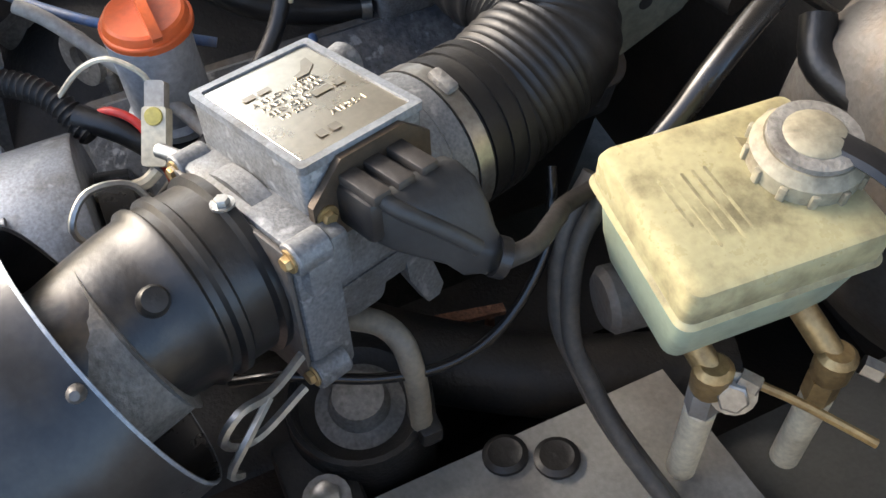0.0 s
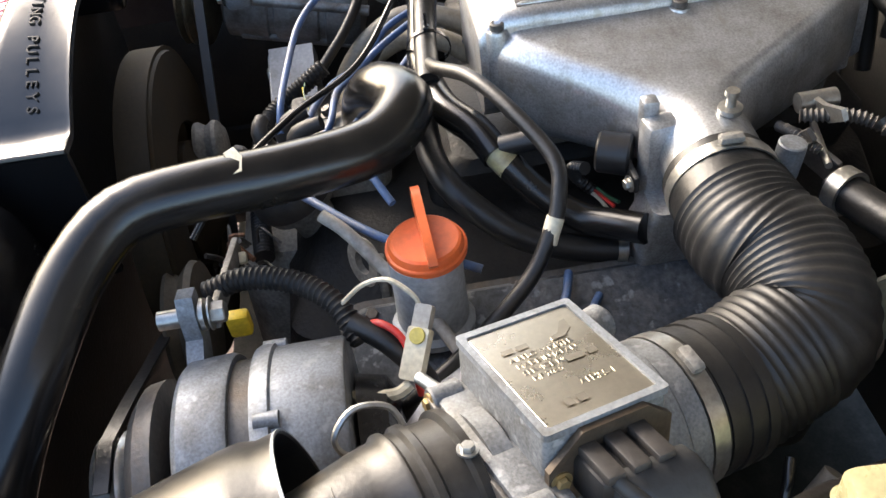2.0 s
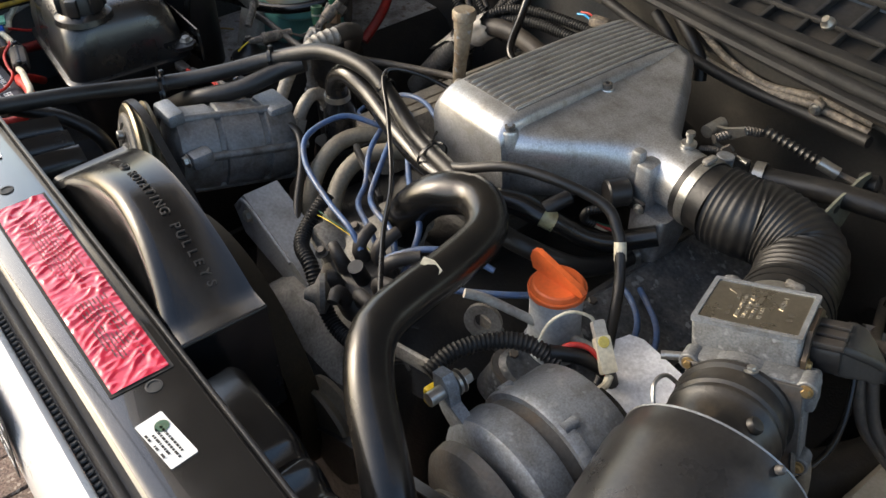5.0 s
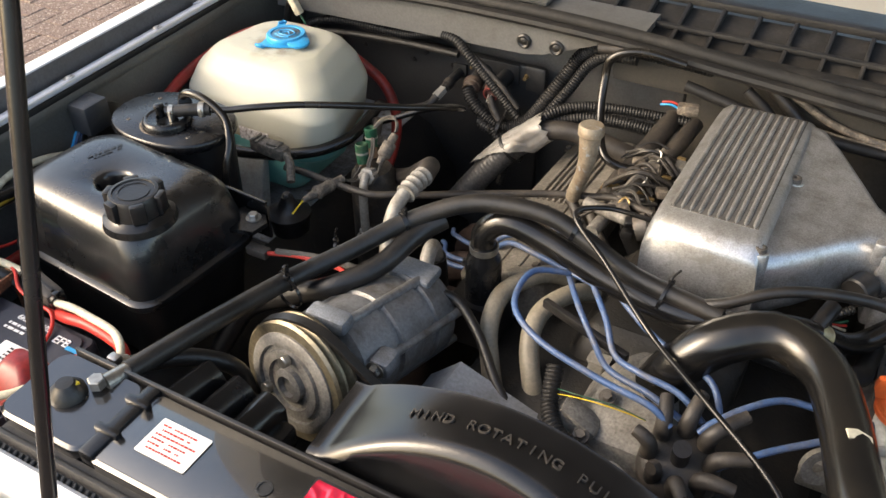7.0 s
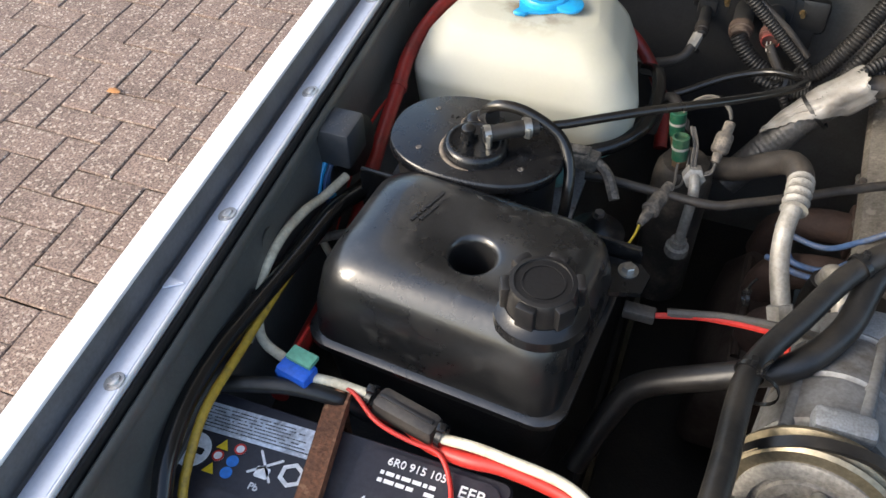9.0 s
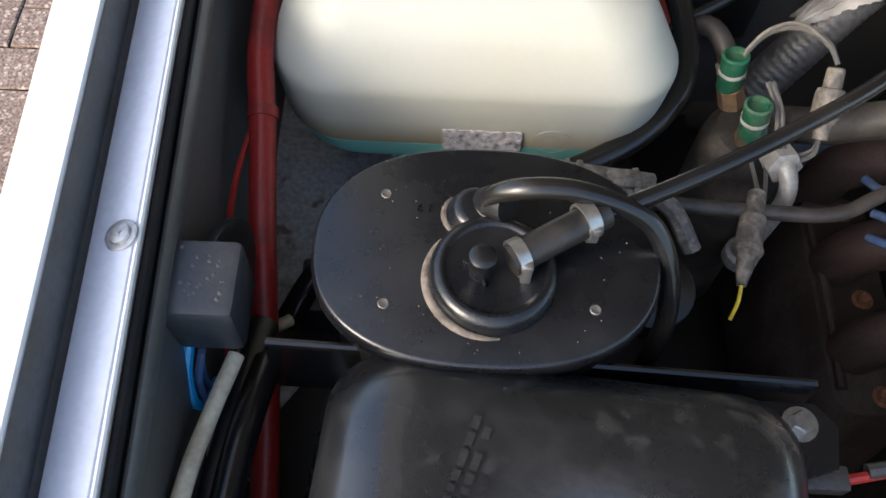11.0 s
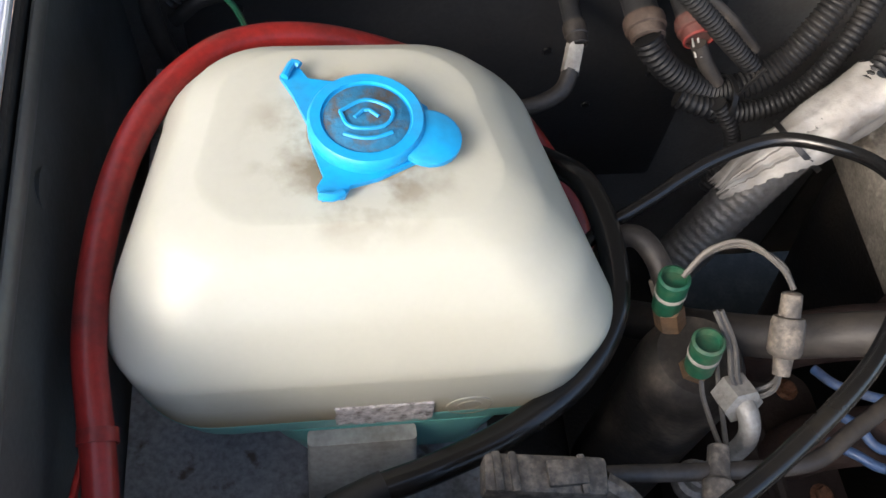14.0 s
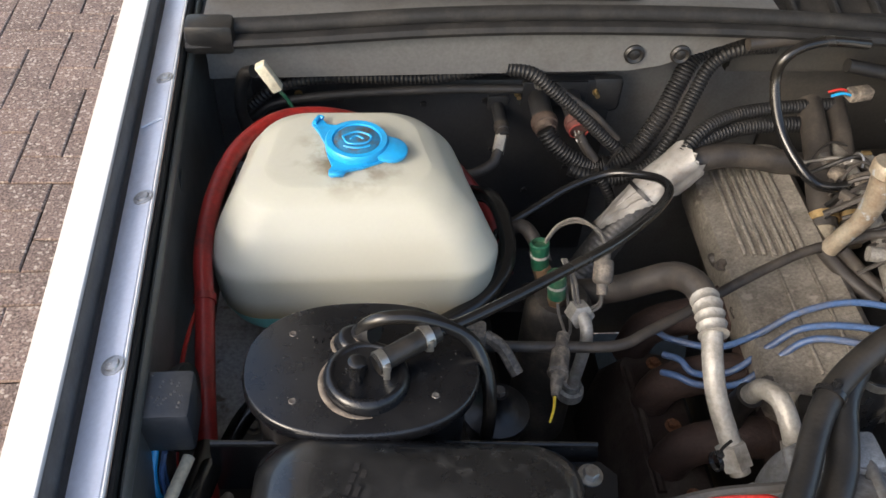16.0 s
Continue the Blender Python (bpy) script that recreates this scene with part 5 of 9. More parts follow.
part("top_port", box(on_axis(0.64) + Vector((0.0, 0, 0.055)), (0.055, 0.036, 0.014), 0.005), DULL_ALU, comp)
part("pulley", lathe(on_axis(0.445), CA, [(0, 0.050), (0.0, 0.068), (0.003, 0.071), (0.007, 0.064), (0.011, 0.071), (0.014, 0.071), (0.019, 0.062), (0.024, 0.071), (0.028, 0.070), (0.034, 0.055), (0.036, 0.03)], 48), GOLD_PASS, comp, "grooved golden-passivated pulley")
cl = part("clutch_plate", lathe(on_axis(0.445), -CA, [(-0.004, 0.058), (0.002, 0.058), (0.004, 0.055), (0.004, 0.046), (0.001, 0.045), (0.001, 0.040), (0.0045, 0.039), (0.005, 0.030), (0.001, 0.029), (0.001, 0.020), (0.007, 0.019), (0.009, 0.012), (0.003, 0.011), (0.003, 0.0)], 40), DIRTY_ALU, comp, "worn dark clutch plate")
for a in (90, 210, 330):
    d = Vector((math.cos(radians(a)), 0, math.sin(radians(a))))
    part("rivet", cyl(on_axis(0.444) + d * 0.035, on_axis(0.436) + d * 0.035, 0.0065, bev=0.001), STEEL, cl)
belt = thing("drive_belt", "black ribbed rubber drive belt", "drive belt", (-0.05, 0.46, 0.6))
part("belt", rings([[(p[0], 0.4635, p[1]), (p[0] + 0.003, 0.4635, p[1] + 0.004), (p[0] + 0.003, 0.4735, p[1] + 0.004), (p[0], 0.4735, p[1])] for p in
                    [(CX + 0.0715 * math.cos(radians(a)), CZ + 0.0715 * math.sin(radians(a))) for a in range(230, 30, -10)] + [(0.06, 0.80), (0.10, 0.74), (0.11, 0.68)]], cap=True), RUBBER, belt)
arm = thing("bracket", "grey cast compressor bracket", "bracket", (-0.05, 0.55, 0.8))
part("plate", prism([(-0.10, 0.835), (-0.06, 0.875), (0.05, 0.835), (0.12, 0.80), (0.10, 0.77), (-0.08, 0.80)], (0, 0.585, 0), (1, 0, 0), (0, 0, 1), 0.05), material("grey_cast_iron", (0.27, 0.285, 0.305), 0.55, 0.2, amount=0.6, bump=0.3), arm)
for x0, z0 in ((-0.055, 0.845), (0.075, 0.80)):
    part("bolt", hexbolt((x0, 0.536, z0), (0, -1, 0), 0.008, 0.007), STEEL, arm)
part("stiffener", tube([(-0.088, 0.536, 0.838), (-0.055, 0.536, 0.864), (0.045, 0.536, 0.828)], 0.004, 8, 0.01), DULL_ALU, arm)

# ---------------------------------------------------------------- coolant tank
TANK_PLASTIC = material("scuffed_tank_plastic", (0.007, 0.0074, 0.0082), 0.25, dirt=(0.034, 0.033, 0.032), amount=0.5, scale=17, grain=0.1, bump=0.08, fine=260, worn=(0.022, 0.022, 0.022), coat=0.25, spec=0.7)
tank = thing("expansion_tank", "glossy black plastic coolant expansion tank", "coolant tank", (-0.505, 0.54, 0.78))
TR = Matrix.Translation((-0.505, 0.549, 0)) @ Matrix.Rotation(radians(-5), 4, "Z")
part("upper_shell", loft([(0.915, 0, 0, 0.120, 0.088, 0.025), (0.950, 0, 0, 0.119, 0.087, 0.028), (0.985, 0, 0, 0.114, 0.080, 0.032), (1.000, 0, 0, 0.107, 0.072, 0.034), (1.009, 0, 0, 0.096, 0.060, 0.034), (1.012, 0, 0, 0.08, 0.045, 0.03)], TR, 7, well=((-0.494, 0.534), ((1.0115, 0.025), (1.0095, 0.0215), (1.004, 0.0195), (0.94, 0.0185)))), TANK_PLASTIC, tank, sharp=60)
part("seam", loft([(0.907, 0, 0, 0.124, 0.092, 0.026), (0.910, 0, 0, 0.126, 0.094, 0.027), (0.917, 0, 0, 0.126, 0.094, 0.027), (0.920, 0, 0, 0.122, 0.090, 0.026)], TR, 7), TANK_PLASTIC, tank)
part("lower_shell", loft([(0.80, 0, 0, 0.100, 0.068, 0.03), (0.815, 0, 0, 0.110, 0.078, 0.03), (0.907, 0, 0, 0.118, 0.086, 0.026)], TR, 7), DULL_PLASTIC, tank)
part("mount_flange", prism([(-0.652, 0.905), (-0.360, 0.905), (-0.360, 0.950), (-0.366, 0.958), (-0.646, 0.966), (-0.652, 0.960)], (0, 0.630, 0), (1, -0.030, 0), (0, 0, 1), 0.004), BLACK_PLASTIC, tank, "thin upright mounting flange")
part("flange_rim", tube([(-0.651, 0.6475, 0.9655), (-0.5, 0.6430, 0.9625), (-0.362, 0.6390, 0.957)], 0.0026, 8, 0.01), BLACK_PLASTIC, tank)
ear = part("mount_ear", prism([(0.10, 0.05), (0.122, 0.052), (0.148, 0.062), (0.150, 0.085), (0.138, 0.096), (0.10, 0.094)], TR @ Vector((0, 0, 0.938)), TR.to_3x3() @ Vector((1, 0, 0)), TR.to_3x3() @ Vector((0, 1, 0)), 0.006), BLACK_PLASTIC, tank)
part("mount_bolt", hexbolt((-0.369, 0.621, 0.944), (0, 0, 1), 0.0065, 0.006), STEEL, ear)
part("cap_seat", lathe((-0.425, 0.503, 1.0), (0, 0, 1), [(0, 0.042), (0.008, 0.040), (0.011, 0.034), (0.014, 0.031)], 34), BLACK_PLASTIC, tank)
tcap = part("cap", lathe((-0.425, 0.503, 1.012), (0, 0, 1), [(0, 0.030), (0.022, 0.029), (0.026, 0.027), (0.0265, 0.0235), (0.025, 0.0230), (0.025, 0.0)], 34), DULL_PLASTIC, tank, "ribbed black screw cap")
for a in range(20, 380, 60):
    d = Vector((math.cos(radians(a)), math.sin(radians(a)), 0))
    part("grip_rib", box(Vector((-0.425, 0.503, 1.0260)) + d * 0.0300, (0.0085, 0.0165, 0.0235), 0.002, Matrix.Rotation(radians(a), 4, "Z")), DULL_PLASTIC, tcap)
part("cap_writing", Mesh() + lathe((-0.425, 0.503, 1.0375), (0, 0, 1), [(0, 0.0165), (0.0005, 0.0165), (0.0005, 0.018), (0, 0.018)], 30, cap=False), DULL_PLASTIC, tcap)
part("moulded_writing", bars(TR @ Matrix.Translation((-0.045, 0.022, 1.0118)) @ Matrix.Rotation(radians(75), 4, "Z"), 0.045, 0.012, 2, 12, thick=0.0012, ratio=0.6), DULL_PLASTIC, tank)

# ---------------------------------------------------------------- charcoal canister
can = thing("charcoal_canister", "oval black charcoal canister with hoses on its lid", "canister", (-0.538, 0.679, 0.83))
KC = Matrix.Translation((-0.5395, 0.683, 0))


def oval(levels, m4, n=72, power=2.35):
    """Fuller-than-elliptic ovals stacked up z: (z, half x, half y)."""
    rows = []
    for z, hx, hy in levels:
        row = []
        for i in range(n):
            c, q = math.cos(2 * math.pi * i / n), math.sin(2 * math.pi * i / n)
            row.append(m4 @ Vector((hx * math.copysign(abs(c) ** (2 / power), c), hy * math.copysign(abs(q) ** (2 / power), q), z)))
        rows.append(row)
    return rings(rows)



part("body", oval([(0.83, 0.077, 0.053), (0.98, 0.080, 0.056), (0.999, 0.081, 0.057)], KC), DULL_PLASTIC, can)
part("lid", oval([(0.995, 0.0855, 0.0610), (0.998, 0.0872, 0.0627), (1.0045, 0.0872, 0.0627), (1.0075, 0.0858, 0.0613), (1.0082, 0.0845, 0.0600), (1.0082, 0.0, 0.0)], KC), DUSTY_LID, can)
dome = part("dome", lathe((-0.5365, 0.6685, 1.008), (0, 0, 1), [(0, 0.0315), (0.0012, 0.0312), (0.004, 0.0315), (0.007, 0.0307), (0.0094, 0.0292), (0.0108, 0.0268), (0.0110, 0.0248), (0.0098, 0.0238), (0.0094, 0.0228), (0.0094, 0.0)], 40), DUSTY_LID, can, sharp=60)
part("spout_base", lathe((-0.5455, 0.7035, 1.008), (0.1, 0, 1), [(0, 0.0150), (0.0015, 0.0140), (0.006, 0.0128), (0.0085, 0.0112), (0.0095, 0.008)], 26), DUSTY_LID, can, "moulded hose spout", sharp=60)
TAN_DUST = material("settled_tan_dust", (0.15, 0.125, 0.10), 0.8, dirt=(0.05, 0.042, 0.034), amount=0.9, scale=60, grain=0.3, bump=0.3, spec=0.2)
arc = [(-0.5365 + 0.0328 * math.cos(radians(a)), 0.6685 + 0.0328 * math.sin(radians(a)), 1.0066) for a in range(128, 292, 9)]
part("dust_line", tube(arc, 0.0032, 10, 0.003, taper=lambda s: 0.35 + 0.65 * math.sin(math.pi * s)), TAN_DUST, can, "tan dust settled round the dome")
arc = [(-0.5455 + 0.0155 * math.cos(radians(a)), 0.7035 + 0.0155 * math.sin(radians(a)), 1.0068) for a in range(130, 250, 10)]
part("dust_line", tube(arc, 0.0026, 10, 0.003, taper=lambda s: 0.4 + 0.6 * math.sin(math.pi * s)), TAN_DUST, can)
for a in (40, 160, 280):
    d = Vector((math.cos(radians(a)), math.sin(radians(a)), 0))
    part("port_fin", box(Vector((-0.543, 0.666, 1.0195)) + d * 0.0065, (0.006, 0.0014, 0.006), 0.0004, Matrix.Rotation(radians(a), 4, "Z")), BLACK_PLASTIC, can)
part("spout", tube([(-0.539, 0.707, 1.006), (-0.539, 0.706, 1.018), (-0.53, 0.70, 1.024)], 0.009, 12), DULL_PLASTIC, can)
part("port", lathe((-0.543, 0.666, 1.016), (0, 0, 1), [(0, 0.0058), (0.012, 0.0055), (0.0145, 0.0068), (0.018, 0.0066), (0.0195, 0.0045), (0.0195, 0.0)], 18), BLACK_PLASTIC, dome, "black capped port")
for p in ((-0.591, 0.714), (-0.589, 0.652), (-0.487, 0.653), (-0.488, 0.714)):
    part("lid_rivet", lathe((*p, 1.0083), (0, 0, 1), [(0, 0.0030), (0.0006, 0.0024), (0.0002, 0.0012), (0.0002, 0.0)], 12), DARK_STEEL, can)
part("moulded_mark", letters("6 F", 0.007, Matrix.Translation((-0.571, 0.706, 1.0084)), 0.0004), DUSTY_LID, can)

# ---------------------------------------------------------------- washer bottle
bot = thing("washer_bottle", "cream washer fluid bottle with teal fluid", "washer bottle", (-0.54, 0.92, 0.8))


def bottle_row(z, a, b, c, d, r, inset):
    """One level of the bottle: rounded corners, the back narrower than the front."""
    row = []
    for cx, cy, start, q in ((b - inset, d, 0, r * 1.25), (a + inset, d, 90, r * 1.25), (a, c, 180, r), (b, c, 270, r)):
        cx += q * (1 if cx < -0.54 else -1)
        cy += q * (1 if cy < 0.92 else -1)
        for k in range(11):
            w = radians(start + 9 * k)
            row.append((cx + q * math.cos(w), cy + q * math.sin(w), z))
    return row


def bottle_shell(keys, steps):
    """Straight facets between the key levels, with a small rounding at each break."""
    rows = []
    for i, k in enumerate(keys):
        if 0 < i < len(keys) - 1:
            p, n = keys[i - 1], keys[i + 1]
            e = min(0.0055, 0.45 * (k[0] - p[0]), 0.45 * (n[0] - k[0]))
            u, v = e / (k[0] - p[0]), e / (n[0] - k[0])
            a = [k[j] + (p[j] - k[j]) * u for j in range(7)]
            b = [k[j] + (n[j] - k[j]) * v for j in range(7)]
            for s in range(steps + 1):
                w = s / steps
                rows.append(bottle_row(*[(1 - w) ** 2 * a[j] + 2 * w * (1 - w) * k[j] + w * w * b[j] for j in range(7)]))
        else:
            rows.append(bottle_row(*k))
    return rings(rows)


BOTTLE = ((0.8985, -0.6735, -0.4130, 0.8248, 1.010, 0.047, 0.022), (0.921, -0.6760, -0.4105, 0.8243, 1.014, 0.046, 0.023), (0.951, -0.6770, -0.4095, 0.8240, 1.016, 0.042, 0.022),
          (0.984, -0.6635, -0.4300, 0.8430, 1.010, 0.038, 0.016), (1.005, -0.6440, -0.4550, 0.8640, 1.002, 0.035, 0.012), (1.0125, -0.6240, -0.4740, 0.8800, 0.990, 0.032, 0.008), (1.0142, -0.5900, -0.5080, 0.912, 0.965, 0.018, 0.0))
part("body", bottle_shell(BOTTLE, 5), MILKY, bot, sharp=70)
part("fluid_line", bottle_shell(((0.8765, -0.6580, -0.4290, 0.8300, 0.997, 0.045, 0.022), (0.8825, -0.6660, -0.4210, 0.8262, 1.003, 0.046, 0.022), (0.8985, -0.6737, -0.4128, 0.8246, 1.0102, 0.047, 0.022)), 4), FLUID, bot, "lower part tinted by teal fluid", sharp=70)
part("sump", loft([(0.822, -0.530, 0.905, 0.056, 0.072, 0.02), (0.835, -0.530, 0.905, 0.060, 0.076, 0.02), (0.862, -0.532, 0.905, 0.066, 0.0785, 0.02), (0.8640, -0.532, 0.905, 0.068, 0.0785, 0.02), (0.8795, -0.532, 0.905, 0.075, 0.0780, 0.022)], None, 6), FLUID, bot, "stepped-down sump of the bottle", sharp=70)
part("front_lug", loft([(0.795, -0.548, 0.802, 0.033, 0.012, 0.003), (0.845, -0.548, 0.814, 0.032, 0.009, 0.004), (0.878, -0.548, 0.8225, 0.031, 0.005, 0.003)]), material("dusty_clear_plastic", (0.34, 0.34, 0.31), 0.5, dirt=(0.14, 0.12, 0.10), amount=0.7, scale=26, bump=0.1), bot, "dusty pale mounting tab")
rng_s = random.Random(9)
foil_rows = []
for i in range(27):
    x = -0.5625 + 0.053 * i / 26
    dent = [rng_s.uniform(-0.0011, 0.0011) for _ in range(5)]
    ragged = rng_s.uniform(-0.0011, 0.0006), rng_s.uniform(-0.0006, 0.0011)
    front = [(x + dent[k] * 0.8, 0.8232 - 0.0004 - abs(dent[k]) * 0.8 + 0.0002 * k, 0.8965 + (0.0195 * k / 4) + (ragged[0] if k == 0 else ragged[1] if k == 4 else 0)) for k in range(5)]
    foil_rows.append(front + [(x, 0.8256, 0.916), (x, 0.8270, 0.897)])
part("strip", rings(foil_rows), material("crinkled_silver_label", (0.70, 0.66, 0.65), 0.30, 0.3, dirt=(0.10, 0.075, 0.065), amount=1.3, scale=210, grain=0.4, bump=0.5, fine=420), bot, "crinkled silver label strip", sharp=12)
part("moulded_ring", ring((-0.489, 0.8250, 0.9060), (0, -1, -0.05), 0.0125, 0.0016, 0.0007, 30) + ring((-0.489, 0.8250, 0.9060), (0, -1, -0.05), 0.0065, 0.0014, 0.0006, 22), MILKY, bot)
SMUDGE = material("brown_grime_film", (0.30, 0.26, 0.18), 0.5, dirt=(0.13, 0.095, 0.05), amount=0.9, scale=60, bump=0.1)
part("cap_neck", lathe((-0.541, 0.932, 1.0125), (0, 0, 1), [(0, 0.0315), (0.0012, 0.0315), (0.0022, 0.029)], 36), SMUDGE, bot, "grimy neck under the cap")
bc = part("cap", lathe((-0.541, 0.932, 1.012), (0, 0, 1), [(0, 0.027), (0.004, 0.0295), (0.012, 0.0295), (0.014, 0.028), (0.014, 0.023), (0.0125, 0.0225), (0.0125, 0.0)], 36), BLUE, bot, "bright blue snap cap, dusty in its recess")
part("cap_collar", prism([(-0.0295, 0.004), (-0.036, 0.022), (-0.0425, 0.035), (-0.0385, 0.042), (-0.032, 0.040), (-0.028, 0.033), (-0.012, 0.030), (0.012, 0.029), (0.032, 0.012), (0.032, -0.018), (0.004, -0.032), (-0.010, -0.036), (-0.013, -0.042), (-0.024, -0.043), (-0.026, -0.036), (-0.0225, -0.030), (-0.0275, -0.012)], (-0.541, 0.932, 1.0150), (1, 0, 0), (0, 1, 0), 0.003), BLUE, bc)
part("cap_tab", lathe((-0.511, 0.921, 1.0195), (0.05, -0.05, 1), [(0, 0.0165), (0.0032, 0.0165), (0.004, 0.015)], 26), BLUE, bc)
part("hinge_lip", tube([(-0.581, 0.965, 1.0195), (-0.5765, 0.974, 1.0200), (-0.573, 0.9725, 1.0195)], 0.0022, 8, 0.002), BLUE, bc)
part("front_lip", tube([(-0.566, 0.8905, 1.0185), (-0.560, 0.8890, 1.0190), (-0.5545, 0.8915, 1.0185)], 0.0024, 8, 0.002), BLUE, bc)
wm = Matrix.Translation((-0.541, 0.932, 1.0248))
part("cap_grime", lathe((-0.541, 0.932, 1.0246), (0, 0, 1), [(0, 0.0215), (0.0003, 0.021), (0.0004, 0.0)], 30), material("grimy_blue_plastic", (0.02, 0.15, 0.28), 0.55, dirt=(0.085, 0.07, 0.055), amount=1.6, scale=75, bump=0.3), bc, "grime in the cap's recess")
for u in ([(-0.013, 0.004), (0, 0.011), (0.013, 0.004), (0.008, -0.006), (-0.008, -0.006), (-0.013, 0.004)], [(-0.006, 0.0), (0.0, 0.005), (0.006, 0.0)], [(-0.012, -0.010), (-0.004, -0.013), (0.004, -0.013), (0.012, -0.010)]):
    part("cap_symbol", tube([wm @ Vector((a, b, 0.0006)) for a, b in u], 0.0011, 6, 0.003), BLUE, bc)

# ---------------------------------------------------------------- battery
bat = thing("battery", "black car battery with printed labels on top", "battery", (-0.545, 0.305, 0.735))
BZ = 0.9120
part("case", loft([(0.735, -0.545, 0.305, 0.134, 0.086, 0.008), (0.890, -0.545, 0.305, 0.137, 0.088, 0.008), (BZ - 0.003, -0.545, 0.305, 0.137, 0.088, 0.008), (BZ, -0.545, 0.305, 0.135, 0.086, 0.008)]), BATTERY, bat)
part("lid_panel", loft([(BZ - 0.001, -0.476, 0.318, 0.062, 0.068, 0.014), (BZ + 0.003, -0.476, 0.318, 0.061, 0.067, 0.014)]), BATTERY, bat)
part("lid_panel", loft([(BZ - 0.001, -0.618, 0.272, 0.050, 0.036, 0.006), (BZ + 0.003, -0.618, 0.272, 0.049, 0.035, 0.006)]), BATTERY, bat)
FLAT = lambda x, y, z, a=0: Matrix.Translation((x, y, z)) @ Matrix.Rotation(radians(a), 4, "Z")
LABEL_SILVER = material("scuffed_silver_label", (0.66, 0.70, 0.76), 0.35, 0.3, dirt=(0.12, 0.12, 0.13), amount=0.7, scale=70, grain=0.2, bump=0.05, worn=(0.75, 0.77, 0.80))
part("info_strip", sheet(FLAT(-0.628, 0.368, BZ + 0.0004, 2), 0.104, 0.027), LABEL_SILVER, bat, "scuffed silver strip of small print")
part("info_print", bars(FLAT(-0.628, 0.368, BZ + 0.0012, 2), 0.098, 0.022, 7, 21, ratio=0.35), PRINT, bat)
part("minus_sign", disc(FLAT(-0.673, 0.333, BZ + 0.0005), 0.0165), PRINT_WHITE, bat)
part("minus_bar", sheet(FLAT(-0.673, 0.333, BZ + 0.0012, 0), 0.022, 0.006), PRINT, bat)
for shape, x, y in (("tri", -0.649, 0.345), ("red", -0.649, 0.3345), ("red", -0.634, 0.346), ("blue", -0.635, 0.334), ("blue", -0.635, 0.323), ("tri", -0.650, 0.322)):
    at = FLAT(x, y, BZ + 0.0006)
    if shape == "tri":
        part("warning_mark", prism([(-0.0055, -0.004), (0.0055, -0.004), (0, 0.0055)], at.translation, (1, 0, 0), (0, 1, 0), 0.0006), YELLOW, bat)
    elif shape == "blue":
        part("warning_mark", disc(at, 0.0052), material("printed_blue", (0.02, 0.17, 0.55), 0.4, amount=0.1, bump=0.0), bat)
    else:
        part("warning_mark", disc(at, 0.0050), PRINT_WHITE, bat)
        part("warning_ring", lathe((x, y, BZ + 0.0012), (0, 0, 1), [(0, 0.0036), (0.0004, 0.0036), (0.0004, 0.0052), (0, 0.0052)], 18, cap=False), RED_WIRE, bat)
cross = Mesh()
for a in (38, -52):
    cross = cross + sheet(FLAT(-0.607, 0.339, BZ + 0.0006, a), 0.032, 0.0022)
part("cross_mark", cross + sheet(FLAT(-0.607, 0.333, BZ + 0.0006), 0.012, 0.010) + letters("Pb", 0.0085, FLAT(-0.608, 0.319, BZ + 0.0008)), PRINT_WHITE, bat)
part("cycle_mark", lathe((-0.583, 0.339, BZ + 0.0006), (0, 0, 1), [(0, 0.0075), (0.0004, 0.0075), (0.0004, 0.0115), (0, 0.0115)], 6, cap=False), PRINT_WHITE, bat)
part("part_number", letters("6R0 915 105", 0.0100, FLAT(-0.487, 0.3765, BZ + 0.0036)), PRINT_WHITE, bat)
for dy, seed in ((0.3655, 31), (0.3585, 32)):
    part("rating_line", bars(FLAT(-0.486, dy, BZ + 0.0036), 0.058, 0.006, 1, seed, ratio=0.6), PRINT_WHITE, bat)
part("type_mark", letters("EFB", 0.0150, FLAT(-0.438, 0.370, BZ + 0.0036)), PRINT_WHITE, bat)
part("stripe", sheet(FLAT(-0.418, 0.366, BZ + 0.0036), 0.018, 0.005), BLUE, bat)
part("white_sticker", sheet(FLAT(-0.465, 0.329, BZ + 0.0034), 0.058, 0.029), WHITE_LABEL, bat)
part("sticker_print", bars(FLAT(-0.462, 0.329, BZ + 0.0042), 0.032, 0.02, 4, 33, ratio=0.5), PRINT, bat)
part("small_mark", bars(FLAT(-0.520, 0.330, BZ + 0.0036, 60), 0.022, 0.012, 3, 35, ratio=0.4), PRINT_WHITE, bat)
part("vent_plug", disc(FLAT(-0.577, 0.287, BZ + 0.0005), 0.011, 0.0012), BLUE_GREY, bat)
for x, y, mat in ((-0.607, 0.297, GREEN), (-0.612, 0.285, RED_WIRE), (-0.598, 0.281, YELLOW)):
    part("warning_mark", disc(FLAT(x, y, BZ + 0.0036), 0.0055), mat, bat)
part("negative_post", lathe((-0.648, 0.250, BZ), (0, 0, 1), [(0, 0.010), (0.016, 0.009), (0.018, 0.007)], 18), DULL_ALU, bat)
strap = thing("battery_strap", "rusty steel battery hold-down strap", "clamp", (-0.562, 0.34, BZ + 0.006))
SP = [(-0.574, 0.424, BZ + 0.010), (-0.571, 0.400, BZ + 0.0115), (-0.560, 0.335, BZ + 0.0115), (-0.549, 0.265, BZ + 0.0115), (-0.540, 0.205, BZ + 0.010)]
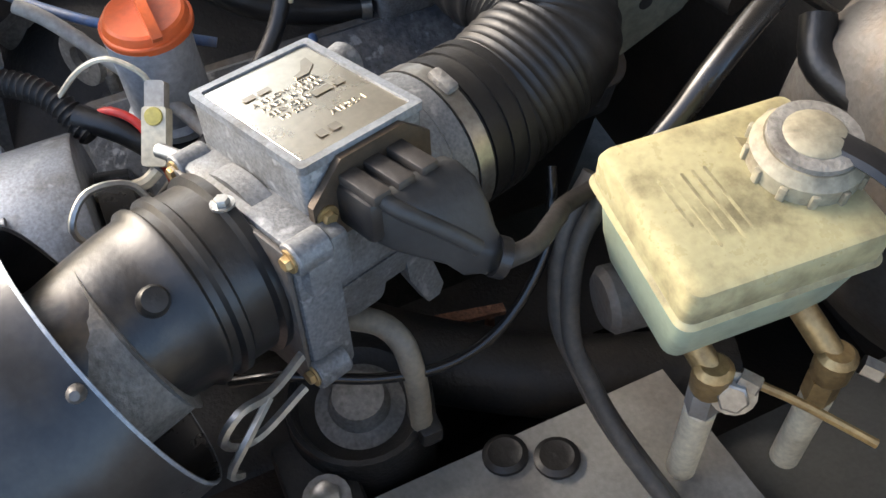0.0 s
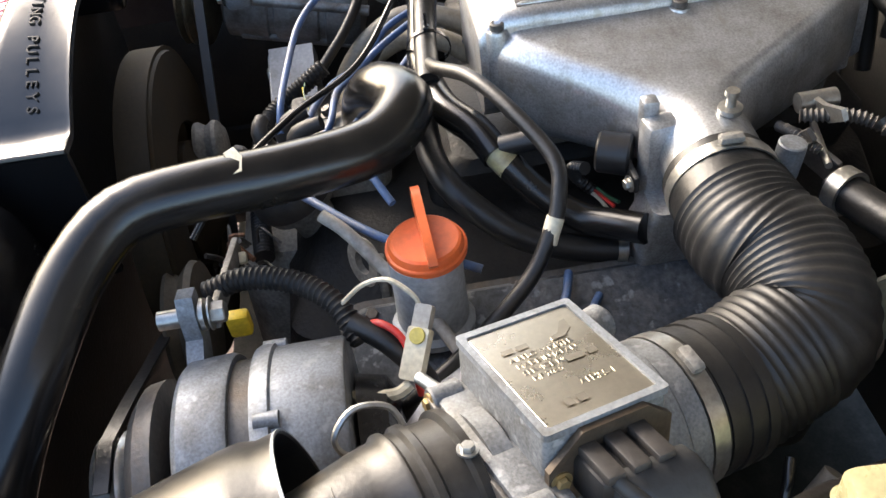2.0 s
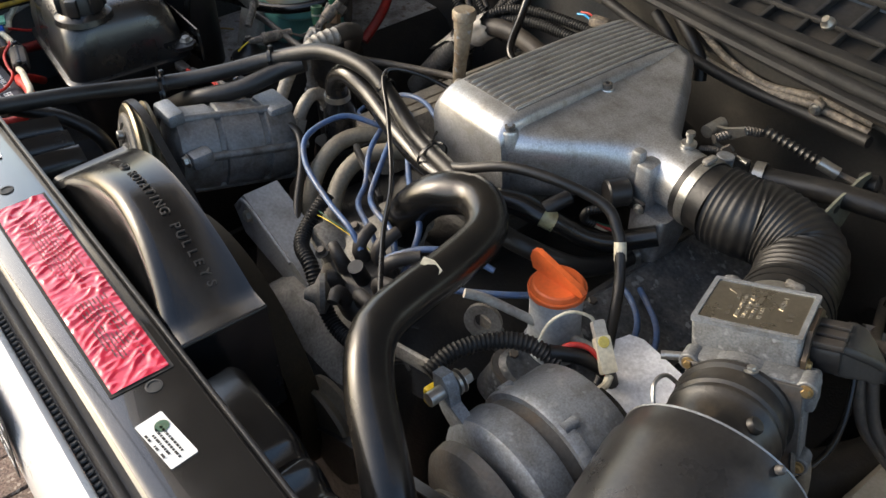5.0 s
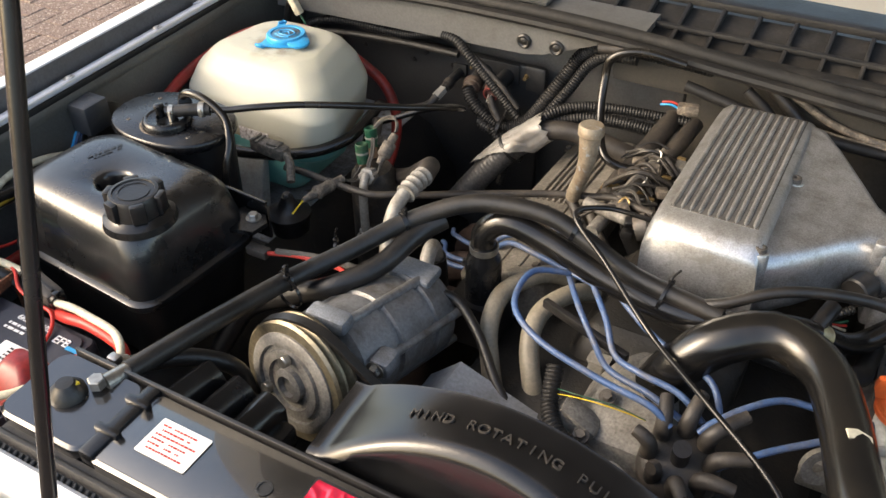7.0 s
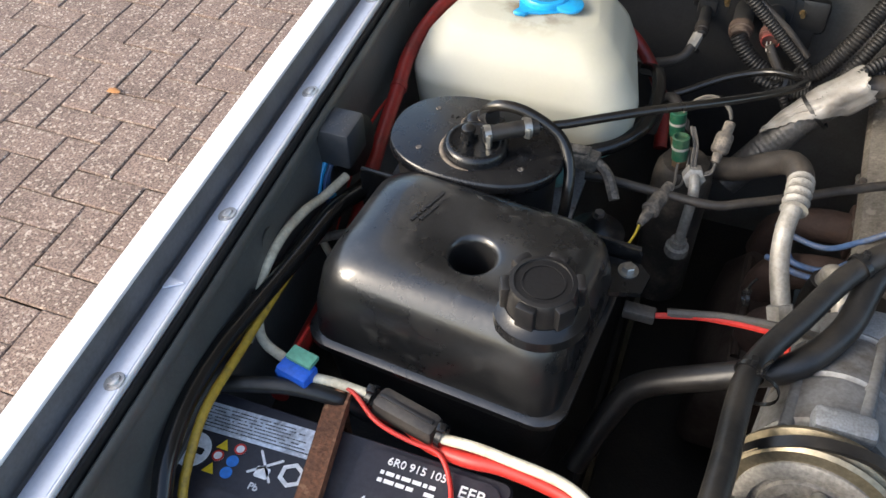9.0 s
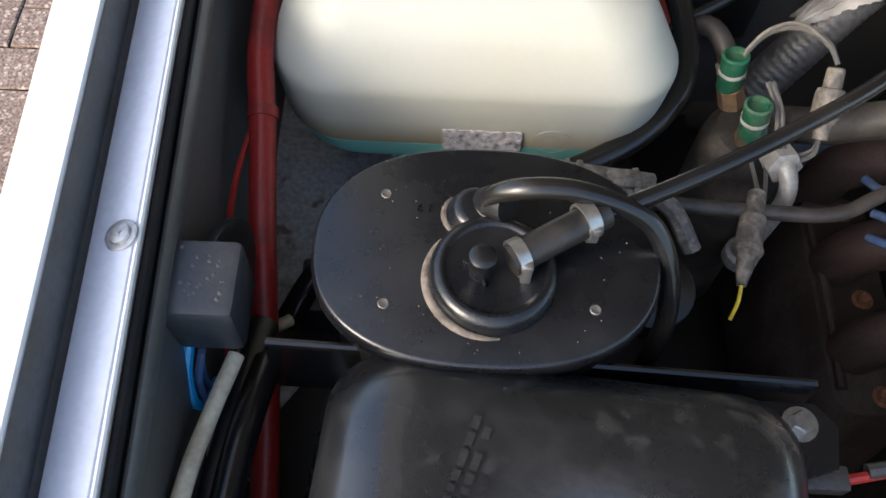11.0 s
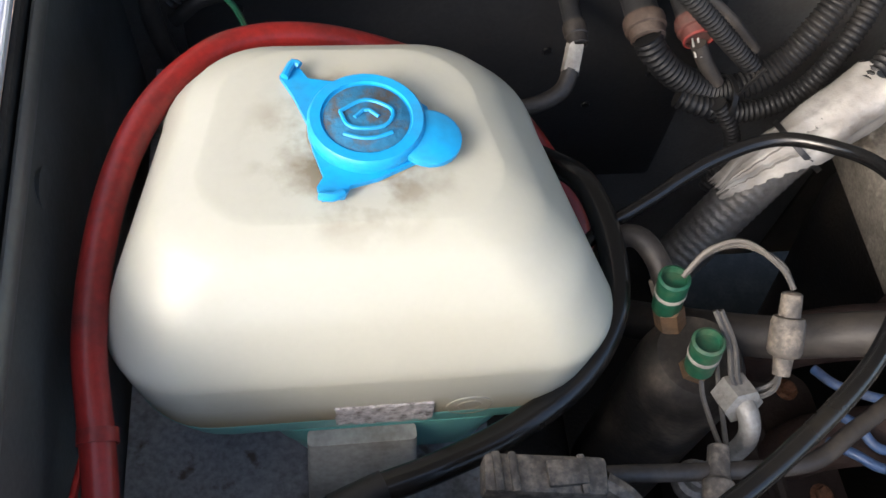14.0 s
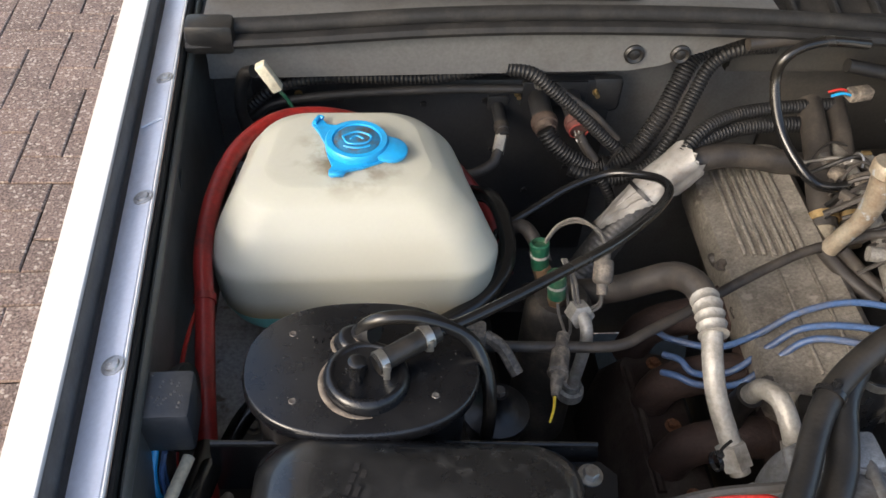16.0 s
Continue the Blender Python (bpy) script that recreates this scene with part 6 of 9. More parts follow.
part("bar", rings([[Vector(p) + Vector((dx, 0, dz)) for dx, dz in ((-0.0110, -0.005), (-0.0112, 0.0), (-0.0095, 0.002), (0.0070, 0.002), (0.0075, 0.008), (0.0100, 0.008), (0.0105, -0.005))] for p in SP]), RUSTY, strap)
part("hook", cyl((-0.575, 0.421, BZ - 0.07), (-0.575, 0.421, BZ + 0.020), 0.0035) + hexbolt((-0.575, 0.421, BZ + 0.013), (0, 0, 1), 0.007, 0.006), RUSTY, strap, "threaded rusty hook bolt")

# ---------------------------------------------------------------- brake fluid reservoir and servo
CAP_BROWN = material("grubby_beige_plastic", (0.26, 0.235, 0.165), 0.42, dirt=(0.10, 0.08, 0.055), amount=0.9, scale=50, bump=0.1)
res = thing("brake_reservoir", "yellowed plastic brake fluid reservoir with round cap", "fluid reservoir", (0.69, 0.898, 0.92))
RR = Matrix.Translation((0.6855, 0.8945, 0)) @ Matrix.Rotation(radians(-4), 4, "Z")
part("lower_shell", loft([(0.925, 0.0, 0, 0.036, 0.042, 0.008), (0.945, 0, 0, 0.042, 0.046, 0.008), (0.978, 0, 0, 0.046, 0.050, 0.008)], RR), PALE_GREEN, res)
part("seam", loft([(0.977, 0, 0, 0.0475, 0.0535, 0.007), (0.981, 0, 0, 0.0495, 0.0555, 0.008), (0.984, 0, 0, 0.0475, 0.0535, 0.007)], RR), YELLOWED, res)
part("upper_shell", loft([(0.983, 0, 0, 0.0475, 0.0535, 0.007), (0.999, 0, 0, 0.0470, 0.0535, 0.006), (1.0035, 0, 0, 0.0452, 0.0518, 0.006), (1.005, 0, 0, 0.042, 0.0485, 0.006)], RR), YELLOWED, res)
for i, w0 in enumerate((0.040, 0.044, 0.036, 0.044, 0.030)):
    part("moulded_line", sheet(RR @ Matrix.Translation((0.004 + w0 / 2 - 0.022, -0.010 - 0.0062 * i, 1.0049)) @ Matrix.Rotation(radians(4), 4, "Z"), w0, 0.0016, 0.0004), YELLOWED, res)
part("moulded_triangle", prism([(-0.010, 0), (0.010, 0), (0, 0.016)], RR @ Vector((-0.018, 0.012, 1.0052)), (1, 0, 0), (0, 1, 0), 0.0006), YELLOWED, res)
rc = part("cap", lathe((0.684, 0.929, 1.002), (0, 0, 1), [(0, 0.0275), (0.012, 0.0275), (0.016, 0.024), (0.018, 0.023), (0.018, 0.016), (0.022, 0.015), (0.024, 0.012), (0.0245, 0.0)], 32), CAP_BROWN, res, "stained round screw cap")
for a in range(0, 360, 30):
    d = Vector((math.cos(radians(a)), math.sin(radians(a)), 0))
    part("grip_rib", box(Vector((0.684, 0.929, 1.008)) + d * 0.0275, (0.004, 0.004, 0.010), 0.001, Matrix.Rotation(radians(a), 4, "Z")), CAP_BROWN, rc)
part("cap_disc", lathe((0.684, 0.929, 1.019), (0, 0, 1), [(0, 0.022), (0.004, 0.022), (0.005, 0.019), (0.004, 0.010), (0.007, 0.008), (0.007, 0.0)], 30), DIRTY_ALU, rc)
part("warning_plug", tube([(0.69, 0.935, 1.022), (0.715, 0.945, 1.022), (0.74, 0.955, 1.01)], 0.008, 8, squash=0.5), DULL_PLASTIC, rc)
srv = thing("brake_servo", "grey-black round brake servo drum", "brake servo", (0.69, 1.08, 0.83))
part("drum", lathe((0.690, 1.005, 0.925), (0, 1, 0), [(0, 0.03), (0.0, 0.07), (0.01, 0.10), (0.03, 0.115), (0.06, 0.12), (0.064, 0.126), (0.072, 0.126), (0.09, 0.115), (0.16, 0.10)], 48), DARK_STEEL, srv)
mcy = thing("master_cylinder", "brass and steel brake unions below the reservoir", "brake cylinder", (0.68, 0.9, 0.82))
part("barrel", cyl((0.665, 0.845, 0.905), (0.690, 1.01, 0.905), 0.020, bev=0.004), DARK_STEEL, mcy)
for k, (bx, by) in enumerate(((0.722, 0.884), (0.744, 0.950))):
    u = part("union", cyl((bx - 0.03, by - 0.006, 0.905), (bx, by, 0.890), 0.008) + lathe((bx, by, 0.898), (0.12, 0.02, -1), [(0, 0.008), (0.004, 0.0115), (0.022, 0.011), (0.026, 0.009)], 16), BRASS, mcy, "tarnished brass union")
    part("side_nut", hexbolt((bx + 0.008, by + 0.012, 0.888), (0.8, 0.6, -0.1), 0.0065, 0.012, False), STEEL, u)
    part("hex_adaptor", hexbolt((bx + 0.002, by, 0.874), (0.12, 0.02, -1), 0.010, 0.022, False), FOIL if k == 0 else BRASS, u)
    part("hose", cyl((bx + 0.005, by, 0.852), (bx + 0.012, by + 0.002, 0.77), 0.0095), WHITE_WIRE, u, "white sleeved brake hose")
    part("brake_pipe", tube([(bx + 0.014, by + 0.018, 0.887), (bx + 0.035, by + 0.035, 0.885), (bx + 0.07, by + 0.06, 0.88)], 0.0028, 8), BRASS, u, "thin brass brake pipe")
for p in ((0.735, 0.892, 0.88),):
    part("mount_nut", hexbolt(p, (0.5, -0.5, 0.5), 0.009, 0.008), STEEL, mcy)

# ---------------------------------------------------------------- hoses, cables and the rest of the bay
def hose(name, pts, r, mat, label, category="hose", rib=None, seg=10, squash=1.0):
    return single(name, tube(pts, r, seg, rib=rib, squash=squash), mat, label, category, sharp=60)


def tie(p, axis, r, parent, mat=BLACK_PLASTIC):
    t = part("cable_tie", ring(p, axis, r, 0.005, 0.0014, 16), mat, parent)
    part("tie_head", box(Vector(p) + Vector((0, 0, r + 0.004)), (0.006, 0.006, 0.008), 0.001), mat, t)


th = thing("radiator_hose", "thick glossy black rubber top radiator hose", "hose", (0.33, 0.53, 0.9))
TH = [(0.146, 0.640, 0.890), (0.164, 0.642, 0.930), (0.198, 0.656, 0.966), (0.244, 0.673, 0.979), (0.292, 0.645, 0.980), (0.318, 0.582, 0.987), (0.336, 0.512, 0.996), (0.353, 0.463, 0.998), (0.390, 0.430, 0.983), (0.442, 0.405, 0.958), (0.480, 0.386, 0.932), (0.512, 0.368, 0.895), (0.530, 0.356, 0.85)]
part("hose", tube(TH, 0.0222, 24, taper=lambda s: 1.0 + 0.17 * max(0.0, 1 - s / 0.36)), HOSE_GLOSS, th, sharp=70)
part("clip", ring((0.152, 0.640, 0.902), (0.5, 0.06, 0.8), 0.0226, 0.010, 0.0012), STEEL, th)
part("tape_scrap", prism([(0, 0), (0.012, 0.003), (0.02, -0.002), (0.018, 0.009), (0.006, 0.012), (-0.003, 0.008)], (0.322, 0.538, 1.0145), (1, 0.2, -0.3), (-0.1, 1, 0.05), 0.0015), WHITE_WIRE, th, "torn scrap of beige tape")

kh = thing("coolant_hose", "long black rubber hose looping over the compressor", "hose", (-0.15, 0.6, 0.9))
KP = [(-0.272, 0.325, 0.992), (-0.262, 0.42, 0.978), (-0.250, 0.533, 0.957), (-0.215, 0.60, 0.963), (-0.175, 0.662, 0.978), (-0.120, 0.700, 0.998), (-0.073, 0.714, 1.004), (-0.02, 0.72, 1.002), (0.025, 0.717, 0.988), (0.09, 0.706, 0.968), (0.186, 0.697, 0.958)]
part("hose", tube(KP, 0.0108, 14), RUBBER, kh, sharp=70)
part("lower_hose", tube([(-0.140, 0.692, 0.976), (-0.160, 0.662, 0.966), (-0.178, 0.608, 0.951), (-0.214, 0.564, 0.939), (-0.260, 0.556, 0.915), (-0.330, 0.552, 0.870), (-0.352, 0.536, 0.838), (-0.375, 0.50, 0.78)], 0.0125, 14), RUBBER, kh, sharp=70)
tie((-0.250, 0.533, 0.957), (0.3, 1, 0.1), 0.0118, kh)
tie((-0.175, 0.662, 0.978), (0.6, 0.7, 0.2), 0.0118, kh)
tie((0.012, 0.72, 0.994), (1, 0, -0.3), 0.0118, kh)
end = part("end_fitting", cyl((-0.272, 0.328, 0.992), (-0.274, 0.300, 0.998), 0.009) + hexbolt((-0.275, 0.295, 1.0), (0, 0, 1), 0.008, 0.01, False), STEEL, kh, "plated hose fitting")
part("short_hose", tube([(-0.300, 0.335, 0.975), (-0.290, 0.365, 0.962), (-0.268, 0.402, 0.945), (-0.245, 0.430, 0.915), (-0.24, 0.44, 0.86)], 0.0095, 12), RUBBER, kh, sharp=70)
part("end_fitting", ring((-0.2985, 0.340, 0.973), (0.25, 0.8, -0.4), 0.0100, 0.009, 0.0016, 20) + box((-0.301, 0.336, 0.986), (0.013, 0.011, 0.009), 0.003) + cyl((-0.312, 0.325, 0.978), (-0.298, 0.338, 0.976), 0.0065), STEEL, kh, "plated clip on the short hose")
bh = thing("breather_hose", "black rubber breather hose from the separator", "hose", (0.05, 0.7, 0.9))
part("hose", tube([(-0.097, 0.712, 0.935), (-0.096, 0.713, 0.960), (-0.070, 0.717, 0.979), (-0.02, 0.717, 0.970), (0.06, 0.706, 0.952), (0.14, 0.697, 0.945), (0.21, 0.706, 0.948), (0.25, 0.728, 0.947), (0.277, 0.741, 0.938)], 0.0145, 16, taper=lambda s: 1.06 - 0.12 * s), HOSE_GLOSS, bh, sharp=70)
part("joint", cyl((0.268, 0.736, 0.942), (0.288, 0.750, 0.932), 0.012), YELLOWED, bh, "beige plastic joint")
part("branch", cyl((0.275, 0.745, 0.945), (0.285, 0.775, 0.955), 0.009), DULL_PLASTIC, bh)
part("tail", tube([(0.285, 0.748, 0.934), (0.305, 0.772, 0.912), (0.325, 0.800, 0.899), (0.345, 0.822, 0.905), (0.363, 0.840, 0.912)], 0.0125, 14), HOSE_GLOSS, bh, sharp=70)
vh = thing("vacuum_hose", "black vacuum hose under the throttle", "hose", (0.22, 0.69, 0.93))
part("hose", tube([(0.10, 0.700, 0.94), (0.19, 0.690, 0.94), (0.26, 0.688, 0.936), (0.305, 0.705, 0.925), (0.330, 0.745, 0.897), (0.336, 0.79, 0.878), (0.341, 0.833, 0.871)], 0.0115, 12), RUBBER, vh, sharp=60)
part("end_clip", ring((0.3405, 0.828, 0.8715), (0.1, 1, -0.15), 0.0118, 0.008, 0.0012, 20), STEEL, vh, "plated spring clip")
ph = thing("fuel_hose", "thin black hose bound with white tape", "hose", (0.36, 0.76, 0.9))
part("hose", tube([(0.150, 0.700, 0.958), (0.186, 0.705, 0.972), (0.232, 0.728, 0.988), (0.284, 0.752, 0.987), (0.335, 0.775, 0.972), (0.360, 0.772, 0.953), (0.373, 0.764, 0.938), (0.395, 0.742, 0.912), (0.425, 0.700, 0.893), (0.452, 0.660, 0.882), (0.46, 0.63, 0.86)], 0.0062, 12), RUBBER, ph, sharp=70)
part("white_tape", cyl((0.3685, 0.768, 0.945), (0.378, 0.760, 0.929), 0.0068), WHITE_WIRE, ph)
hose("throttle_hose", [(0.383, 0.972, 0.945), (0.42, 0.985, 0.948), (0.47, 1.0, 0.955), (0.53, 1.02, 0.955)], 0.0145, RUBBER, "stubby black hose behind the throttle")
single("hose_clamp", ring((0.392, 0.976, 0.946), (1, 0.35, 0.1), 0.0148, 0.012, 0.003), STEEL, "plated steel hose clamp on a rubber hose", "clamp")

# distributor and its leads
dist = thing("distributor", "dusty black distributor cap with lead towers", "distributor", (0.19, 0.565, 0.85))
DC = Vector((0.195, 0.560, 0.868))
DAX = Vector((0.05, -0.35, 1.0)).normalized()
part("cap", lathe(DC, DAX, [(0, 0.040), (0.004, 0.041), (0.018, 0.040), (0.028, 0.034), (0.032, 0.026), (0.033, 0.0)], 32), DUST_RUBBER, dist)
part("body", lathe(DC - DAX * 0.06, DAX, [(0, 0.02), (0.04, 0.022), (0.05, 0.036), (0.06, 0.038)], 24), DIRTY_ALU, dist)
u, v, w = frame_of(DAX)
for i in range(8):
    a = 2 * math.pi * i / 8
    q = DC + DAX * 0.022 + (u * math.cos(a) + v * math.sin(a)) * 0.030
    b = part("tower", cyl(q, q + DAX * 0.022, 0.0085, 0.0075), DULL_PLASTIC, dist)
    r = (u * math.cos(a) + v * math.sin(a)) * 0.7 + Vector((0.35, 0.45, 0.0)) * (1 if i % 2 else 0.6)
    part("lead_boot", tube([q + DAX * 0.012, q + DAX * 0.024, q + DAX * 0.033 + r * 0.006, q + DAX * 0.037 + r * 0.018, q + DAX * 0.038 + r * 0.034], 0.0088, 12, taper=lambda s: 1.05 - 0.3 * s), DUST_RUBBER, b, "dusty moulded lead boot")
part("centre_tower", cyl(DC + DAX * 0.03, DC + DAX * 0.06, 0.009), DULL_PLASTIC, dist)
part("vacuum_pod", lathe(DC + Vector((-0.045, -0.03, -0.012)), (-0.5, -0.8, 0.1), [(0, 0.012), (0.006, 0.024), (0.012, 0.024), (0.018, 0.012), (0.03, 0.006)], 24), DIRTY_ALU, dist)
LEADS = (
    [(0.015, 0.706, 0.945), (-0.018, 0.672, 0.958), (-0.012, 0.615, 0.957), (0.03, 0.585, 0.950), (0.10, 0.570, 0.943), (0.155, 0.563, 0.940), (0.180, 0.560, 0.925)],
    [(0.007, 0.716, 0.94), (0.040, 0.670, 0.935), (0.072, 0.640, 0.918), (0.100, 0.610, 0.918), (0.150, 0.590, 0.925), (0.190, 0.578, 0.918)],
    [(0.040, 0.706, 0.944), (0.075, 0.662, 0.936), (0.098, 0.630, 0.922), (0.130, 0.613, 0.926), (0.175, 0.605, 0.925), (0.205, 0.588, 0.915)],
    [(0.070, 0.706, 0.938), (0.120, 0.672, 0.930), (0.165, 0.645, 0.932), (0.200, 0.626, 0.934), (0.218, 0.600, 0.918), (0.22, 0.585, 0.90)],
    [(0.300, 0.650, 0.925), (0.268, 0.632, 0.938), (0.240, 0.603, 0.942), (0.215, 0.580, 0.93), (0.205, 0.570, 0.92)],
    [(0.23, 0.545, 0.91), (0.27, 0.575, 0.925), (0.315, 0.615, 0.925), (0.345, 0.650, 0.922), (0.37, 0.71, 0.905)],
    [(0.38, 0.80, 0.865), (0.405, 0.785, 0.868), (0.435, 0.765, 0.866), (0.455, 0.735, 0.86), (0.46, 0.70, 0.85)],
    [(0.36, 0.78, 0.875), (0.39, 0.77, 0.878), (0.42, 0.75, 0.874), (0.44, 0.715, 0.865)],
    [(-0.224, 0.870, 0.812), (-0.212, 0.851, 0.820), (-0.172, 0.833, 0.828), (-0.142, 0.822, 0.861), (-0.105, 0.825, 0.890), (-0.05, 0.825, 0.902), (0.02, 0.80, 0.905)],
    [(-0.224, 0.838, 0.812), (-0.212, 0.824, 0.820), (-0.201, 0.806, 0.820), (-0.165, 0.804, 0.824), (-0.135, 0.806, 0.860), (-0.105, 0.808, 0.886), (-0.05, 0.795, 0.898), (0.02, 0.765, 0.900)],
    [(-0.230, 0.818, 0.808), (-0.220, 0.805, 0.818), (-0.201, 0.792, 0.820), (-0.160, 0.789, 0.824), (-0.128, 0.794, 0.860), (-0.100, 0.795, 0.884), (-0.05, 0.775, 0.895), (0.03, 0.75, 0.90)],
)
for pts in LEADS:
    o = hose("ignition_lead", pts, 0.0036, BLUE_LEAD, "dusty blue ignition lead", "ignition lead", seg=8)
    o["group"] = "ignition leads"
single("lead_comb", box((0.055, 0.655, 0.918), (0.12, 0.008, 0.012), 0.002, Matrix.Rotation(-0.35, 4, "Z")), DULL_PLASTIC, "black plastic comb holding leads", "clip")
hose("bonnet_cable", [(0.075, 0.790, 0.985), (0.035, 0.752, 1.012), (0.008, 0.723, 1.012), (0.06, 0.688, 0.988), (0.131, 0.639, 0.956), (0.205, 0.575, 0.958), (0.275, 0.520, 0.952), (0.31, 0.49, 0.93)], 0.003, BLACK_PLASTIC, "thin black cable across the leads", "cable", seg=8)
for pts in ([(-0.01, 0.78, 0.87), (-0.035, 0.755, 0.886), (-0.062, 0.70, 0.890), (-0.060, 0.655, 0.872), (-0.040, 0.620, 0.842), (-0.02, 0.60, 0.80)],
            [(0.03, 0.76, 0.88), (0.010, 0.725, 0.895), (-0.008, 0.685, 0.892), (-0.006, 0.650, 0.874), (0.012, 0.620, 0.842), (0.03, 0.60, 0.80)]):
    o = hose("heater_hose", pts, 0.0115, BEIGE_HOSE, "dusty beige rubber heater hose", "hose", seg=14)
    o["group"] = "heater hoses"
sep = thing("oil_separator", "black cylindrical oil separator with a hose clip", "oil separator", (-0.095, 0.71, 0.84))
part("body", lathe((-0.097, 0.712, 0.862), (0, 0, 1), [(0, 0.023), (0.05, 0.022), (0.058, 0.021), (0.066, 0.0165), (0.08, 0.016)], 28), BLACK_PLASTIC, sep)
part("base", loft([(0.80, -0.10, 0.715, 0.034, 0.036, 0.014), (0.862, -0.10, 0.715, 0.032, 0.034, 0.014)]), DULL_PLASTIC, sep)
part("clip", ring((-0.097, 0.712, 0.936), (0, 0, 1), 0.0165, 0.008, 0.0012), STEEL, sep)
# looms
o = hose("wiring_loom", [(0.045, 0.60, 0.905), (0.055, 0.565, 0.885), (0.075, 0.540, 0.876), (0.111, 0.530, 0.873), (0.14, 0.522, 0.85), (0.175, 0.518, 0.828), (0.23, 0.522, 0.825)], 0.010, LOOM, "corrugated black wiring loom", "wiring loom", rib=(0.0045, 0.0016), seg=14)
o = hose("wiring_loom", [(0.37, 0.505, 0.928), (0.372, 0.535, 0.938), (0.385, 0.570, 0.940), (0.407, 0.598, 0.936), (0.435, 0.615, 0.92)], 0.0092, LOOM, "corrugated black loom over the alternator", "wiring loom", rib=(0.0045, 0.0016), seg=14)
wl = thing("wire_connector", "white connector on a looped wire", "connector", (0.45, 0.65, 0.9))
part("loop", tube([(0.415, 0.603, 0.938), (0.412, 0.622, 0.952), (0.420, 0.640, 0.961), (0.432, 0.655, 0.955), (0.437, 0.659, 0.945)], 0.0018, 6), WHITE_WIRE, wl, "pale looped wire")
CM = plane_at((0.4555, 0.653, 0.930), (0.037, -0.018, -0.031), (0.3, 0.9, 0.1))
part("shell", loft([(-0.006, 0.006, 0, 0.018, 0.0075, 0.002), (0.006, 0.006, 0, 0.018, 0.0075, 0.002)], CM, 2), WHITE_WIRE, wl, "cream plastic connector shell")
part("inner_shell", loft([(-0.005, -0.018, 0, 0.010, 0.0060, 0.002), (0.005, -0.018, 0, 0.010, 0.0060, 0.002)], CM, 2), PALE_CABLE, wl)
part("sealing_dot", lathe(CM @ Vector((-0.006, 0.0, 0.006)), CM.to_3x3() @ Vector((0, 0, 1)), [(0, 0.0058), (0.0012, 0.0054), (0.0014, 0.0)], 16), material("faded_yellow_plastic", (0.52, 0.44, 0.10), 0.5, dirt=(0.3, 0.24, 0.1), amount=0.4, scale=60), wl)
part("tail", tube([(0.474, 0.644, 0.914), (0.478, 0.634, 0.911), (0.478, 0.618, 0.912), (0.472, 0.604, 0.908)], 0.0042, 8), WHITE_WIRE, wl, "grubby white sleeve")
hose("red_wire", [(0.425, 0.615, 0.925), (0.434, 0.630, 0.934), (0.447, 0.643, 0.93), (0.462, 0.648, 0.915), (0.47, 0.65, 0.895)], 0.0028, RED_WIRE, "red wire looping behind the alternator", "wire", seg=8)
hose("alternator_loom", [(0.425, 0.61, 0.93), (0.445, 0.635, 0.922), (0.462, 0.655, 0.90), (0.468, 0.66, 0.87)], 0.008, RUBBER, "taped black alternator loom", "wiring loom")
hose("earth_lead", [(0.318, 0.594, 0.940), (0.333, 0.612, 0.931), (0.365, 0.640, 0.910), (0.402, 0.668, 0.892), (0.445, 0.690, 0.878)], 0.0052, PALE_CABLE, "grey lead between filler and meter", "wire")
shield = single("heat_shield", prism([(0.425, 0.685), (0.437, 0.717), (0.452, 0.722), (0.528, 0.712), (0.530, 0.690), (0.514, 0.637), (0.490, 0.632)], (0, 0, 0.794), (1, 0, 0.02), (0, 1, 0.12), 0.004), material("white_plate", (0.80, 0.81, 0.83), 0.55, dirt=(0.25, 0.24, 0.23), amount=0.5, scale=40, bump=0.2), "spotted white plate beside the alternator", "plate")
part("bolt_hole", lathe((0.5165, 0.705, 0.8838), (-0.02, -0.12, 1), [(0, 0.0045), (0.0004, 0.0045)], 16), PRINT, shield)
tag = single("yellow_tag", box((0.362, 0.517, 0.882), (0.012, 0.018, 0.022), 0.003), YELLOW, "yellow plastic tag near the belt", "tag")
eye = thing("lifting_eye", "grimy steel lifting eye", "bracket", (0.315, 0.62, 0.85))
part("plate", lathe((0.316, 0.622, 0.882), (0.5, -0.8, 0.2), [(0, 0.010), (0, 0.021), (0.006, 0.021), (0.006, 0.010), (0, 0.010)], 26, cap=False), DIRTY_ALU, eye)
part("stem", box((0.318, 0.632, 0.855), (0.035, 0.008, 0.04), 0.003), DIRTY_ALU, eye)

# water pump, thermostat housing and pulleys in the shade of the fan
pump = thing("water_pump", "dirty cast water pump and thermostat housing", "water pump", (0.15, 0.58, 0.78))
part("housing", loft([(0.80, 0.125, 0.595, 0.055, 0.05, 0.02), (0.86, 0.125, 0.61, 0.05, 0.045, 0.02), (0.885, 0.13, 0.64, 0.035, 0.03, 0.015), (0.895, 0.135, 0.655, 0.022, 0.022, 0.012)]), DIRTY_ALU, pump)
part("neck", cyl((0.122, 0.655, 0.872), (0.150, 0.667, 0.898), 0.019), DIRTY_ALU, pump)
part("flange", box((0.08, 0.575, 0.862), (0.05, 0.03, 0.04), 0.008, Matrix.Rotation(0.5, 4, "Y")), DIRTY_ALU, pump)
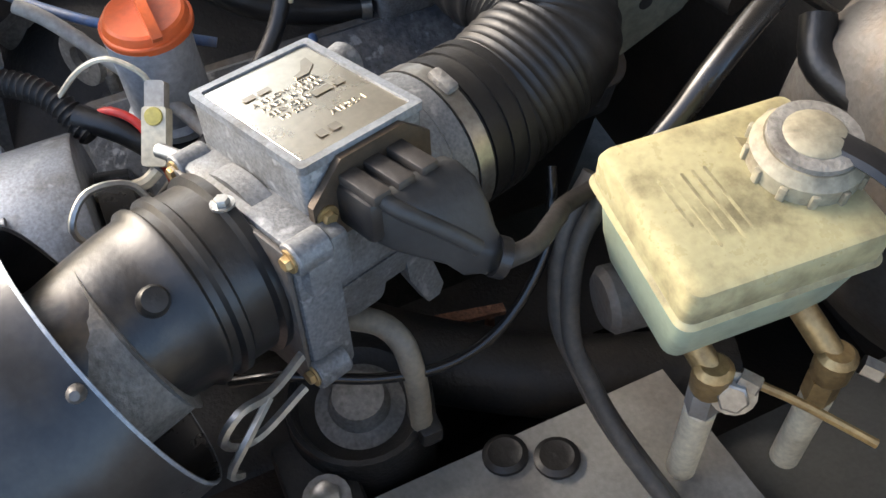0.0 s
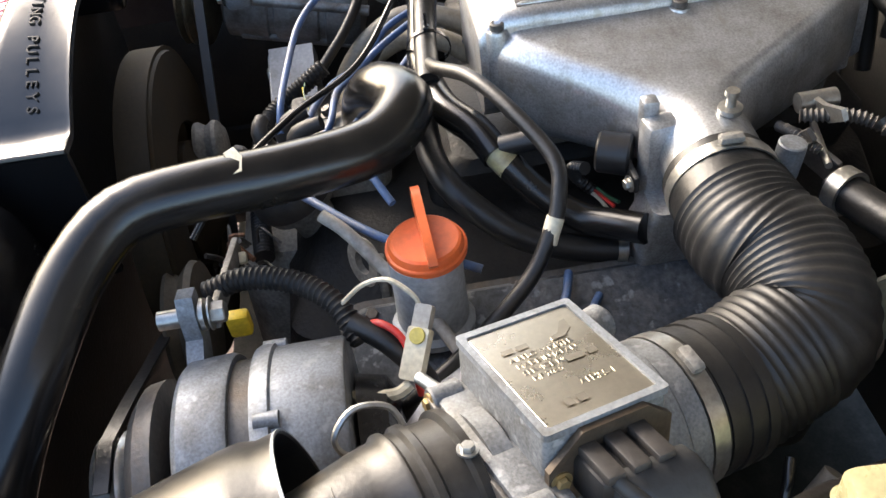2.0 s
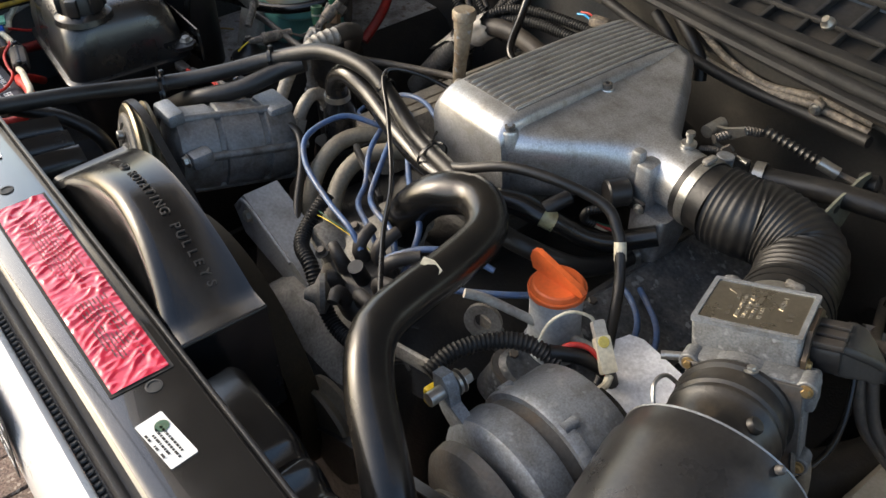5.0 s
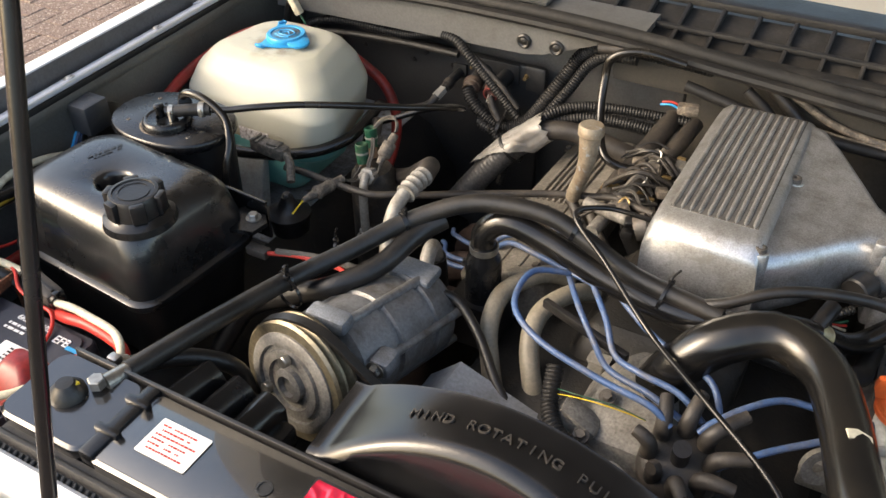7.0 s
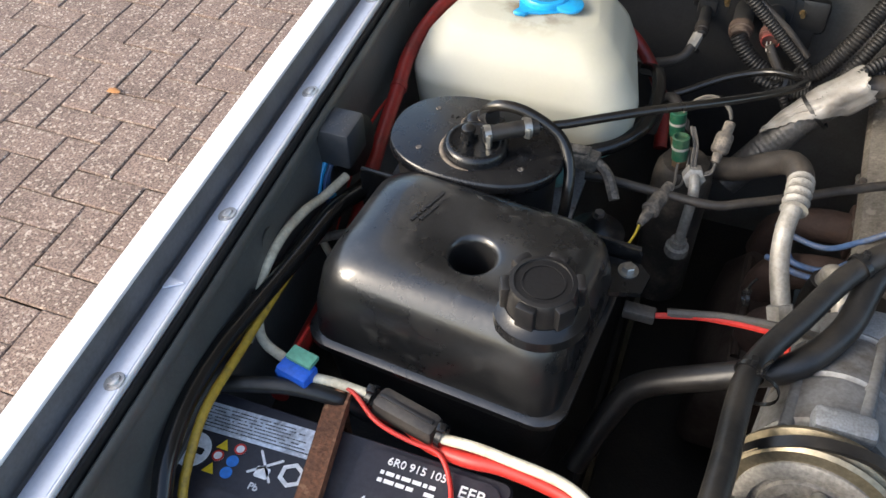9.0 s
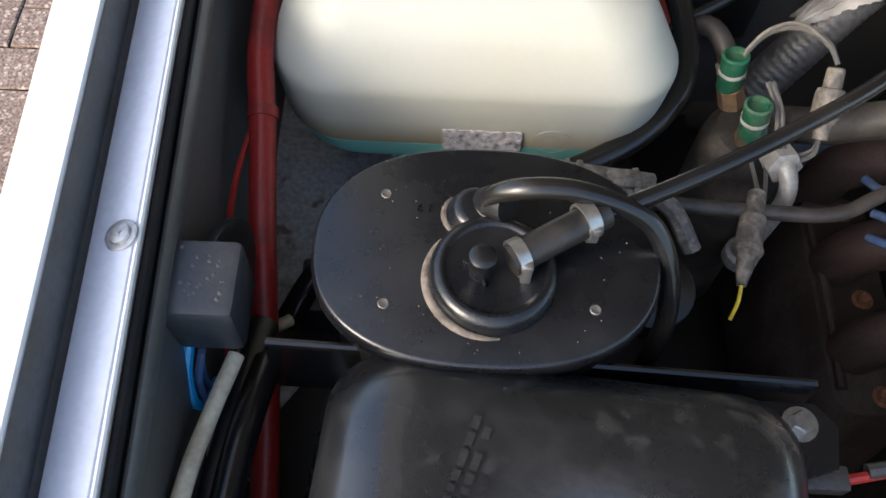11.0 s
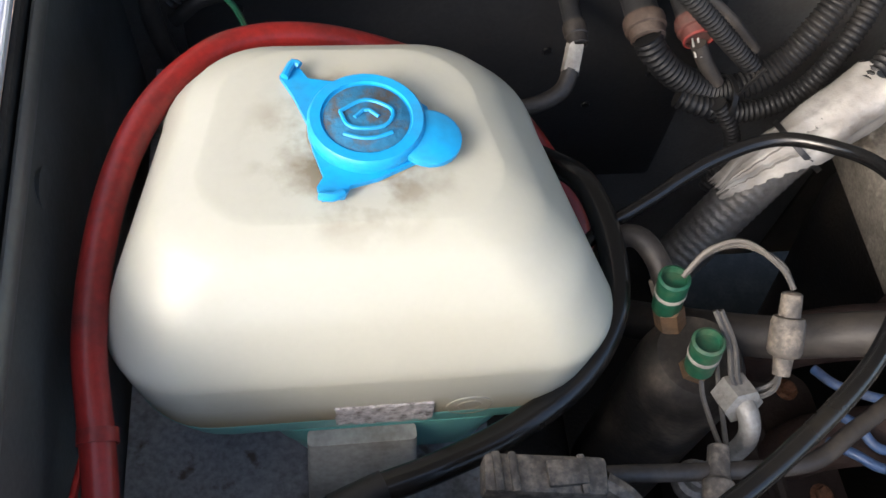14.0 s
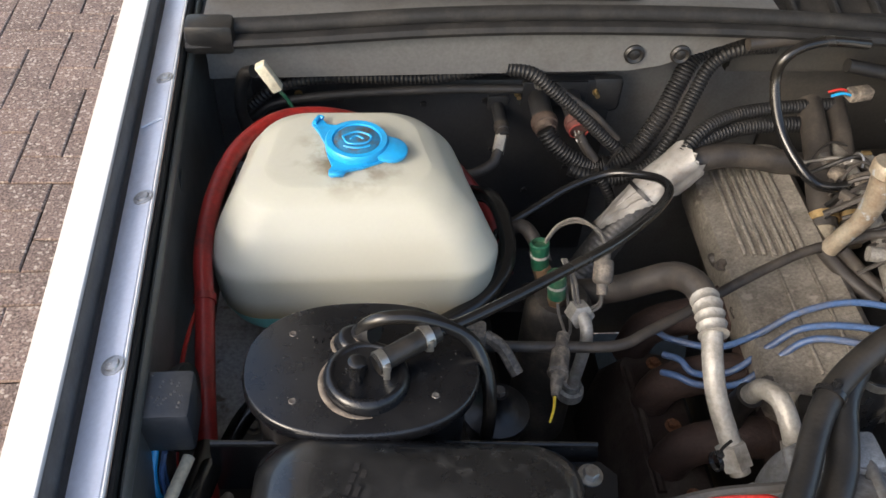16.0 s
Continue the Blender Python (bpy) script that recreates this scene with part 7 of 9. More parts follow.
for p in ((0.062, 0.556, 0.878), (0.095, 0.556, 0.868), (0.105, 0.60, 0.889), (0.155, 0.62, 0.892)):
    part("bolt", hexbolt(p, (0, -0.4, 1), 0.006, 0.006), DARK_STEEL, pump)
idl = thing("idler_pulley", "grey steel idler pulley", "pulley", (0.02, 0.46, 0.78))
part("wheel", lathe((0.055, 0.452, 0.835), (0, 1, 0), [(0, 0.012), (0, 0.028), (0.004, 0.029), (0.012, 0.024), (0.020, 0.029), (0.024, 0.028), (0.03, 0.02)], 30), DIRTY_ALU, idl)
part("hub", hexbolt((0.055, 0.452, 0.835), (0, -1, 0), 0.008, 0.008), DARK_STEEL, idl)
fan = thing("cooling_fan", "brown-dusted black plastic engine fan", "fan", (0.10, 0.43, 0.62))
fanmat = material("dusty_fan_plastic", (0.022, 0.015, 0.007), 0.65, dirt=(0.055, 0.036, 0.016), amount=0.6, scale=12, bump=0.1, spec=0.2)
part("hub", lathe((0.10, 0.418, 0.80), (0, 1, 0), [(0, 0.03), (0, 0.062), (0.006, 0.066), (0.03, 0.066), (0.036, 0.05), (0.05, 0.03)], 36), fanmat, fan)
part("rim", ring((0.10, 0.43, 0.80), (0, 1, 0), 0.160, 0.03, 0.004, 48), fanmat, fan)
part("back_ring", lathe((0.10, 0.446, 0.80), (0, 1, 0), [(0, 0.085), (0.003, 0.087), (0.004, 0.12), (0.002, 0.158), (-0.002, 0.160), (-0.002, 0.12), (-0.003, 0.085)], 44, cap=False), fanmat, fan, "brown-dusted rear ring")
for i in range(9):
    a = 2 * math.pi * i / 9
    d, t = Vector((math.cos(a), 0, math.sin(a))), Vector((-math.sin(a), 0, math.cos(a)))
    c = Vector((0.10, 0.430, 0.80))
    pts = [c + d * 0.06 + t * -0.018 + Vector((0, -0.010, 0)), c + d * 0.160 + t * -0.033 + Vector((0, -0.012, 0)), c + d * 0.160 + t * 0.028 + Vector((0, 0.012, 0)), c + d * 0.06 + t * 0.018 + Vector((0, 0.010, 0))]
    part("blade", Mesh().add([tuple(p) for p in pts] + [tuple(p + Vector((0, 0.003, 0))) for p in pts], [(0, 1, 2, 3), (7, 6, 5, 4), (0, 4, 5, 1), (1, 5, 6, 2), (2, 6, 7, 3), (3, 7, 4, 0)]), fanmat, fan)
single("alternator_belt", rings([[(x, 0.432, z), (x + 0.002, 0.432, z + 0.004), (x + 0.002, 0.442, z + 0.004), (x, 0.442, z)] for x, z in ((0.10, 0.70), (0.18, 0.745), (0.30, 0.82), (0.42, 0.88), (0.475, 0.905), (0.51, 0.90))]), RUBBER, "worn black alternator belt", "drive belt")
single("crank_pulley", lathe((0.27, 0.436, 0.79), (0, 1, 0), [(0, 0.02), (0, 0.060), (0.004, 0.062), (0.012, 0.054), (0.02, 0.062), (0.026, 0.060), (0.03, 0.03)], 44), material("dusty_tan_metal", (0.11, 0.088, 0.06), 0.6, 0.3, amount=0.6, bump=0.2), "dusty tan drive pulley", "pulley")

# rocker covers, fuel rail, injectors
RKT = Matrix.Translation((-0.088, 0.925, 0.862)) @ Matrix.Rotation(radians(-2), 4, "Z") @ Matrix.Rotation(radians(-18), 4, "Y")
rk = thing("rocker_cover", "grimy ribbed aluminium rocker cover", "rocker cover", (-0.09, 0.92, 0.83))
part("cover", loft([(-0.05, 0, 0, 0.064, 0.190, 0.02), (0.002, 0, 0, 0.060, 0.186, 0.02), (0.012, 0, 0, 0.052, 0.178, 0.02)], RKT), ROCKER, rk)
for i in range(7):
    part("rib", box(RKT @ Vector((-0.030 + 0.0098 * i, 0.075, 0.013)), (0.0050, 0.18 - 0.006 * (6 - i), 0.006), 0.0018, RKT.to_3x3().to_4x4()), ROCKER, rk)
for x0 in (-0.004, 0.028):
    part("ridge", box(RKT @ Vector((x0, -0.09, 0.0125)), (0.004, 0.15, 0.004), 0.0015, RKT.to_3x3().to_4x4()), ROCKER, rk)
for x, y in ((-0.054, -0.16), (-0.054, 0.16), (0.05, -0.16), (-0.056, 0.0)):
    part("cover_bolt", hexbolt(RKT @ Vector((x, y, 0.008)), RKT.to_3x3() @ Vector((0, 0, 1)), 0.0055, 0.006), DARK_STEEL, rk)
RKR = Matrix.Translation((0.405, 0.80, 0.846)) @ Matrix.Rotation(radians(20), 4, "Y")
rk2 = thing("rocker_cover", "dark dusty rocker cover under the bellows", "rocker cover", (0.40, 0.82, 0.8))
part("cover", loft([(-0.05, 0, 0, 0.062, 0.21, 0.02), (0.0, 0, 0, 0.058, 0.205, 0.02), (0.01, 0, 0, 0.05, 0.197, 0.02)], RKR), material("dusty_black_alloy", (0.055, 0.062, 0.072), 0.45, 0.3, dirt=(0.16, 0.155, 0.15), amount=0.7, scale=26, grain=0.35, bump=0.5, fine=220, worn=(0.20, 0.215, 0.235)), rk2)
for x, y in ((-0.045, -0.18), (0.045, -0.18), (-0.048, -0.06), (0.048, -0.06), (0.048, 0.06), (0.045, 0.17)):
    part("cover_bolt", hexbolt(RKR @ Vector((x, y, 0.006)), RKR.to_3x3() @ Vector((0, 0, 1)), 0.0055, 0.006), DARK_STEEL, rk2)
part("cover_seam", loft([(0.0, 0, 0, 0.0605, 0.2075, 0.021), (0.004, 0, 0, 0.0600, 0.2070, 0.021)], RKR), DARK_STEEL, rk2)
stub = thing("breather_stub", "rust-stained alloy breather pipe with brown tubes", "pipe", (-0.045, 0.88, 0.88))
part("pipe", tube([(-0.039, 0.889, 1.022), (-0.039, 0.886, 0.985), (-0.043, 0.886, 0.955), (-0.052, 0.890, 0.928), (-0.056, 0.893, 0.910)], 0.0145, 20, taper=lambda s: 1.0 - 0.34 * min(s * 1.6, 1)), STAINED, stub, sharp=60)
part("collar", lathe((-0.039, 0.889, 1.012), (0, 0.06, 1), [(0, 0.0148), (0.002, 0.0165), (0.012, 0.0165), (0.015, 0.0145), (0.015, 0.010)], 22), STAINED, stub)
for dx in (0.0, 0.021):
    part("brown_tube", tube([(-0.060 + dx, 0.897, 0.905), (-0.046 + dx, 0.886, 0.893), (-0.032 + dx, 0.872, 0.884), (-0.010 + dx, 0.848, 0.876)], 0.0075, 12), DUST_RUBBER, stub, "dusty brown rubber tube", sharp=60)
hose("small_loop_hose", [(0.02, 1.085, 1.035), (-0.04, 1.072, 1.046), (-0.078, 1.066, 1.032), (-0.084, 1.060, 1.0), (-0.074, 1.028, 0.958), (-0.050, 0.985, 0.929), (-0.022, 0.979, 0.919), (0.009, 0.986, 0.918)], 0.006, HOSE_GLOSS, "thin glossy black hose bending over the rocker cover", seg=12)
single("loop_hose_end", cyl((0.004, 0.985, 0.918), (0.032, 0.992, 0.920), 0.0105, bev=0.003), PLUG_DUST, "dusty moulded hose end", "connector")
fr = thing("fuel_rail", "grimy fuel rail with injectors and clips", "fuel rail", (0.03, 0.92, 0.88))
part("rail", tube([(-0.008, 0.84, 0.905), (0.005, 0.92, 0.915), (0.015, 1.0, 0.915), (0.02, 1.06, 0.91)], 0.009, 12), DIRTY_ALU, fr)
part("cross_pipe", tube([(-0.03, 0.87, 0.925), (0.02, 0.86, 0.925), (0.07, 0.845, 0.93)], 0.008, 12), DIRTY_ALU, fr)
part("regulator", lathe((0.045, 0.845, 0.925), (0.8, 0.3, 0.3), [(0, 0.015), (0.01, 0.018), (0.016, 0.018), (0.02, 0.012), (0.03, 0.010)], 22), DARK_STEEL, fr)
for i, y in enumerate((0.865, 0.925, 0.985, 1.04)):
    q = Vector((0.03 + 0.004 * i, y, 0.905))
    inj = part("injector", cyl(q, q + Vector((0.02, 0, -0.04)), 0.011) + cyl(q + Vector((-0.004, 0, 0.01)), q, 0.007), DULL_PLASTIC, fr)
    part("injector_plug", box(q + Vector((0.006, -0.012, 0.006)), (0.016, 0.022, 0.014), 0.003), DIRTY_ALU if i % 2 else DULL_PLASTIC, inj)
    part("injector_clip", box(q + Vector((0.004, 0, 0.013)), (0.012, 0.006, 0.004), 0.001), BRASS, inj)
for dx, r in ((0.0, 0.0155), (0.033, 0.012)):
    fh = thing("inlet_hose", "thick dusty black hose beside the plenum", "hose", (-0.02 + dx, 1.0, 0.87))
    part("hose", tube([(-0.026 + dx, 0.955, 0.880), (-0.024 + dx, 0.97, 0.887), (-0.014 + dx, 1.02, 0.902), (-0.003 + dx, 1.07, 0.916), (0.006 + dx, 1.125, 0.928)], r, 16), DUST_RUBBER, fh, sharp=70)
    part("clamp", ring((-0.0245 + dx, 0.966, 0.885), (0.05, 0.9, 0.35), r + 0.0006, 0.009, 0.0013), BRASS, fh, "rusty hose clamp")
    part("nipple", cyl((-0.030 + dx, 0.935, 0.872), (-0.026 + dx, 0.955, 0.880), r * 0.8), STAINED, fh)

# compressor pipes
ac = thing("refrigerant_pipe", "dull aluminium refrigerant pipe with black hose", "pipe", (-0.22, 0.74, 0.85))
part("pipe", tube([(-0.212, 0.665, 0.862), (-0.222, 0.688, 0.885), (-0.232, 0.712, 0.910), (-0.235, 0.735, 0.932), (-0.232, 0.757, 0.944)], 0.0095, 14), PIPE_ALU, ac, sharp=60)
part("union_nut", hexbolt((-0.214, 0.668, 0.866), (-0.3, 0.6, 0.6), 0.014, 0.022, False), PIPE_ALU, ac)
part("ferrule", tube([(-0.231, 0.755, 0.943), (-0.229, 0.780, 0.947), (-0.228, 0.800, 0.946)], 0.0140, 16, rib=(0.010, 0.002)), PIPE_ALU, ac)
part("hose", tube([(-0.228, 0.796, 0.946), (-0.232, 0.815, 0.946), (-0.243, 0.838, 0.933), (-0.264, 0.850, 0.912), (-0.29, 0.862, 0.888), (-0.33, 0.885, 0.86), (-0.36, 0.91, 0.83)], 0.0135, 16), DUST_RUBBER, ac, sharp=60)
ac2 = thing("refrigerant_pipe", "bent aluminium refrigerant elbow", "pipe", (-0.17, 0.72, 0.85))
part("pipe", tube([(-0.158, 0.670, 0.862), (-0.166, 0.690, 0.890), (-0.172, 0.712, 0.903), (-0.178, 0.732, 0.893), (-0.180, 0.742, 0.87)], 0.0095, 14), PIPE_ALU, ac2, sharp=60)
part("union_nut", hexbolt((-0.158, 0.672, 0.864), (-0.2, 0.5, 0.8), 0.013, 0.02, False), PIPE_ALU, ac2)
part("hose", tube([(-0.180, 0.742, 0.87), (-0.182, 0.75, 0.83), (-0.18, 0.75, 0.76)], 0.013, 14), RUBBER, ac2)
hose("compressor_lead", [(-0.13, 0.63, 0.915), (-0.10, 0.645, 0.905), (-0.06, 0.625, 0.885), (-0.02, 0.59, 0.86), (0.01, 0.57, 0.84)], 0.006, RUBBER, "black sleeved lead from the compressor", "wire")
rw = thing("sensor_lead", "red and grey lead with a plug", "wire", (-0.3, 0.6, 0.9))
part("plug", box((-0.350, 0.600, 0.914), (0.030, 0.014, 0.012), 0.002), DARK_STEEL, rw)
part("red_wire", tube([(-0.335, 0.600, 0.916), (-0.29, 0.607, 0.922), (-0.23, 0.606, 0.926), (-0.215, 0.598, 0.915), (-0.222, 0.57, 0.90)], 0.003, 8), RED_WIRE, rw)
part("grey_sleeve", tube([(-0.325, 0.604, 0.919), (-0.27, 0.612, 0.925), (-0.22, 0.612, 0.930), (-0.18, 0.62, 0.92)], 0.0045, 8), GREY_WIRE, rw)

# receiver drier
dr = thing("receiver_drier", "black receiver drier with green pressure switches", "receiver drier", (-0.345, 0.85, 0.68))
part("cylinder", lathe((-0.344, 0.850, 0.68), (0, 0, 1), [(0, 0.03), (0.005, 0.034), (0.19, 0.034), (0.205, 0.032), (0.215, 0.026), (0.216, 0.0)], 32), material("dust_coated_drier_paint", (0.024, 0.022, 0.020), 0.42, dirt=(0.12, 0.098, 0.075), amount=0.8, scale=26, grain=0.25, bump=0.2), dr)
for p, q, hgt in (((-0.356, 0.872), (-0.362, 0.878), 0.03), ((-0.350, 0.842), (-0.352, 0.838), 0.028)):
    sw = part("switch", hexbolt((*p, 0.893), (q[0] - p[0], q[1] - p[1], 0.017), 0.0095, 0.016, False), material("dusty_bronze", (0.17, 0.105, 0.06), 0.5, 0.4, dirt=(0.10, 0.08, 0.06), amount=0.9, scale=60, bump=0.3), dr)
    part("green_sleeve", lathe((*q, 0.907), (-0.12, 0.1, 1), [(0, 0.0088), (hgt, 0.0095), (hgt + 0.001, 0.0078), (hgt - 0.004, 0.007)], 18), GREEN, sw, "green plastic sleeve")
    part("pale_band", ring(Vector((*q, 0.907)) + Vector((-0.12, 0.1, 1)).normalized() * hgt * 0.55, (-0.12, 0.1, 1), 0.0093, 0.003, 0.0003, 18), PALE_CABLE, sw)
part("outlet_pipe", tube([(-0.334, 0.828, 0.898), (-0.3305, 0.812, 0.905), (-0.328, 0.800, 0.895), (-0.328, 0.797, 0.87), (-0.330, 0.800, 0.80)], 0.0062, 12), PIPE_ALU, dr)
part("outlet_base", lathe((-0.330, 0.800, 0.80), (0, 0, 1), [(0, 0.014), (0.010, 0.0135), (0.012, 0.010), (0.020, 0.0095)], 16), DIRTY_ALU, dr)
part("outlet_nut", hexbolt((-0.3335, 0.828, 0.898), (0.15, -0.9, 0.35), 0.0125, 0.017, False), PIPE_ALU, dr)
for d in (0.0, 0.0035):
    part("pair_wire", tube([(-0.360, 0.882, 0.936 + d), (-0.348, 0.889, 0.950 + d), (-0.330, 0.888, 0.958 + d), (-0.314, 0.874 - d, 0.961), (-0.309, 0.862 - d, 0.957)], 0.0017, 6), GREY_WIRE, dr)
    part("pair_wire", tube([(-0.348 + d, 0.858, 0.938), (-0.340 + d, 0.842, 0.926), (-0.337 + d, 0.826, 0.912), (-0.327, 0.817 + d, 0.907), (-0.315, 0.818 + d, 0.913), (-0.314, 0.824, 0.924)], 0.0017, 6), GREY_WIRE, dr)
    part("pair_wire", tube([(-0.350 + 2 * d, 0.846, 0.915), (-0.352 + 3 * d, 0.826, 0.902), (-0.350 + 2 * d, 0.806, 0.898), (-0.352 + d, 0.790, 0.905)], 0.0016, 6), GREY_WIRE, dr)
part("inline_plug", lathe((-0.3145, 0.822, 0.925), Vector((0.006, 0.038, 0.031)), [(0, 0.0048), (0.010, 0.0056), (0.0115, 0.0085), (0.014, 0.0098), (0.030, 0.0096), (0.033, 0.0085), (0.0335, 0.0062), (0.046, 0.0058), (0.047, 0.0045)], 20), PLUG_DUST, dr, "dust-caked inline connector")
part("lower_plug", lathe((-0.3735, 0.722, 0.9055), Vector((0.020, 0.070, 0.002)), [(0, 0.0030), (0.012, 0.0055), (0.022, 0.0060), (0.023, 0.0090), (0.026, 0.0102), (0.030, 0.0088), (0.050, 0.0086), (0.052, 0.0066), (0.070, 0.0060), (0.071, 0.0045)], 20), PLUG_DUST, dr, "dusty lower connector with a flanged collar")
part("yellow_tail", tube([(-0.3735, 0.722, 0.9055), (-0.375, 0.713, 0.901), (-0.379, 0.704, 0.893)], 0.0013, 6), YELLOW, dr)
part("rear_pipe", tube([(-0.362, 0.884, 0.915), (-0.368, 0.902, 0.925), (-0.377, 0.917, 0.926), (-0.388, 0.922, 0.912), (-0.394, 0.92, 0.87)], 0.0072, 12), DUST_RUBBER, dr, "dusty pipe bending behind the drier")
part("rear_nut", hexbolt((-0.359, 0.880, 0.908), (-0.2, 0.85, 0.45), 0.0105, 0.016, False), PLUG_DUST, dr)
hose("cross_hose", [(-0.445, 0.778, 0.905), (-0.420, 0.780, 0.905), (-0.360, 0.777, 0.905), (-0.305, 0.777, 0.905), (-0.271, 0.793, 0.905), (-0.224, 0.818, 0.905), (-0.178, 0.845, 0.905), (-0.124, 0.873, 0.906), (-0.077, 0.893, 0.908), (-0.03, 0.90, 0.915), (0.0, 0.90, 0.922), (0.06, 0.87, 0.935)], 0.0052, DUST_RUBBER, "thin grey-black hose crossing the bay")
sp = thing("inline_connector", "dusty grey inline connector by the canister", "connector", (-0.455, 0.772, 0.93))
part("shell", box((-0.462, 0.772, 0.935), (0.062, 0.020, 0.018), 0.003, Matrix.Rotation(-0.12, 4, "Z")), PLUG_DUST, sp)
for dx in (-0.024, -0.016, 0.018):
    part("rib", box((-0.462 + dx, 0.772 - dx * 0.12, 0.9445), (0.004, 0.020, 0.003), 0.001), PLUG_DUST, sp)
part("latch", box((-0.452, 0.771, 0.9455), (0.020, 0.013, 0.004), 0.001), PLUG_DUST, sp)
part("lead", tube([(-0.432, 0.768, 0.935), (-0.418, 0.758, 0.930), (-0.405, 0.74, 0.915)], 0.006, 8), PLUG_DUST, sp)
vlv = thing("vacuum_valve", "round black vacuum valve", "valve", (-0.418, 0.745, 0.83))
part("body", lathe((-0.418, 0.742, 0.83), (0, 0, 1), [(0, 0.026), (0.02, 0.028), (0.024, 0.031), (0.030, 0.031), (0.034, 0.024), (0.038, 0.016), (0.050, 0.010), (0.056, 0.008)], 28), DULL_PLASTIC, vlv)
part("nut", hexbolt((-0.418, 0.742, 0.882), (0, 0, 1), 0.006, 0.008), DARK_STEEL, vlv)

# foil-wrapped pipe and looms on the bulkhead
fo = thing("foil_pipe", "crumpled foil-wrapped hose beside the rocker cover", "hose", (-0.23, 0.98, 0.8))
def crumple(m, amount, seed):
    """Knocks the points of a mesh about."""
    rng = random.Random(seed)
    m.v = [(x + rng.uniform(-amount, amount), y + rng.uniform(-amount, amount), z + rng.uniform(-amount, amount)) for x, y, z in m.v]
    return m


FP = [(-0.158, 1.044, 0.912), (-0.188, 1.034, 0.888), (-0.219, 1.022, 0.859), (-0.254, 1.004, 0.812), (-0.290, 0.985, 0.760)]
part("inner_hose", tube(FP[1:], 0.0200, 22, rib=(0.0065, 0.0006)), FOIL_DARK, fo, "ribbed metal hose under the torn foil", sharp=60)


def torn_foil(path, r, seed):
    """A folded sheet round the pipe that opens and tears away towards its end."""
    rng, line, rows = random.Random(seed), smooth_path(path, 0.0022), []
    fold = [rng.uniform(-1, 1) for _ in range(40)]
    n = 34
    for i, p in enumerate(line):
        s = i / (len(line) - 1)
        d = (line[min(i + 1, len(line) - 1)] - line[max(i - 1, 0)]).normalized()
        up = Vector((-0.6, 0.3, 0.8))
        up = (up - d * up.dot(d)).normalized()
        side = d.cross(up)
        wide = math.pi * (0.98 if s < 0.3 else 0.98 - 0.80 * ((s - 0.3) / 0.7) ** 0.55) + 0.05 * fold[int(s * 39)] * (s > 0.25)
        ring_, inner = [], []
        for k in range(n + 1):
            a = (2 * k / n - 1) * wide
            bump = 0.0015 * math.sin(a * 4 + 3 * s) + 0.0009 * fold[k % 37] + 0.0002 * rng.uniform(-1, 1) + 0.0007 * math.sin(s * 17 + a * 3)
            lift = 0.004 * (abs(a) / wide) ** 3 * s
            q = p + (up * math.cos(a) + side * math.sin(a)) * (r + bump + lift) + d * 0.004 * fold[k % 40] * (s > 0.95 or s < 0.03)
            ring_.append(q)
            inner.append(q - (up * math.cos(a) + side * math.sin(a)) * 0.0007)
        rows.append(ring_ + inner[::-1])
    return rings(rows)


part("wrap", torn_foil([FP[0], FP[1], FP[2], (-0.246, 1.009, 0.824)], 0.0222, 5), FOIL, fo, "crumpled torn foil wrap", sharp=45)
part("tie", ring((-0.209, 1.026, 0.868), (-0.66, -0.26, -0.70), 0.0240, 0.0045, 0.0012), RUBBER, fo)
for pts, r in (([(-0.172, 1.043, 0.918), (-0.155, 1.058, 0.930), (-0.128, 1.077, 0.936), (-0.09, 1.095, 0.936), (-0.03, 1.110, 0.933), (0.04, 1.12, 0.930)], 0.0085),
               ([(-0.170, 1.050, 0.908), (-0.140, 1.066, 0.918), (-0.105, 1.080, 0.922), (-0.06, 1.092, 0.920), (0.0, 1.10, 0.915)], 0.0100)):
    hose("wiring_loom", pts, r, LOOM, "corrugated black loom coming out of the foil", "wiring loom", rib=(0.0045, 0.0013), seg=12)
hose("coolant_pipe", [(-0.166, 1.040, 0.905), (-0.140, 1.044, 0.910), (-0.113, 1.049, 0.910), (-0.077, 1.050, 0.905), (-0.03, 1.050, 0.895), (0.02, 1.06, 0.885)], 0.0145, DUST_RUBBER, "smooth dusty hose coming out of the foil", seg=16)
hose("wiring_loom", [(-0.322, 1.099, 0.910), (-0.312, 1.092, 0.897), (-0.290, 1.086, 0.880), (-0.254, 1.085, 0.864), (-0.214, 1.090, 0.881), (-0.187, 1.102, 0.921), (-0.167, 1.122, 0.956), (-0.150, 1.136, 0.986), (-0.122, 1.134, 1.010), (-0.085, 1.128, 1.020), (-0.03, 1.126, 1.020), (0.05, 1.13, 1.015)], 0.0115, LOOM, "corrugated black loom rising along the bulkhead", "wiring loom", rib=(0.0045, 0.0016), seg=14)
hose("wiring_loom", [(-0.290, 1.078, 0.868), (-0.272, 1.071, 0.864), (-0.233, 1.069, 0.858), (-0.196, 1.072, 0.876), (-0.172, 1.084, 0.914), (-0.150, 1.108, 0.950), (-0.132, 1.124, 0.982), (-0.105, 1.126, 1.002), (-0.06, 1.128, 1.006)], 0.0090, LOOM, "thinner corrugated loom beside it", "wiring loom", rib=(0.0045, 0.0013), seg=12)
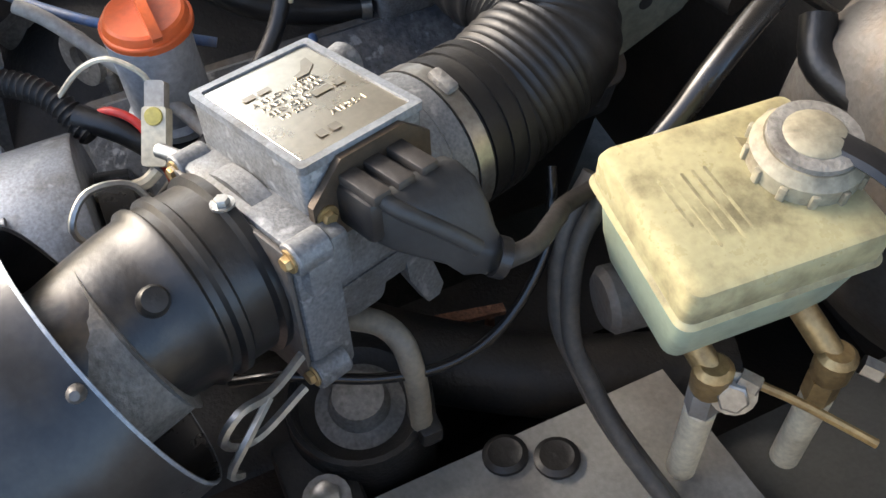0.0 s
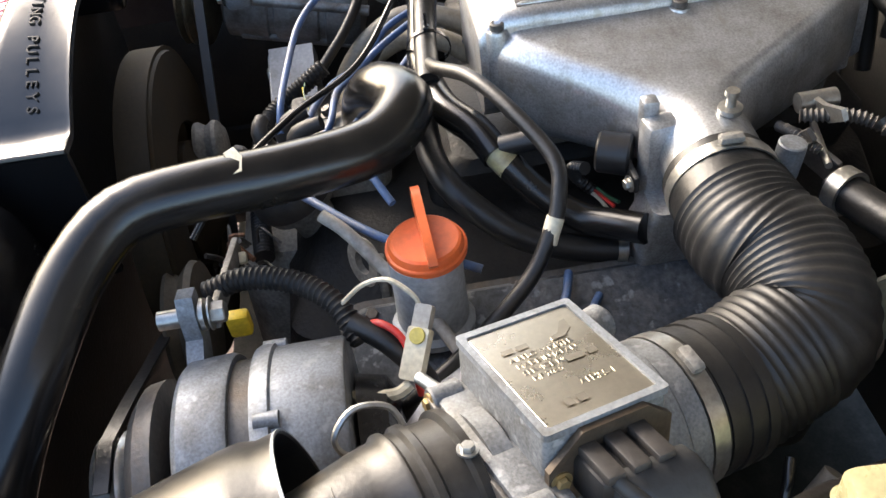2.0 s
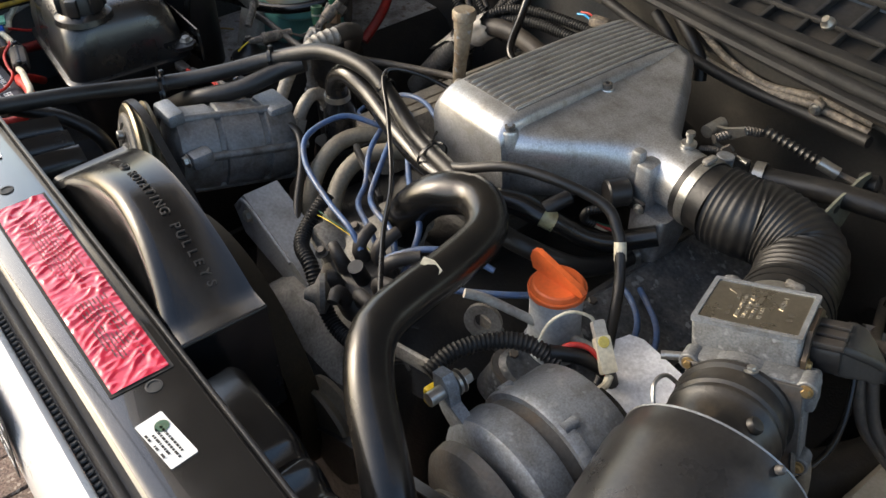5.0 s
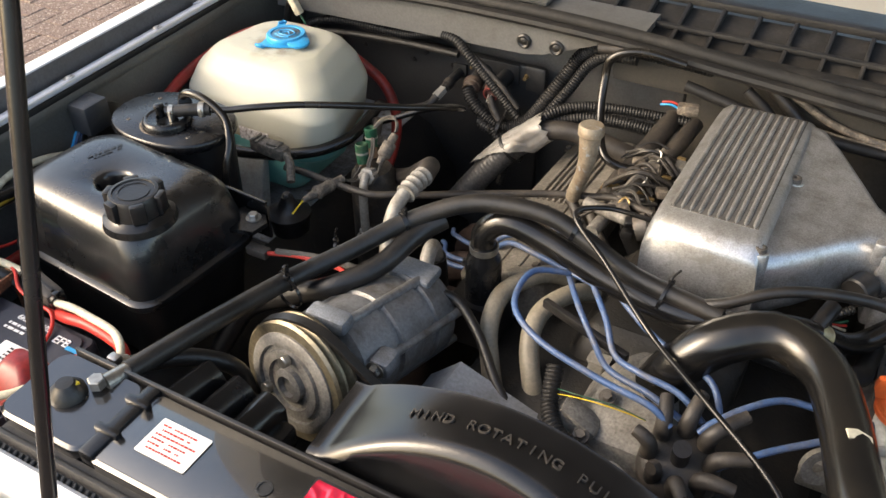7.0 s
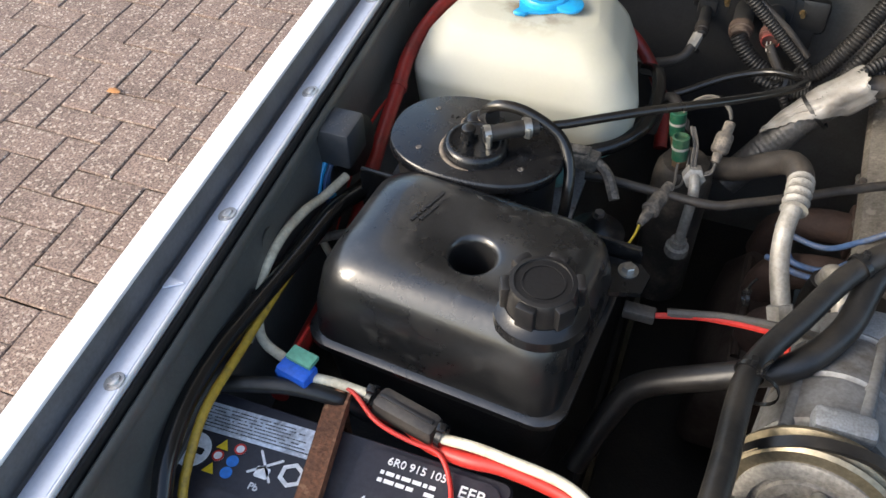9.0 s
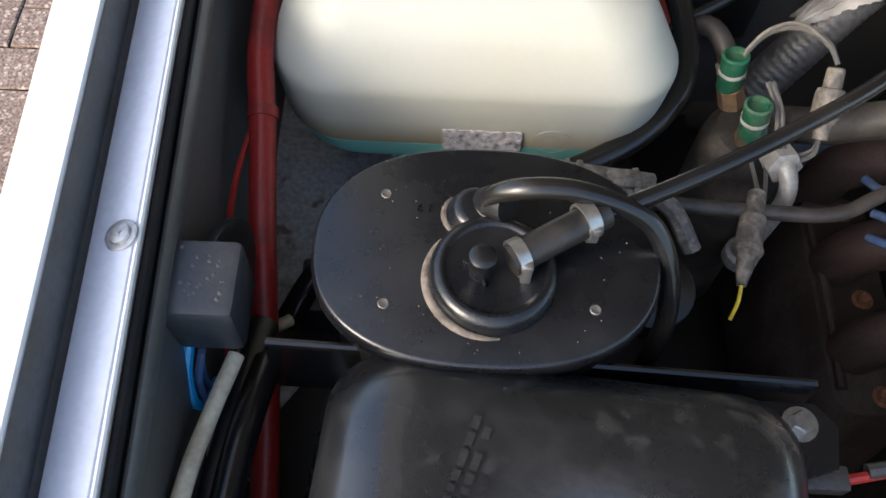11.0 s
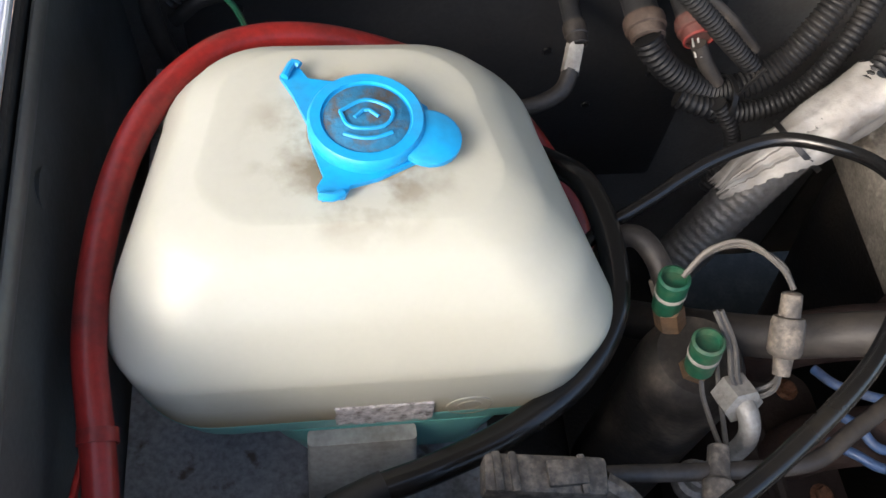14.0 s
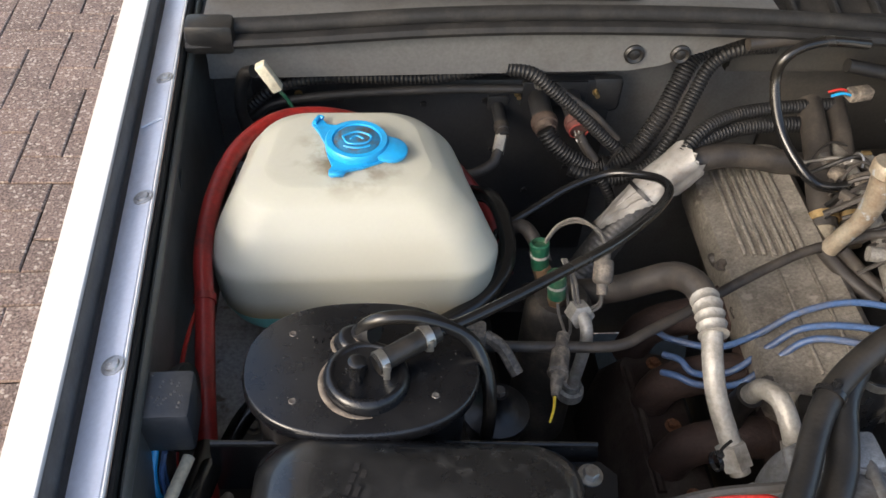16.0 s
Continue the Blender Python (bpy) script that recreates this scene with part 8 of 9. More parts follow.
hose("wiring_loom", [(-0.372, 1.112, 0.985), (-0.345, 1.106, 0.982), (-0.317, 1.100, 0.962), (-0.286, 1.098, 0.935), (-0.250, 1.096, 0.901), (-0.222, 1.094, 0.876)], 0.0085, LOOM, "corrugated loom falling from the rail", "wiring loom", rib=(0.0045, 0.0013), seg=12)
hose("taped_tail", [(-0.340, 1.108, 0.978), (-0.300, 1.102, 0.955), (-0.262, 1.100, 0.926), (-0.232, 1.098, 0.896)], 0.0048, DUST_RUBBER, "flat taped wire beside the falling loom", "wire", seg=8)
hose("wiring_loom", [(-0.262, 1.066, 0.872), (-0.248, 1.062, 0.855), (-0.236, 1.060, 0.831), (-0.234, 1.058, 0.805), (-0.240, 1.056, 0.775)], 0.0068, LOOM, "short corrugated loom hanging behind the foil", "wiring loom", rib=(0.0045, 0.0012), seg=12)
hose("plug_lead", [(-0.281, 1.096, 0.905), (-0.272, 1.091, 0.891), (-0.258, 1.085, 0.874)], 0.0062, DUST_RUBBER, "grey taped lead from the red plug", "wire", seg=10)
lt = thing("loom_tie", "worn black tie binding the looms", "cable tie", (-0.255, 1.078, 0.866))
part("band", ring((-0.254, 1.078, 0.864), (1, 0.05, -0.25), 0.0185, 0.0045, 0.0014, 24), RUBBER, lt)
part("tail", box((-0.243, 1.068, 0.892), (0.0035, 0.002, 0.034), 0.0006, Matrix.Rotation(0.35, 4, "Y")), RUBBER, lt)
hose("wiring_loom", [(-0.660, 1.120, 0.93), (-0.63, 1.124, 0.952), (-0.57, 1.128, 0.962), (-0.46, 1.128, 0.962), (-0.385, 1.120, 0.980), (-0.36, 1.112, 0.984)], 0.0075, LOOM, "corrugated loom under the rail", "wiring loom", rib=(0.005, 0.0015), seg=12)
hose("wiring_loom", [(-0.660, 1.116, 0.915), (-0.63, 1.118, 0.935), (-0.55, 1.12, 0.945), (-0.44, 1.122, 0.950), (-0.35, 1.12, 0.952)], 0.0055, LOOM, "taped loom under the rail", "wiring loom")
for pts in ([(0.02, 1.105, 0.995), (0.12, 1.105, 0.975), (0.25, 1.12, 0.952), (0.36, 1.13, 0.948), (0.44, 1.12, 0.955)], [(0.10, 1.12, 1.0), (0.14, 1.115, 0.97), (0.15, 1.12, 0.93), (0.16, 1.12, 0.88)]):
    hose("wiring_loom", pts, 0.008, LOOM, "black loom on the bulkhead", "wiring loom")
for x, y, z, mat, r in ((-0.369, 1.122, 0.897, DUST_RUBBER, 0.0085), (-0.320, 1.114, 0.910, material("brown_plug", (0.060, 0.040, 0.030), 0.6, dirt=(0.11, 0.085, 0.065), amount=0.8, scale=60, bump=0.2), 0.0145), (-0.281, 1.112, 0.911, material("red_brown_plug", (0.095, 0.030, 0.024), 0.6, dirt=(0.07, 0.05, 0.04), amount=0.8, scale=60, bump=0.2), 0.0140)):
    pg = thing("bulkhead_plug", "round dusty plug on the black cover", "connector", (x, 1.15, z), group="bulkhead plugs")
    part("socket", cyl((x, 1.166, z + 0.002), (x, y, z), r * 0.9, bev=0.002), PLATE_BLACK, pg)
    part("flange", box((x, 1.163, z + 0.006), (r * 3.0, 0.006, r * 2.5), 0.002), PLATE_BLACK, pg)
    part("plug", lathe((x, y + 0.004, z), (0.05, -1, -0.2), [(0, r * 1.08), (0.004, r * 1.12), (0.010, r * 1.08), (0.011, r * 0.95), (0.018, r * 0.90), (0.019, r * 0.72), (0.016, r * 0.70), (0.016, 0.0)], 22), mat, pg)
    if r > 0.01:
        for dx in (-0.004, 0.0005):
            part("pin", cyl((x + dx, y - 0.010, z - 0.004), (x + dx + 0.002, y - 0.024, z - 0.012), 0.0009, seg=8), PALE_CABLE, pg)
part("end_ring", ring((-0.281, 1.0975, 0.9085), (0.05, -1, -0.2), 0.0108, 0.0018, 0.0012, 22), material("dull_red_plastic", (0.28, 0.035, 0.03), 0.5, dirt=(0.10, 0.06, 0.05), amount=0.6, scale=80), pg, "dull red end ring")
part("taped_end", crumple(cyl((-0.371, 1.108, 0.892), (-0.376, 1.090, 0.884), 0.0075, 0.0065, seg=16), 0.0012, 4), PALE_CABLE, bpy.data.objects["bulkhead_plug"], "white tape on the small plug")
hose("plug_lead", [(-0.375, 1.092, 0.885), (-0.383, 1.080, 0.874), (-0.405, 1.075, 0.864), (-0.44, 1.08, 0.852)], 0.0065, DUST_RUBBER, "black lead from the small plug", "wire")
sc = thing("steel_clip", "bright folded steel clip under the rail", "clip", (-0.334, 1.118, 0.965))
part("blade", box((-0.334, 1.119, 0.965), (0.006, 0.008, 0.020), 0.001) + box((-0.329, 1.116, 0.957), (0.010, 0.006, 0.005), 0.001), STEEL, sc)
wc = thing("white_plug", "white plug hanging on green and yellow wires", "connector", (-0.63, 1.07, 0.98))
part("shell", box((-0.632, 1.072, 1.000), (0.012, 0.012, 0.036), 0.002, Matrix.Rotation(-0.5, 4, "Y")), WHITE_WIRE, wc)
part("wire", tube([(-0.624, 1.072, 0.985), (-0.612, 1.07, 0.968), (-0.604, 1.065, 0.945)], 0.002, 6), GREEN, wc)
hose("loom_tail", [(-0.660, 1.085, 0.90), (-0.668, 1.09, 0.95), (-0.662, 1.095, 0.985), (-0.650, 1.09, 0.995)], 0.007, RUBBER, "black loom rising in the corner", "wiring loom")

# red hose and black hose round the washer bottle
rh = thing("red_hose", "dirty red rubber hose round the washer bottle", "hose", (-0.64, 0.42, 0.885))
part("hose", tube([(-0.640, 0.42, 0.885), (-0.648, 0.47, 0.878), (-0.655, 0.56, 0.872), (-0.662, 0.65, 0.892), (-0.669, 0.73, 0.925), (-0.674, 0.797, 0.948), (-0.680, 0.855, 0.962), (-0.674, 0.92, 0.974), (-0.657, 0.972, 0.983), (-0.629, 1.012, 0.984), (-0.598, 1.032, 0.980), (-0.555, 1.040, 0.971), (-0.50, 1.045, 0.945), (-0.45, 1.045, 0.915), (-0.415, 1.025, 0.885), (-0.39, 0.985, 0.86), (-0.38, 0.94, 0.83)], 0.0085, 16), RED_HOSE, rh, sharp=60)
for p, ax in (((-0.6745, 0.805, 0.9495), (-0.05, 1, 0.2)), ((-0.656, 0.57, 0.8725), (-0.08, 1, 0.05))):
    part("joint_sleeve", ring(p, ax, 0.0088, 0.007, 0.0010, 20), RED_HOSE, rh, "moulded sleeve on the hose")
bkh = thing("black_hose", "glossy black hose hugging the washer bottle", "hose", (-0.55, 0.78, 0.90))
part("hose", tube([(-0.66, 0.705, 0.86), (-0.635, 0.735, 0.885), (-0.592, 0.762, 0.898), (-0.553, 0.780, 0.900), (-0.510, 0.793, 0.900), (-0.466, 0.810, 0.902), (-0.424, 0.836, 0.908), (-0.398, 0.872, 0.916), (-0.394, 0.915, 0.925), (-0.402, 0.96, 0.925), (-0.42, 1.0, 0.90)], 0.0085, 14), HOSE_GLOSS, bkh, sharp=60)
part("scuffed_band", ring((-0.553, 0.780, 0.900), (0.95, 0.35, 0.02), 0.00865, 0.030, 0.0002, 20), RUBBER, bkh, "scuffed band on the hose")
hose("thin_red_wire", [(-0.690, 0.64, 0.86), (-0.692, 0.70, 0.90), (-0.690, 0.76, 0.93), (-0.680, 0.82, 0.94)], 0.002, RED_WIRE, "thin red wire along the inner wing", "wire", seg=6)
clp = thing("canister_loop", "glossy black hose looping off the canister lid", "hose", (-0.50, 0.70, 1.02))
part("hose", tube([(-0.540, 0.703, 1.012), (-0.538, 0.703, 1.027), (-0.522, 0.700, 1.040), (-0.495, 0.700, 1.038), (-0.462, 0.696, 1.022), (-0.447, 0.682, 1.000), (-0.443, 0.665, 0.97), (-0.446, 0.655, 0.92)], 0.0055, 12), HOSE_GLOSS, clp, sharp=60)
part("dusty_end", cyl((-0.5405, 0.7035, 1.0105), (-0.5392, 0.7032, 1.0185), 0.0066, bev=0.001), TAN_DUST, clp, "dust-coated end on the spout")
cl = thing("canister_hose", "black purge hose with plated clips", "hose", (-0.4, 0.8, 0.95))
part("stub_hose", tube([(-0.530, 0.668, 1.026), (-0.510, 0.680, 1.028), (-0.484, 0.696, 1.028)], 0.0080, 12), RUBBER, cl)
part("clip", ring((-0.526, 0.6705, 1.026), (0.9, 0.5, 0), 0.0082, 0.006, 0.0014, 16) + box((-0.522, 0.664, 1.022), (0.005, 0.006, 0.02), 0.001), STEEL, cl)
part("clip", ring((-0.493, 0.691, 1.028), (0.9, 0.5, 0), 0.0082, 0.007, 0.0016, 16) + box((-0.490, 0.684, 1.027), (0.006, 0.004, 0.012), 0.001), STEEL, cl)
part("hose", tube([(-0.490, 0.693, 1.028), (-0.460, 0.706, 1.029), (-0.425, 0.722, 1.034), (-0.380, 0.748, 1.036), (-0.329, 0.785, 1.030), (-0.280, 0.838, 1.014), (-0.252, 0.880, 1.000), (-0.243, 0.915, 0.984), (-0.249, 0.946, 0.966), (-0.280, 0.968, 0.951), (-0.322, 0.962, 0.938), (-0.362, 0.945, 0.922), (-0.398, 0.930, 0.905), (-0.405, 0.92, 0.88)], 0.0045, 12), HOSE_GLOSS, cl, sharp=60)

# relay box and wing wiring
rl = thing("relay_box", "grey-black plastic relay box on the inner wing", "relay", (-0.68, 0.67, 0.95))
part("case", box((-0.678, 0.663, 0.986), (0.036, 0.042, 0.044), 0.004), material("weathered_relay_plastic", (0.03, 0.033, 0.039), 0.4, dirt=(0.07, 0.068, 0.062), amount=0.5, scale=30, bump=0.1), rl)
part("bracket", prism([(-0.02, -0.03), (0.02, -0.03), (0.02, 0.03), (-0.008, 0.034), (-0.02, 0.02)], (-0.697, 0.665, 0.97), (0, 1, 0), (0, 0, 1), 0.003), DARK_STEEL, rl)
part("wire", tube([(-0.690, 0.645, 0.965), (-0.692, 0.632, 0.95), (-0.688, 0.622, 0.935), (-0.682, 0.64, 0.925)], 0.003, 8), BLUE, rl, "blue relay wires")
single("horn", lathe((-0.690, 0.690, 0.955), (1, -0.2, 0.1), [(0, 0.012), (0.004, 0.03), (0.010, 0.034), (0.014, 0.034), (0.016, 0.028), (0.018, 0.0)], 28), DULL_PLASTIC, "round dark horn on the inner wing", "horn")
hose("wing_cable", [(-0.668, 0.645, 0.952), (-0.677, 0.610, 0.952), (-0.681, 0.575, 0.962), (-0.683, 0.530, 0.966), (-0.682, 0.488, 0.953), (-0.668, 0.450, 0.928), (-0.640, 0.437, 0.922), (-0.614, 0.424, 0.936)], 0.0048, WHITE_WIRE, "pale grey sleeved cable curling over the wing", "wire")
bcn = thing("crimp_splice", "bright blue wire splice with a green lid", "connector", (-0.612, 0.42, 0.93))
part("body", box((-0.612, 0.416, 0.938), (0.032, 0.020, 0.022), 0.003, Matrix.Rotation(-0.2, 4, "Z")), material("deep_blue_plastic", (0.01, 0.10, 0.52), 0.35, amount=0.15, bump=0.04), bcn)
part("lid", box((-0.610, 0.425, 0.9515), (0.026, 0.014, 0.005), 0.001, Matrix.Rotation(-0.2, 4, "Z")), material("pale_green_lid", (0.10, 0.32, 0.22), 0.4, amount=0.2, bump=0.04), bcn)
for dx in (-0.017, 0.017):
    part("ear", box((-0.612 + dx, 0.414 - dx * 0.2, 0.932), (0.010, 0.008, 0.008), 0.0015), material("deep_blue_plastic", (0.01, 0.10, 0.52), 0.35, amount=0.15, bump=0.04), bcn)
ec = thing("earth_cable", "glossy black battery earth cable with a bare copper end", "cable", (-0.67, 0.40, 0.92))
part("cable", tube([(-0.655, 0.272, 0.946), (-0.664, 0.300, 0.958), (-0.673, 0.345, 0.963), (-0.676, 0.40, 0.962), (-0.672, 0.46, 0.957), (-0.666, 0.53, 0.952), (-0.660, 0.60, 0.948), (-0.655, 0.65, 0.93)], 0.0085, 14), HOSE_GLOSS, ec, sharp=60)
part("copper_end", tube([(-0.6555, 0.274, 0.947), (-0.652, 0.262, 0.938), (-0.649, 0.254, 0.930)], 0.0075, 12), material("bare_copper", (0.45, 0.20, 0.10), 0.45, 0.6, dirt=(0.18, 0.13, 0.09), amount=0.6, scale=80, bump=0.2), ec, "frayed bare copper end")
hose("wing_loom", [(-0.676, 0.23, 0.90), (-0.680, 0.32, 0.93), (-0.680, 0.42, 0.945), (-0.674, 0.52, 0.945), (-0.668, 0.60, 0.94), (-0.664, 0.68, 0.91)], 0.009, RUBBER, "taped black loom along the wing", "wiring loom")
hose("yellow_taped_wire", [(-0.643, 0.272, 0.925), (-0.652, 0.300, 0.940), (-0.660, 0.350, 0.955), (-0.663, 0.41, 0.952), (-0.665, 0.47, 0.950), (-0.664, 0.53, 0.95)], 0.0042, material("dirty_yellow_tape", (0.36, 0.23, 0.02), 0.5, dirt=(0.08, 0.06, 0.03), amount=0.8, scale=60), "wire wrapped in dirty yellow tape", "wire")
et = thing("battery_clamp", "dirty lead battery terminal clamp", "clamp", (-0.648, 0.25, 0.915))
part("clamp", lathe((-0.648, 0.250, 0.916), (0, 0, 1), [(0, 0.010), (0, 0.0155), (0.012, 0.0155), (0.012, 0.010)], 20, cap=False) + box((-0.654, 0.236, 0.921), (0.016, 0.022, 0.010), 0.002), DULL_ALU, et)
part("yellow_cap", lathe((-0.645, 0.262, 0.928), (0.9, -0.15, 0), [(0, 0.0045), (0.002, 0.0062), (0.016, 0.0062), (0.018, 0.0045)], 14), YELLOW, et)
fz = thing("fuse_holder", "black inline fuse holder on a cable", "fuse holder", (-0.5, 0.405, 0.935))
part("shell", box((-0.510, 0.414, 0.929), (0.062, 0.024, 0.022), 0.007, Matrix.Rotation(-0.22, 4, "Z")), DUST_RUBBER, fz)
part("seam", box((-0.510, 0.414, 0.9405), (0.052, 0.004, 0.002), 0.0008, Matrix.Rotation(-0.22, 4, "Z")), DULL_PLASTIC, fz)
for q in ((-0.545, 0.4215, 0.929), (-0.476, 0.4055, 0.930)):
    t_ = part("tie", ring(q, (1, -0.22, 0), 0.0085, 0.005, 0.002, 14), BLACK_PLASTIC, fz)
    part("tie_head", box(Vector(q) + Vector((0, 0, 0.011)), (0.008, 0.008, 0.006), 0.0015), BLACK_PLASTIC, t_)
hose("white_cable", [(-0.600, 0.417, 0.938), (-0.575, 0.421, 0.934), (-0.548, 0.422, 0.930)], 0.0045, WHITE_WIRE, "off-white cable to the fuse", "cable")
hose("white_cable", [(-0.474, 0.402, 0.932), (-0.445, 0.400, 0.938), (-0.418, 0.396, 0.942), (-0.372, 0.389, 0.946), (-0.344, 0.374, 0.949), (-0.330, 0.354, 0.951), (-0.349, 0.332, 0.950), (-0.373, 0.301, 0.950), (-0.392, 0.274, 0.949), (-0.425, 0.250, 0.946)], 0.0046, WHITE_WIRE, "off-white cable curving over the battery", "cable")
hose("red_cable", [(-0.56, 0.445, 0.86), (-0.52, 0.430, 0.885), (-0.488, 0.404, 0.912), (-0.452, 0.394, 0.925), (-0.417, 0.394, 0.930), (-0.366, 0.387, 0.931), (-0.341, 0.371, 0.932), (-0.333, 0.350, 0.932), (-0.348, 0.324, 0.931), (-0.372, 0.300, 0.930), (-0.395, 0.282, 0.930)], 0.0066, RED_WIRE, "thick red battery cable", "cable", seg=12)
hose("red_wire", [(-0.600, 0.420, 0.936), (-0.565, 0.419, 0.934), (-0.532, 0.399, 0.932), (-0.500, 0.393, 0.928), (-0.474, 0.391, 0.926), (-0.458, 0.374, 0.9195), (-0.447, 0.345, 0.9185), (-0.443, 0.318, 0.9185), (-0.446, 0.30, 0.920)], 0.0022, RED_WIRE, "thin red wire across the battery", "wire", seg=8)
hose("red_feed", [(-0.640, 0.485, 0.905), (-0.637, 0.462, 0.912), (-0.628, 0.440, 0.925), (-0.616, 0.423, 0.936)], 0.0022, RED_WIRE, "thin dark red wire into the splice", "wire", seg=8)
hose("battery_lead", [(-0.690, 0.385, 0.930), (-0.650, 0.396, 0.932), (-0.610, 0.405, 0.934), (-0.575, 0.412, 0.925), (-0.55, 0.42, 0.90)], 0.0075, RUBBER, "black lead behind the battery", "cable")
tc = thing("terminal_cover", "red rubber battery terminal cover", "terminal cover", (-0.40, 0.29, 0.95))
part("hood", loft([(0.914, -0.410, 0.302, 0.030, 0.026, 0.008), (0.928, -0.410, 0.303, 0.029, 0.025, 0.008), (0.938, -0.412, 0.305, 0.026, 0.022, 0.008), (0.950, -0.416, 0.309, 0.018, 0.015, 0.006), (0.955, -0.418, 0.310, 0.012, 0.010, 0.005)], None), RED_HOSE, tc, sharp=50)
part("skirt", tube([(-0.395, 0.290, 0.926), (-0.380, 0.286, 0.926), (-0.366, 0.296, 0.928)], 0.010, 12), RED_HOSE, tc)
part("yellow_cap", lathe((-0.445, 0.279, 0.930), (0.3, 1, 0.1), [(0, 0.0045), (0.002, 0.0062), (0.014, 0.0062), (0.016, 0.0045)], 14), YELLOW, tc, "small yellow cap beside the cover")
kb = thing("panel_knob", "black rubber knob with a yellow dab", "knob", (-0.294, 0.28, 0.997))
part("knob", lathe((-0.294, 0.277, 0.9972), (0, 0, 1), [(0, 0.017), (0.006, 0.016), (0.012, 0.010), (0.015, 0.008), (0.0155, 0.0)], 22), RUBBER, kb)
part("dab", box((-0.288, 0.283, 1.008), (0.006, 0.006, 0.004), 0.001), YELLOW, kb)

# brake side: turret, bracket, hoses
tu = thing("suspension_turret", "rusty suspension turret with a bolt", "suspension turret", (0.60, 0.70, 0.5))
part("cup", lathe((0.595, 0.712, 0.62), (0.05, 0, 1), [(0, 0.055), (0.14, 0.052), (0.165, 0.050), (0.168, 0.047), (0.150, 0.042), (0.135, 0.02)], 36, cap=False), GREASE_AND_FILL, tu)
part("top_plate", lathe((0.600, 0.712, 0.755), (0.05, 0, 1), [(0, 0.044), (0.006, 0.040), (0.010, 0.022), (0.024, 0.018), (0.026, 0.0)], 30), DIRTY_ALU, tu)
part("rim_tab", box((0.640, 0.745, 0.785), (0.03, 0.016, 0.02), 0.004), GREASE_AND_FILL, tu)
part("bolt", hexbolt((0.655, 0.668, 0.765), (0.1, -0.1, 1), 0.011, 0.010), STEEL, tu)
single("turret_bracket", box((0.645, 0.668, 0.745), (0.09, 0.05, 0.03), 0.008), GREASE_AND_FILL, "oily black turret bracket", "bracket")
bk = thing("mounting_plate", "pale green-grey steel plate with two holes and a rubber bush", "bracket", (0.483, 1.0, 0.88))
plate_m = material("dull_zinc_chromate", (0.20, 0.205, 0.16), 0.5, 0.25, dirt=(0.09, 0.08, 0.06), amount=0.6, scale=30, bump=0.15)
part("plate", prism([(0.943, 0.948), (0.979, 0.962), (1.022, 0.973), (1.041, 0.972), (1.063, 0.945), (1.060, 0.935), (1.031, 0.937), (1.014, 0.912), (0.966, 0.885), (0.945, 0.90)], (0.4825, 0, 0), (0, 1, 0), (0, 0, 1), 0.003), plate_m, bk)
for y0, z0 in ((0.984, 0.950), (0.981, 0.930)):
    part("hole", lathe((0.4860, y0, z0), (1, 0, 0), [(0, 0.0052), (0.0005, 0.0052)], 16), PRINT, bk)
part("bush", lathe((0.474, 1.044, 0.950), (1, 0.3, 0.1), [(0, 0.012), (0.004, 0.015), (0.010, 0.016), (0.012, 0.012), (0.020, 0.014), (0.024, 0.010)], 22), RUBBER, bk, "ribbed rubber bush")
part("stay", tube([(0.492, 1.052, 0.948), (0.495, 1.10, 0.91), (0.50, 1.164, 0.860)], 0.004, 8), STEEL, bk, "thin steel stay")
hose("thin_cable", [(0.600, 0.640, 0.86), (0.615, 0.672, 0.868), (0.632, 0.72, 0.855), (0.640, 0.765, 0.853), (0.633, 0.806, 0.864), (0.616, 0.838, 0.895), (0.600, 0.848, 0.920), (0.585, 0.855, 0.93)], 0.0035, HOSE_GLOSS, "thin glossy black cable under the meter", "cable")
hose("strut_hose", [(0.600, 0.910, 0.93), (0.597, 0.93, 0.95), (0.590, 0.955, 0.975), (0.575, 1.0, 1.0), (0.566, 1.05, 1.015)], 0.008, HOSE_GLOSS, "glossy black servo hose")
hose("servo_vacuum_hose", [(0.59, 1.02, 0.985), (0.61, 1.01, 0.972), (0.64, 1.015, 0.968), (0.68, 1.025, 0.975), (0.72, 1.05, 0.985)], 0.011, RUBBER, "bent black servo vacuum pipe")
for dx in (0.0, 0.014):
    hose("clutch_hose", [(0.600 + dx, 0.875, 0.93), (0.613 + dx, 0.852, 0.90), (0.637 + dx, 0.841, 0.85), (0.665 + dx, 0.845, 0.82), (0.700 + dx, 0.852, 0.795), (0.76 + dx, 0.868, 0.77)], 0.006 if dx else 0.0075, GREY_WIRE, "grey-black hose beside the reservoir")
hose("lower_duct", [(0.40, 0.70, 0.70), (0.50, 0.72, 0.70), (0.60, 0.85, 0.69), (0.66, 1.0, 0.68)], 0.035, GREASE_AND_FILL, "oily black duct low in the bay", "duct")

# exhaust side
xs = thing("exhaust_shield", "brown scorched exhaust manifold cover", "heat shield", (-0.22, 0.80, 0.66))
SCORCH = material("brown_heat_shield", (0.022, 0.013, 0.010), 0.7, 0.2, amount=0.6, bump=0.3)
part("panel", loft([(0.60, -0.225, 0.80, 0.05, 0.12, 0.02), (0.70, -0.22, 0.80, 0.045, 0.11, 0.02), (0.735, -0.215, 0.80, 0.03, 0.10, 0.02)]), SCORCH, xs)
